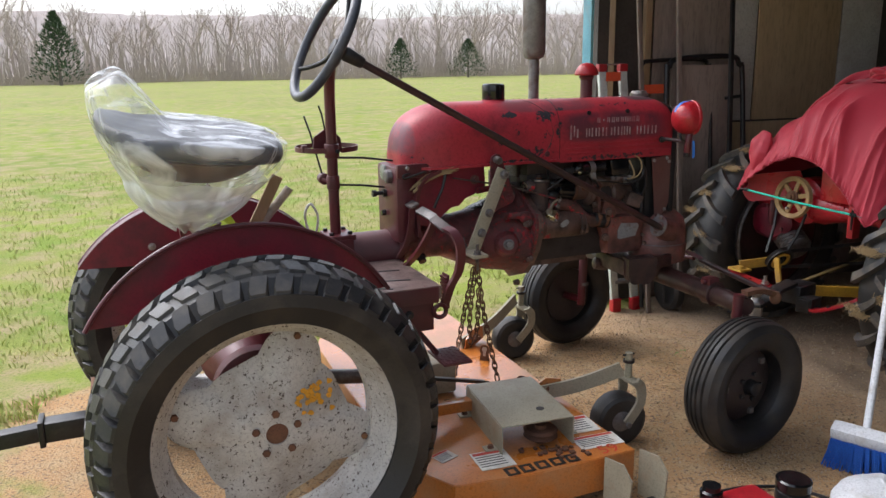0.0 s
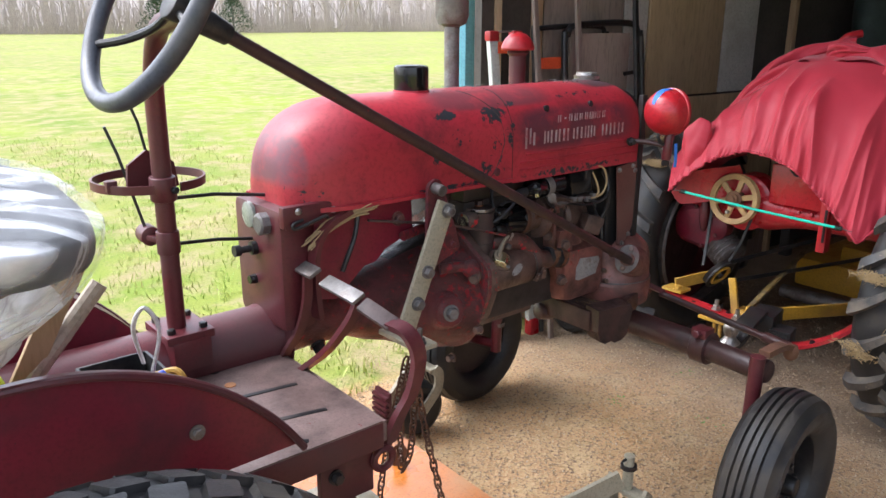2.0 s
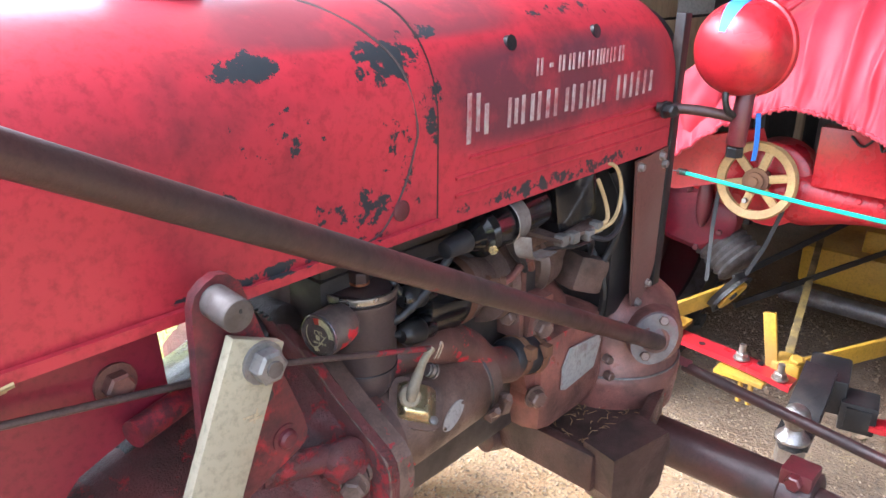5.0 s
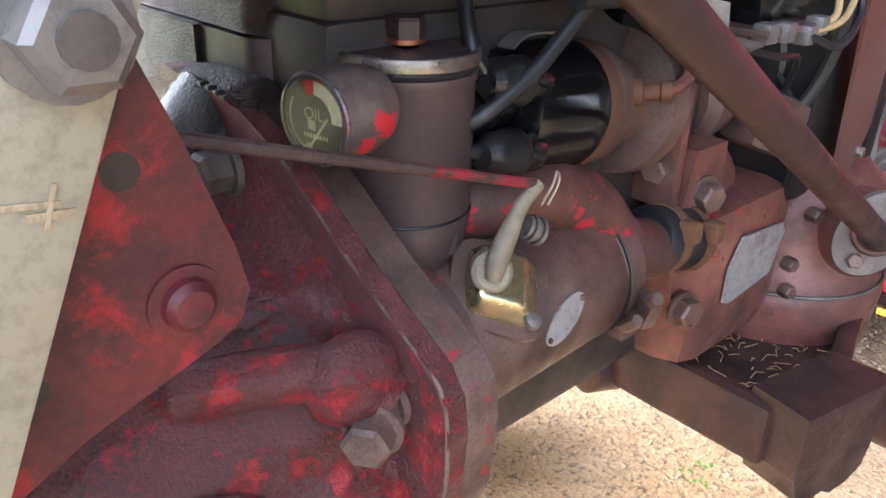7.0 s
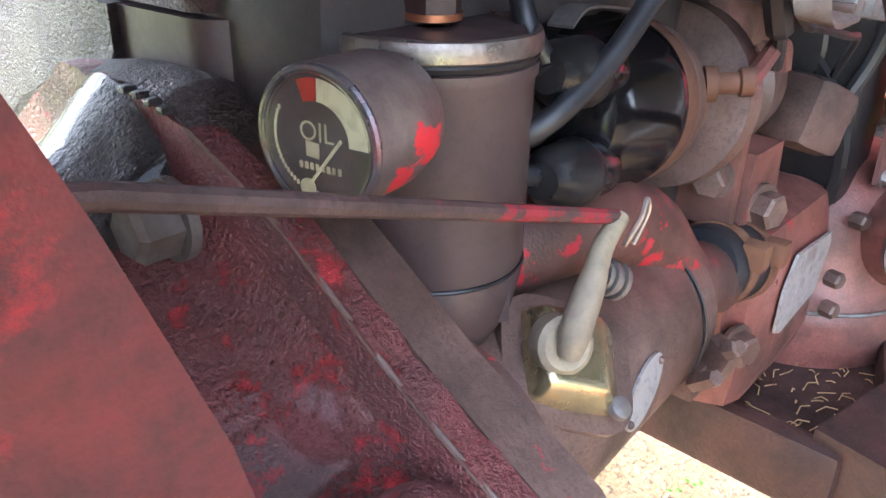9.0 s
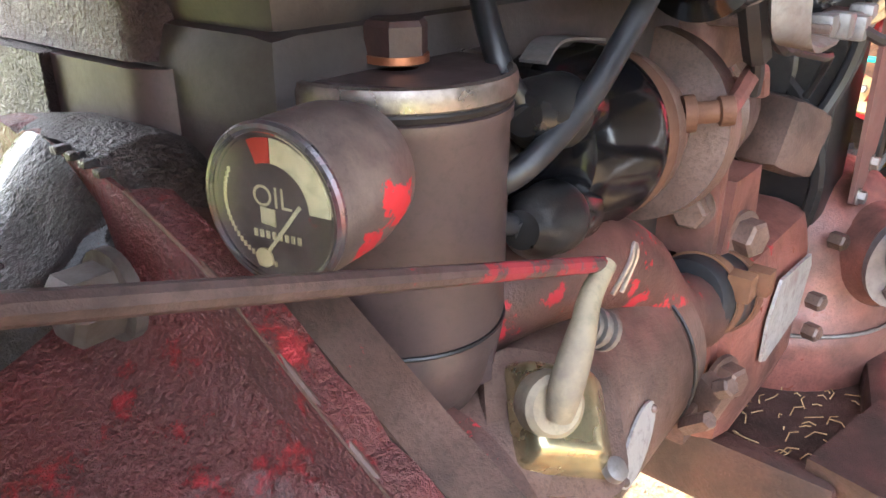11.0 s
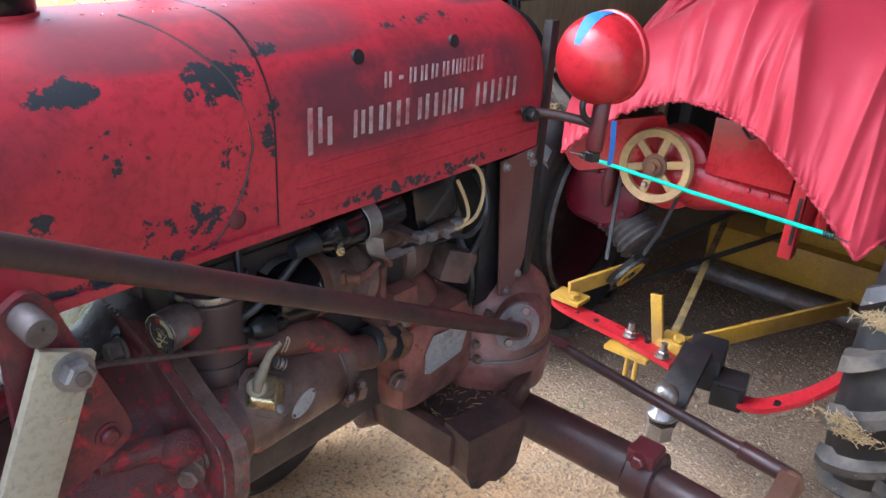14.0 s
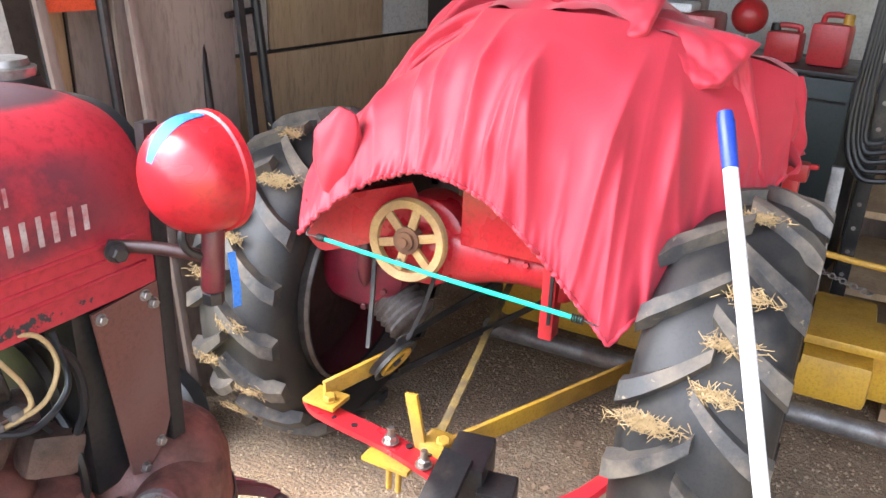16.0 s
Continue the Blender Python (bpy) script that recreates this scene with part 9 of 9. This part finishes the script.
def clutter():
    # folded stepladder
    t = thing("stepladder", on_wall(0.06, -0.2, 0), "folded pale stepladder with red plastic caps beside the door post", "stepladder")
    out = SHED.to_3x3() @ Vector((0, -1, 0))
    for u0, u1 in ((0.060, -0.050), (0.190, 0.080)):
        rail = part("rail", Shape().bar(on_wall(u0, -0.13, 0), on_wall(u1, -0.075, 1.375), 0.045, 0.025, out, 0.003), PALEGREEN, t, "pale grey-green rail")
        part("cap", Shape().box((u1, -0.075, 1.382), (0.052, 0.040, 0.042), SHED, 0.008), BRIGHT, rail, "red plastic cap")
        part("foot", Shape().box((u0, -0.130, 0.035), (0.056, 0.045, 0.08), SHED, 0.008), BRIGHT, rail, "red plastic foot")
        part("rear_rail", Shape().bar(on_wall(u0 + 0.03, -0.08, 0), on_wall(u1 + 0.03, -0.035, 1.36), 0.03, 0.02, out, 0.003), PALEGREEN, t)
    for k in range(4):
        f = (k + 0.6) / 4.8
        part("tread", Shape().box((0.125 - 0.11 * f, -0.125 + 0.055 * f, 1.375 * f), (0.12, 0.05, 0.02), SHED, 0.003), DULLSTEEL, t)
    part("brace_bar", Shape().cyl(on_wall(-0.040, -0.075, 1.398), on_wall(0.075, -0.075, 1.402), 0.004, seg=8), STEEL, t)
    part("warning_label", Shape().box((0.015, -0.094, 1.335), (0.090, 0.004, 0.048), SHED), ORANGEINK, t, "orange warning label")
    # hand truck with two tube frames
    h = thing("hand_truck", on_wall(0.60, -0.2, 0), "black tube framed hand truck holding a brown board", "hand truck")
    fr = [on_wall(0.34, -0.22, 0.02), on_wall(0.355, -0.10, 1.27), on_wall(0.375, -0.09, 1.38), on_wall(0.44, -0.085, 1.425), on_wall(0.78, -0.085, 1.435), on_wall(0.845, -0.09, 1.39), on_wall(0.875, -0.10, 1.25), on_wall(0.89, -0.22, 0.02)]
    part("tube_frame", Shape().tube(curve_pts(fr, 6), 0.015, 10), BLACKMET, h)
    fr = [on_wall(0.205, -0.18, 0.02), on_wall(0.205, -0.06, 1.30), on_wall(0.225, -0.05, 1.395), on_wall(0.28, -0.05, 1.415), on_wall(0.60, -0.05, 1.42), on_wall(0.66, -0.05, 1.38), on_wall(0.68, -0.06, 1.25), on_wall(0.68, -0.18, 0.02)]
    part("rear_frame", Shape().tube(curve_pts(fr, 6), 0.012, 10), BLACKMET, h)
    part("cross_bar", Shape().cyl(on_wall(0.76, -0.10, 1.20), on_wall(0.88, -0.10, 1.21), 0.010, seg=12), BLACKMET, h)
    part("board", Shape().box((0.60, -0.075, 0.71), (0.40, 0.018, 1.36), SHED, 0.003), PLY_GREY, h, "brown board")
    part("warning_label", Shape().box((0.285, -0.082, 1.262), (0.13, 0.004, 0.050), SHED), ORANGEINK, h, "orange label")
    for u in (0.36, 0.86):
        part("truck_wheel", Shape().lathe([(-0.03, 0.05), (-0.035, 0.10), (-0.02, 0.12), (0.02, 0.12), (0.035, 0.10), (0.03, 0.05)], on_wall(u, -0.22, 0.12), SHED.to_3x3() @ Vector((1, 0, 0)), 28), RUBBER, h)
    # leaning bars
    for p, q, mt in (((3.33, 3.62, 1.75), (3.12, 3.30, 0.25), BLACKMET), ((3.02, 3.70, 1.75), (2.98, 3.50, 0.0), PLY_GREY), ((2.78, 3.74, 1.75), (2.80, 3.55, 0.0), PLY_GREY)):
        solo("leaning_bar", Shape().bar(p, q, 0.024, 0.018, SHED.to_3x3() @ Vector((0, -1, 0)), 0.002), mt, "long thin bar leaning against the plywood wall", "bar", "bars leaning on the wall")
    # bucket on the bench, far corner
    bk = thing("bucket", on_wall(2.62, -0.30, 0.9), "white plastic bucket with rings on a dark bench", "bucket")
    bo = on_wall(2.62, -0.30, 0.90)
    part("pail", Shape().lathe([(0, 0.10), (0.02, 0.105), (0.24, 0.125), (0.245, 0.132), (0.26, 0.132), (0.262, 0.125)], bo, (0, 0, 1), 36), WHITEPL, bk)
    for z in (0.17, 0.20):
        part("ring", Shape().torus(bo + Vector((0, 0, z)), (0, 0, 1), 0.124, 0.004, 36, 6), WHITEPL, bk)
    bn = thing("workbench", on_wall(2.9, -0.35, 0), "dark bench in the shed's far corner", "bench")
    part("bench_top", Shape().box((2.95, -0.34, 0.885), (1.2, 0.60, 0.03), SHED, 0.004), DARKWALL, bn)
    for u in (2.40, 3.5):
        for v in (-0.10, -0.60):
            part("leg", Shape().box((u, v, 0.435), (0.06, 0.06, 0.87), SHED, 0.004), DARKWALL, bn)
    ch = thing("dark_bundle", on_wall(2.75, -0.35, 1.2), "dark cloth bundle heaped on the bench", "bundle")
    part("cloth", Shape().grid(lambda u, v: on_wall(2.95 + 0.30 * math.sin(math.pi * v) * math.cos(math.tau * u) * (1 + 0.2 * noise.noise((u * 5, v * 5, 3))), -0.25 + 0.16 * math.sin(math.pi * v) * math.sin(math.tau * u), 1.45 - 0.55 * math.cos(math.pi * v)), 28, 16, True), mat("dark_green_cloth", (0.03, 0.045, 0.04), (0.02, 0.03, 0.03), 0.8, 0, 6, 100, 0.3), ch)
    tl = thing("tool_rack", on_wall(3.45, -0.9, 1.5), "rack of small steel tools on the back wall", "tool rack")
    part("rack_board", Shape().box((3.56, -0.55, 1.55), (0.02, 0.5, 0.45), SHED, 0.003), DARKWALL, tl)
    rng = random.Random(12)
    for i in range(24):
        v, z = -0.36 - 0.05 * (i % 8), 1.42 + 0.12 * (i // 8)
        part("tool", Shape().bar(on_wall(3.54, v, z), on_wall(3.54, v + rng.uniform(-0.01, 0.01), z + rng.uniform(0.05, 0.09)), 0.018, 0.012, SHED.to_3x3() @ Vector((1, 0, 0)), 0.002), STEEL, tl)
    # cabinet with cans
    cb = thing("tool_cabinet", (5.35, 2.2, 0), "dark green steel cabinet against the back wall", "cabinet")
    cm = mat("dark_green_steel", (0.028, 0.042, 0.042), (0.02, 0.032, 0.033), 0.5, 0, 4, 80, 0.08, (0.06, 0.06, 0.055), 0.25, 4)
    part("cabinet_body", Shape().box((0.25, 0, 0.475), (0.50, 0.62, 0.95), pose(5.20, 2.32, 0, 0, 0, -10), 0.008), cm, cb)
    part("cabinet_top", Shape().box((0.25, 0, 0.965), (0.54, 0.66, 0.025), pose(5.20, 2.32, 0, 0, 0, -10), 0.006), BLACKMET, cb)
    part("door_line", Shape().box((-0.003, 0, 0.86), (0.006, 0.60, 0.012), pose(5.20, 2.32, 0, 0, 0, -10)), BLACKMET, cb)
    for (x, y, w, h, dark) in ((5.34, 2.14, 0.155, 0.20, False), (5.36, 2.32, 0.145, 0.145, True)):
        j = thing("fuel_can", (x, y, 0.978), "red plastic fuel can standing on the cabinet", "fuel can", "fuel cans on the cabinet")
        mm = pose(x, y, 0.978, 0, 0, -10)
        part("can_body", Shape().box((0, 0, h * 0.44), (0.11, w, h * 0.88), mm, 0.02), PLASTICRED, j)
        part("can_handle", Shape().tube(curve_pts([mm @ Vector((0, -w * 0.36, h * 0.85)), mm @ Vector((0, -w * 0.34, h * 1.02)), mm @ Vector((0, w * 0.2, h * 1.04)), mm @ Vector((0, w * 0.3, h * 0.86))], 6), 0.012, 10), PLASTICRED, j)
        part("can_cap", Shape().cyl(mm @ Vector((0, w * 0.34 * (-1 if not dark else 1), h * 0.85)), mm @ Vector((0, w * 0.34 * (-1 if not dark else 1), h * 1.08)), 0.022, 0.020, 20), YELLOW if not dark else BLACKMET, j)
    ex = thing("red_engine", (4.95, 2.62, 1.0), "small red engine with a round tank on the bench behind", "engine")
    part("engine_body", Shape().box((5.32, 2.72, 1.06), (0.30, 0.26, 0.20), pose(0, 0, 0), 0.03), BRIGHT, ex)
    part("white_top", Shape().box((5.30, 2.78, 1.18), (0.20, 0.15, 0.04), pose(0, 0, 0), 0.015), WHITEPL, ex)
    part("stand", Shape().box((5.35, 2.72, 0.48), (0.34, 0.30, 0.96), None, 0.01), DARKWALL, ex)
    part("round_tank", Shape().ball((5.25, 2.47, 1.165), 0.075, 28, 16), BRIGHT, ex)
    part("tank_pipe", Shape().tube(curve_pts([(5.25, 2.47, 1.10), (5.25, 2.48, 1.05), (5.26, 2.54, 1.05)], 5), 0.008, 8), STEEL, ex)
    vs = thing("red_vice", (4.3, 2.12, 0.7), "small red cast fitting behind the tyre", "fitting")
    part("fitting_body", Shape().box((4.18, 2.105, 0.80), (0.06, 0.08, 0.06), None, 0.012), PLASTICRED, vs)
    part("fitting_post", Shape().box((4.18, 2.11, 0.70), (0.05, 0.05, 0.16), None, 0.01), PLASTICRED, vs)
    part("fitting_bar", Shape().bar((4.16, 2.04, 0.825), (4.18, 2.16, 0.815), 0.016, 0.016, (0, 0, 1), 0.003), PLASTICRED, vs)
    part("fitting_stand", Shape().box((4.18, 2.11, 0.31), (0.05, 0.05, 0.62), None, 0.005), BLACKMET, vs)
    # dark post with coiled cable
    po = thing("rack_post", (4.6, 1.93, 0), "perforated dark steel rack post wound with grey cable", "rack")
    part("post", Shape().box((4.62, 1.90, 1.0), (0.05, 0.05, 2.0), pose(0, 0, 0), 0.004), BLACKMET, po)
    for z in range(18):
        part("hole", Shape().cyl((4.594, 1.90, 0.25 + 0.09 * z), (4.60, 1.90, 0.25 + 0.09 * z), 0.008, seg=10), DULLSTEEL, po)
    for k in range(5):
        pts = [(4.585 + 0.004 * k, 1.96 - 0.012 * k, 1.9), (4.58, 1.985 - 0.010 * k, 1.2), (4.575, 1.99 - 0.012 * k, 0.86 + 0.03 * k), (4.57, 1.93, 0.72 + 0.03 * k), (4.57, 1.85, 0.71 + 0.035 * k), (4.58, 1.75, 0.74 + 0.03 * k)]
        part("cable", Shape().tube(curve_pts(pts, 6), 0.010, 8), WIRE, po)
    part("grey_tube", Shape().bar((4.40, 1.99, 0.78), (4.30, 1.98, 0.05), 0.05, 0.04, (0, 1, 0), 0.005), DULLSTEEL, po)
    sh = thing("lumber_shelf", (5.2, 1.6, 0), "low shelf of scrap wood by the back wall", "shelf")
    for z in (0.20, 0.52, 0.86):
        part("shelf_board", Shape().box((5.15, 1.55, z), (0.7, 0.75, 0.03), None, 0.004), PLY_TAN, sh)
    for x, y in ((4.85, 1.22), (4.85, 1.90), (5.45, 1.22), (5.45, 1.90)):
        part("shelf_post", Shape().box((x, y, 0.5), (0.05, 0.05, 1.0), None, 0.004), BLACKMET, sh)
    for k in range(9):
        part("scrap_plank", Shape().box((5.05 + 0.02 * (k % 3), 1.35 + 0.07 * (k % 5), 0.235 + 0.32 * (k % 3 == 0) + 0.03 * (k // 5)), (0.55, 0.06, 0.03), None, 0.003), WOOD if k % 2 else PLY_GREY, sh)
    part("floor_plank", Shape().box((4.55, 1.62, 0.03), (0.7, 0.16, 0.05), pose(0, 0, 0), 0.005), WOOD, sh)
    # things on the floor near the camera's start
    jk = thing("red_jack", (1.66, 1.74, 0), "red floor jack with a black cap", "jack")
    part("jack_body", Shape().box((1.68, 1.70, 0.05), (0.30, 0.12, 0.09), pose(0, 0, 0), 0.02), BRIGHT, jk)
    part("jack_saddle", Shape().lathe([(0, 0.035), (0.03, 0.035), (0.035, 0.028), (0.05, 0.028)], (1.645, 1.745, 0.085), (0, 0, 1), 24), BLACKGLOSS, jk)
    cn = thing("black_can", (1.90, 1.675, 0), "black screw-top canister on the dirt", "canister")
    part("can", Shape().lathe([(0, 0.048), (0.01, 0.052), (0.10, 0.052), (0.105, 0.045)], (1.90, 1.665, 0), (0, 0, 1), 28), BLACKMET, cn)
    part("can_lid", Shape().lathe([(0.104, 0.048), (0.108, 0.054), (0.135, 0.054), (0.14, 0.048)], (1.90, 1.665, 0), (0, 0, 1), 28), BLACKGLOSS, cn)
    sack = Shape().grid(lambda u, v: (2.16 + 0.17 * math.cos(math.tau * u) * math.sin(math.pi * v) * (1 + 0.15 * noise.noise((u * 6, v * 6, 1))), 1.55 + 0.13 * math.sin(math.tau * u) * math.sin(math.pi * v), 0.055 - 0.06 * math.cos(math.pi * v) + 0.012 * noise.noise((u * 9, v * 9, 4))), 30, 16, True)
    solo("white_sack", sack, WHITEPL, "crumpled white sack on the dirt by the broom", "sack", smooth=60)
    solo("black_cable", Shape().tube(curve_pts([(1.55, 1.80, 0.012), (1.80, 1.86, 0.012), (2.00, 1.80, 0.014), (2.06, 1.70, 0.02), (2.10, 1.60, 0.02)], 8), 0.006, 8), WIRE, "black cable lying on the dirt", "cable")
    rng = random.Random(17)
    wd = Shape()
    for cx, cy, n in ((2.55, 2.44, 22), (2.50, 2.93, 14), (2.62, 2.60, 9), (2.95, 2.9, 10)):
        for i in range(n):
            x, y = rng.gauss(cx, 0.022), rng.gauss(cy, 0.022)
            z = ground_z(x, y) + rng.uniform(0.005, 0.03)
            a = rng.uniform(0, math.tau)
            e1 = Vector((math.cos(a), math.sin(a), rng.uniform(-0.2, 0.4))).normalized()
            e2 = axes(e1)[0]
            l = rng.uniform(0.008, 0.015)
            p = Vector((x, y, z))
            wd.add([p, p + e1 * l * 0.5 + e2 * l * 0.35, p + e1 * l, p + e1 * l * 0.5 - e2 * l * 0.35], [(0, 1, 2, 3)])
    solo("weeds", wd, LEAFGREEN, "small green weeds sprouting in the dirt", "weeds", kind="stuff", smooth=20)
    lf = Shape()
    for i in range(160):
        x, y = rng.uniform(3.2, 3.75), rng.uniform(2.3, 3.0)
        if i % 3 == 0:
            x, y = rng.uniform(-1.5, 2.4), rng.uniform(3.4, 5.5)
        a, l = rng.uniform(0, math.tau), rng.uniform(0.012, 0.035)
        p = Vector((x, y, ground_z(x, y) + 0.006))
        e1, e2 = Vector((math.cos(a), math.sin(a), rng.uniform(-0.1, 0.4))), Vector((-math.sin(a), math.cos(a), rng.uniform(-0.3, 0.3)))
        lf.add([p, p + e1 * l * 0.5 + e2 * l * 0.35, p + e1 * l, p + e1 * l * 0.5 - e2 * l * 0.35], [(0, 1, 2, 3)])
    solo("dead_leaves", lf, mat("dead_leaf", (0.26, 0.16, 0.09), (0.34, 0.24, 0.16), 0.8, 0, 30, 200, 0.1), "curled dead leaves on the floor and grass", "leaves", kind="stuff", smooth=20)


clutter()
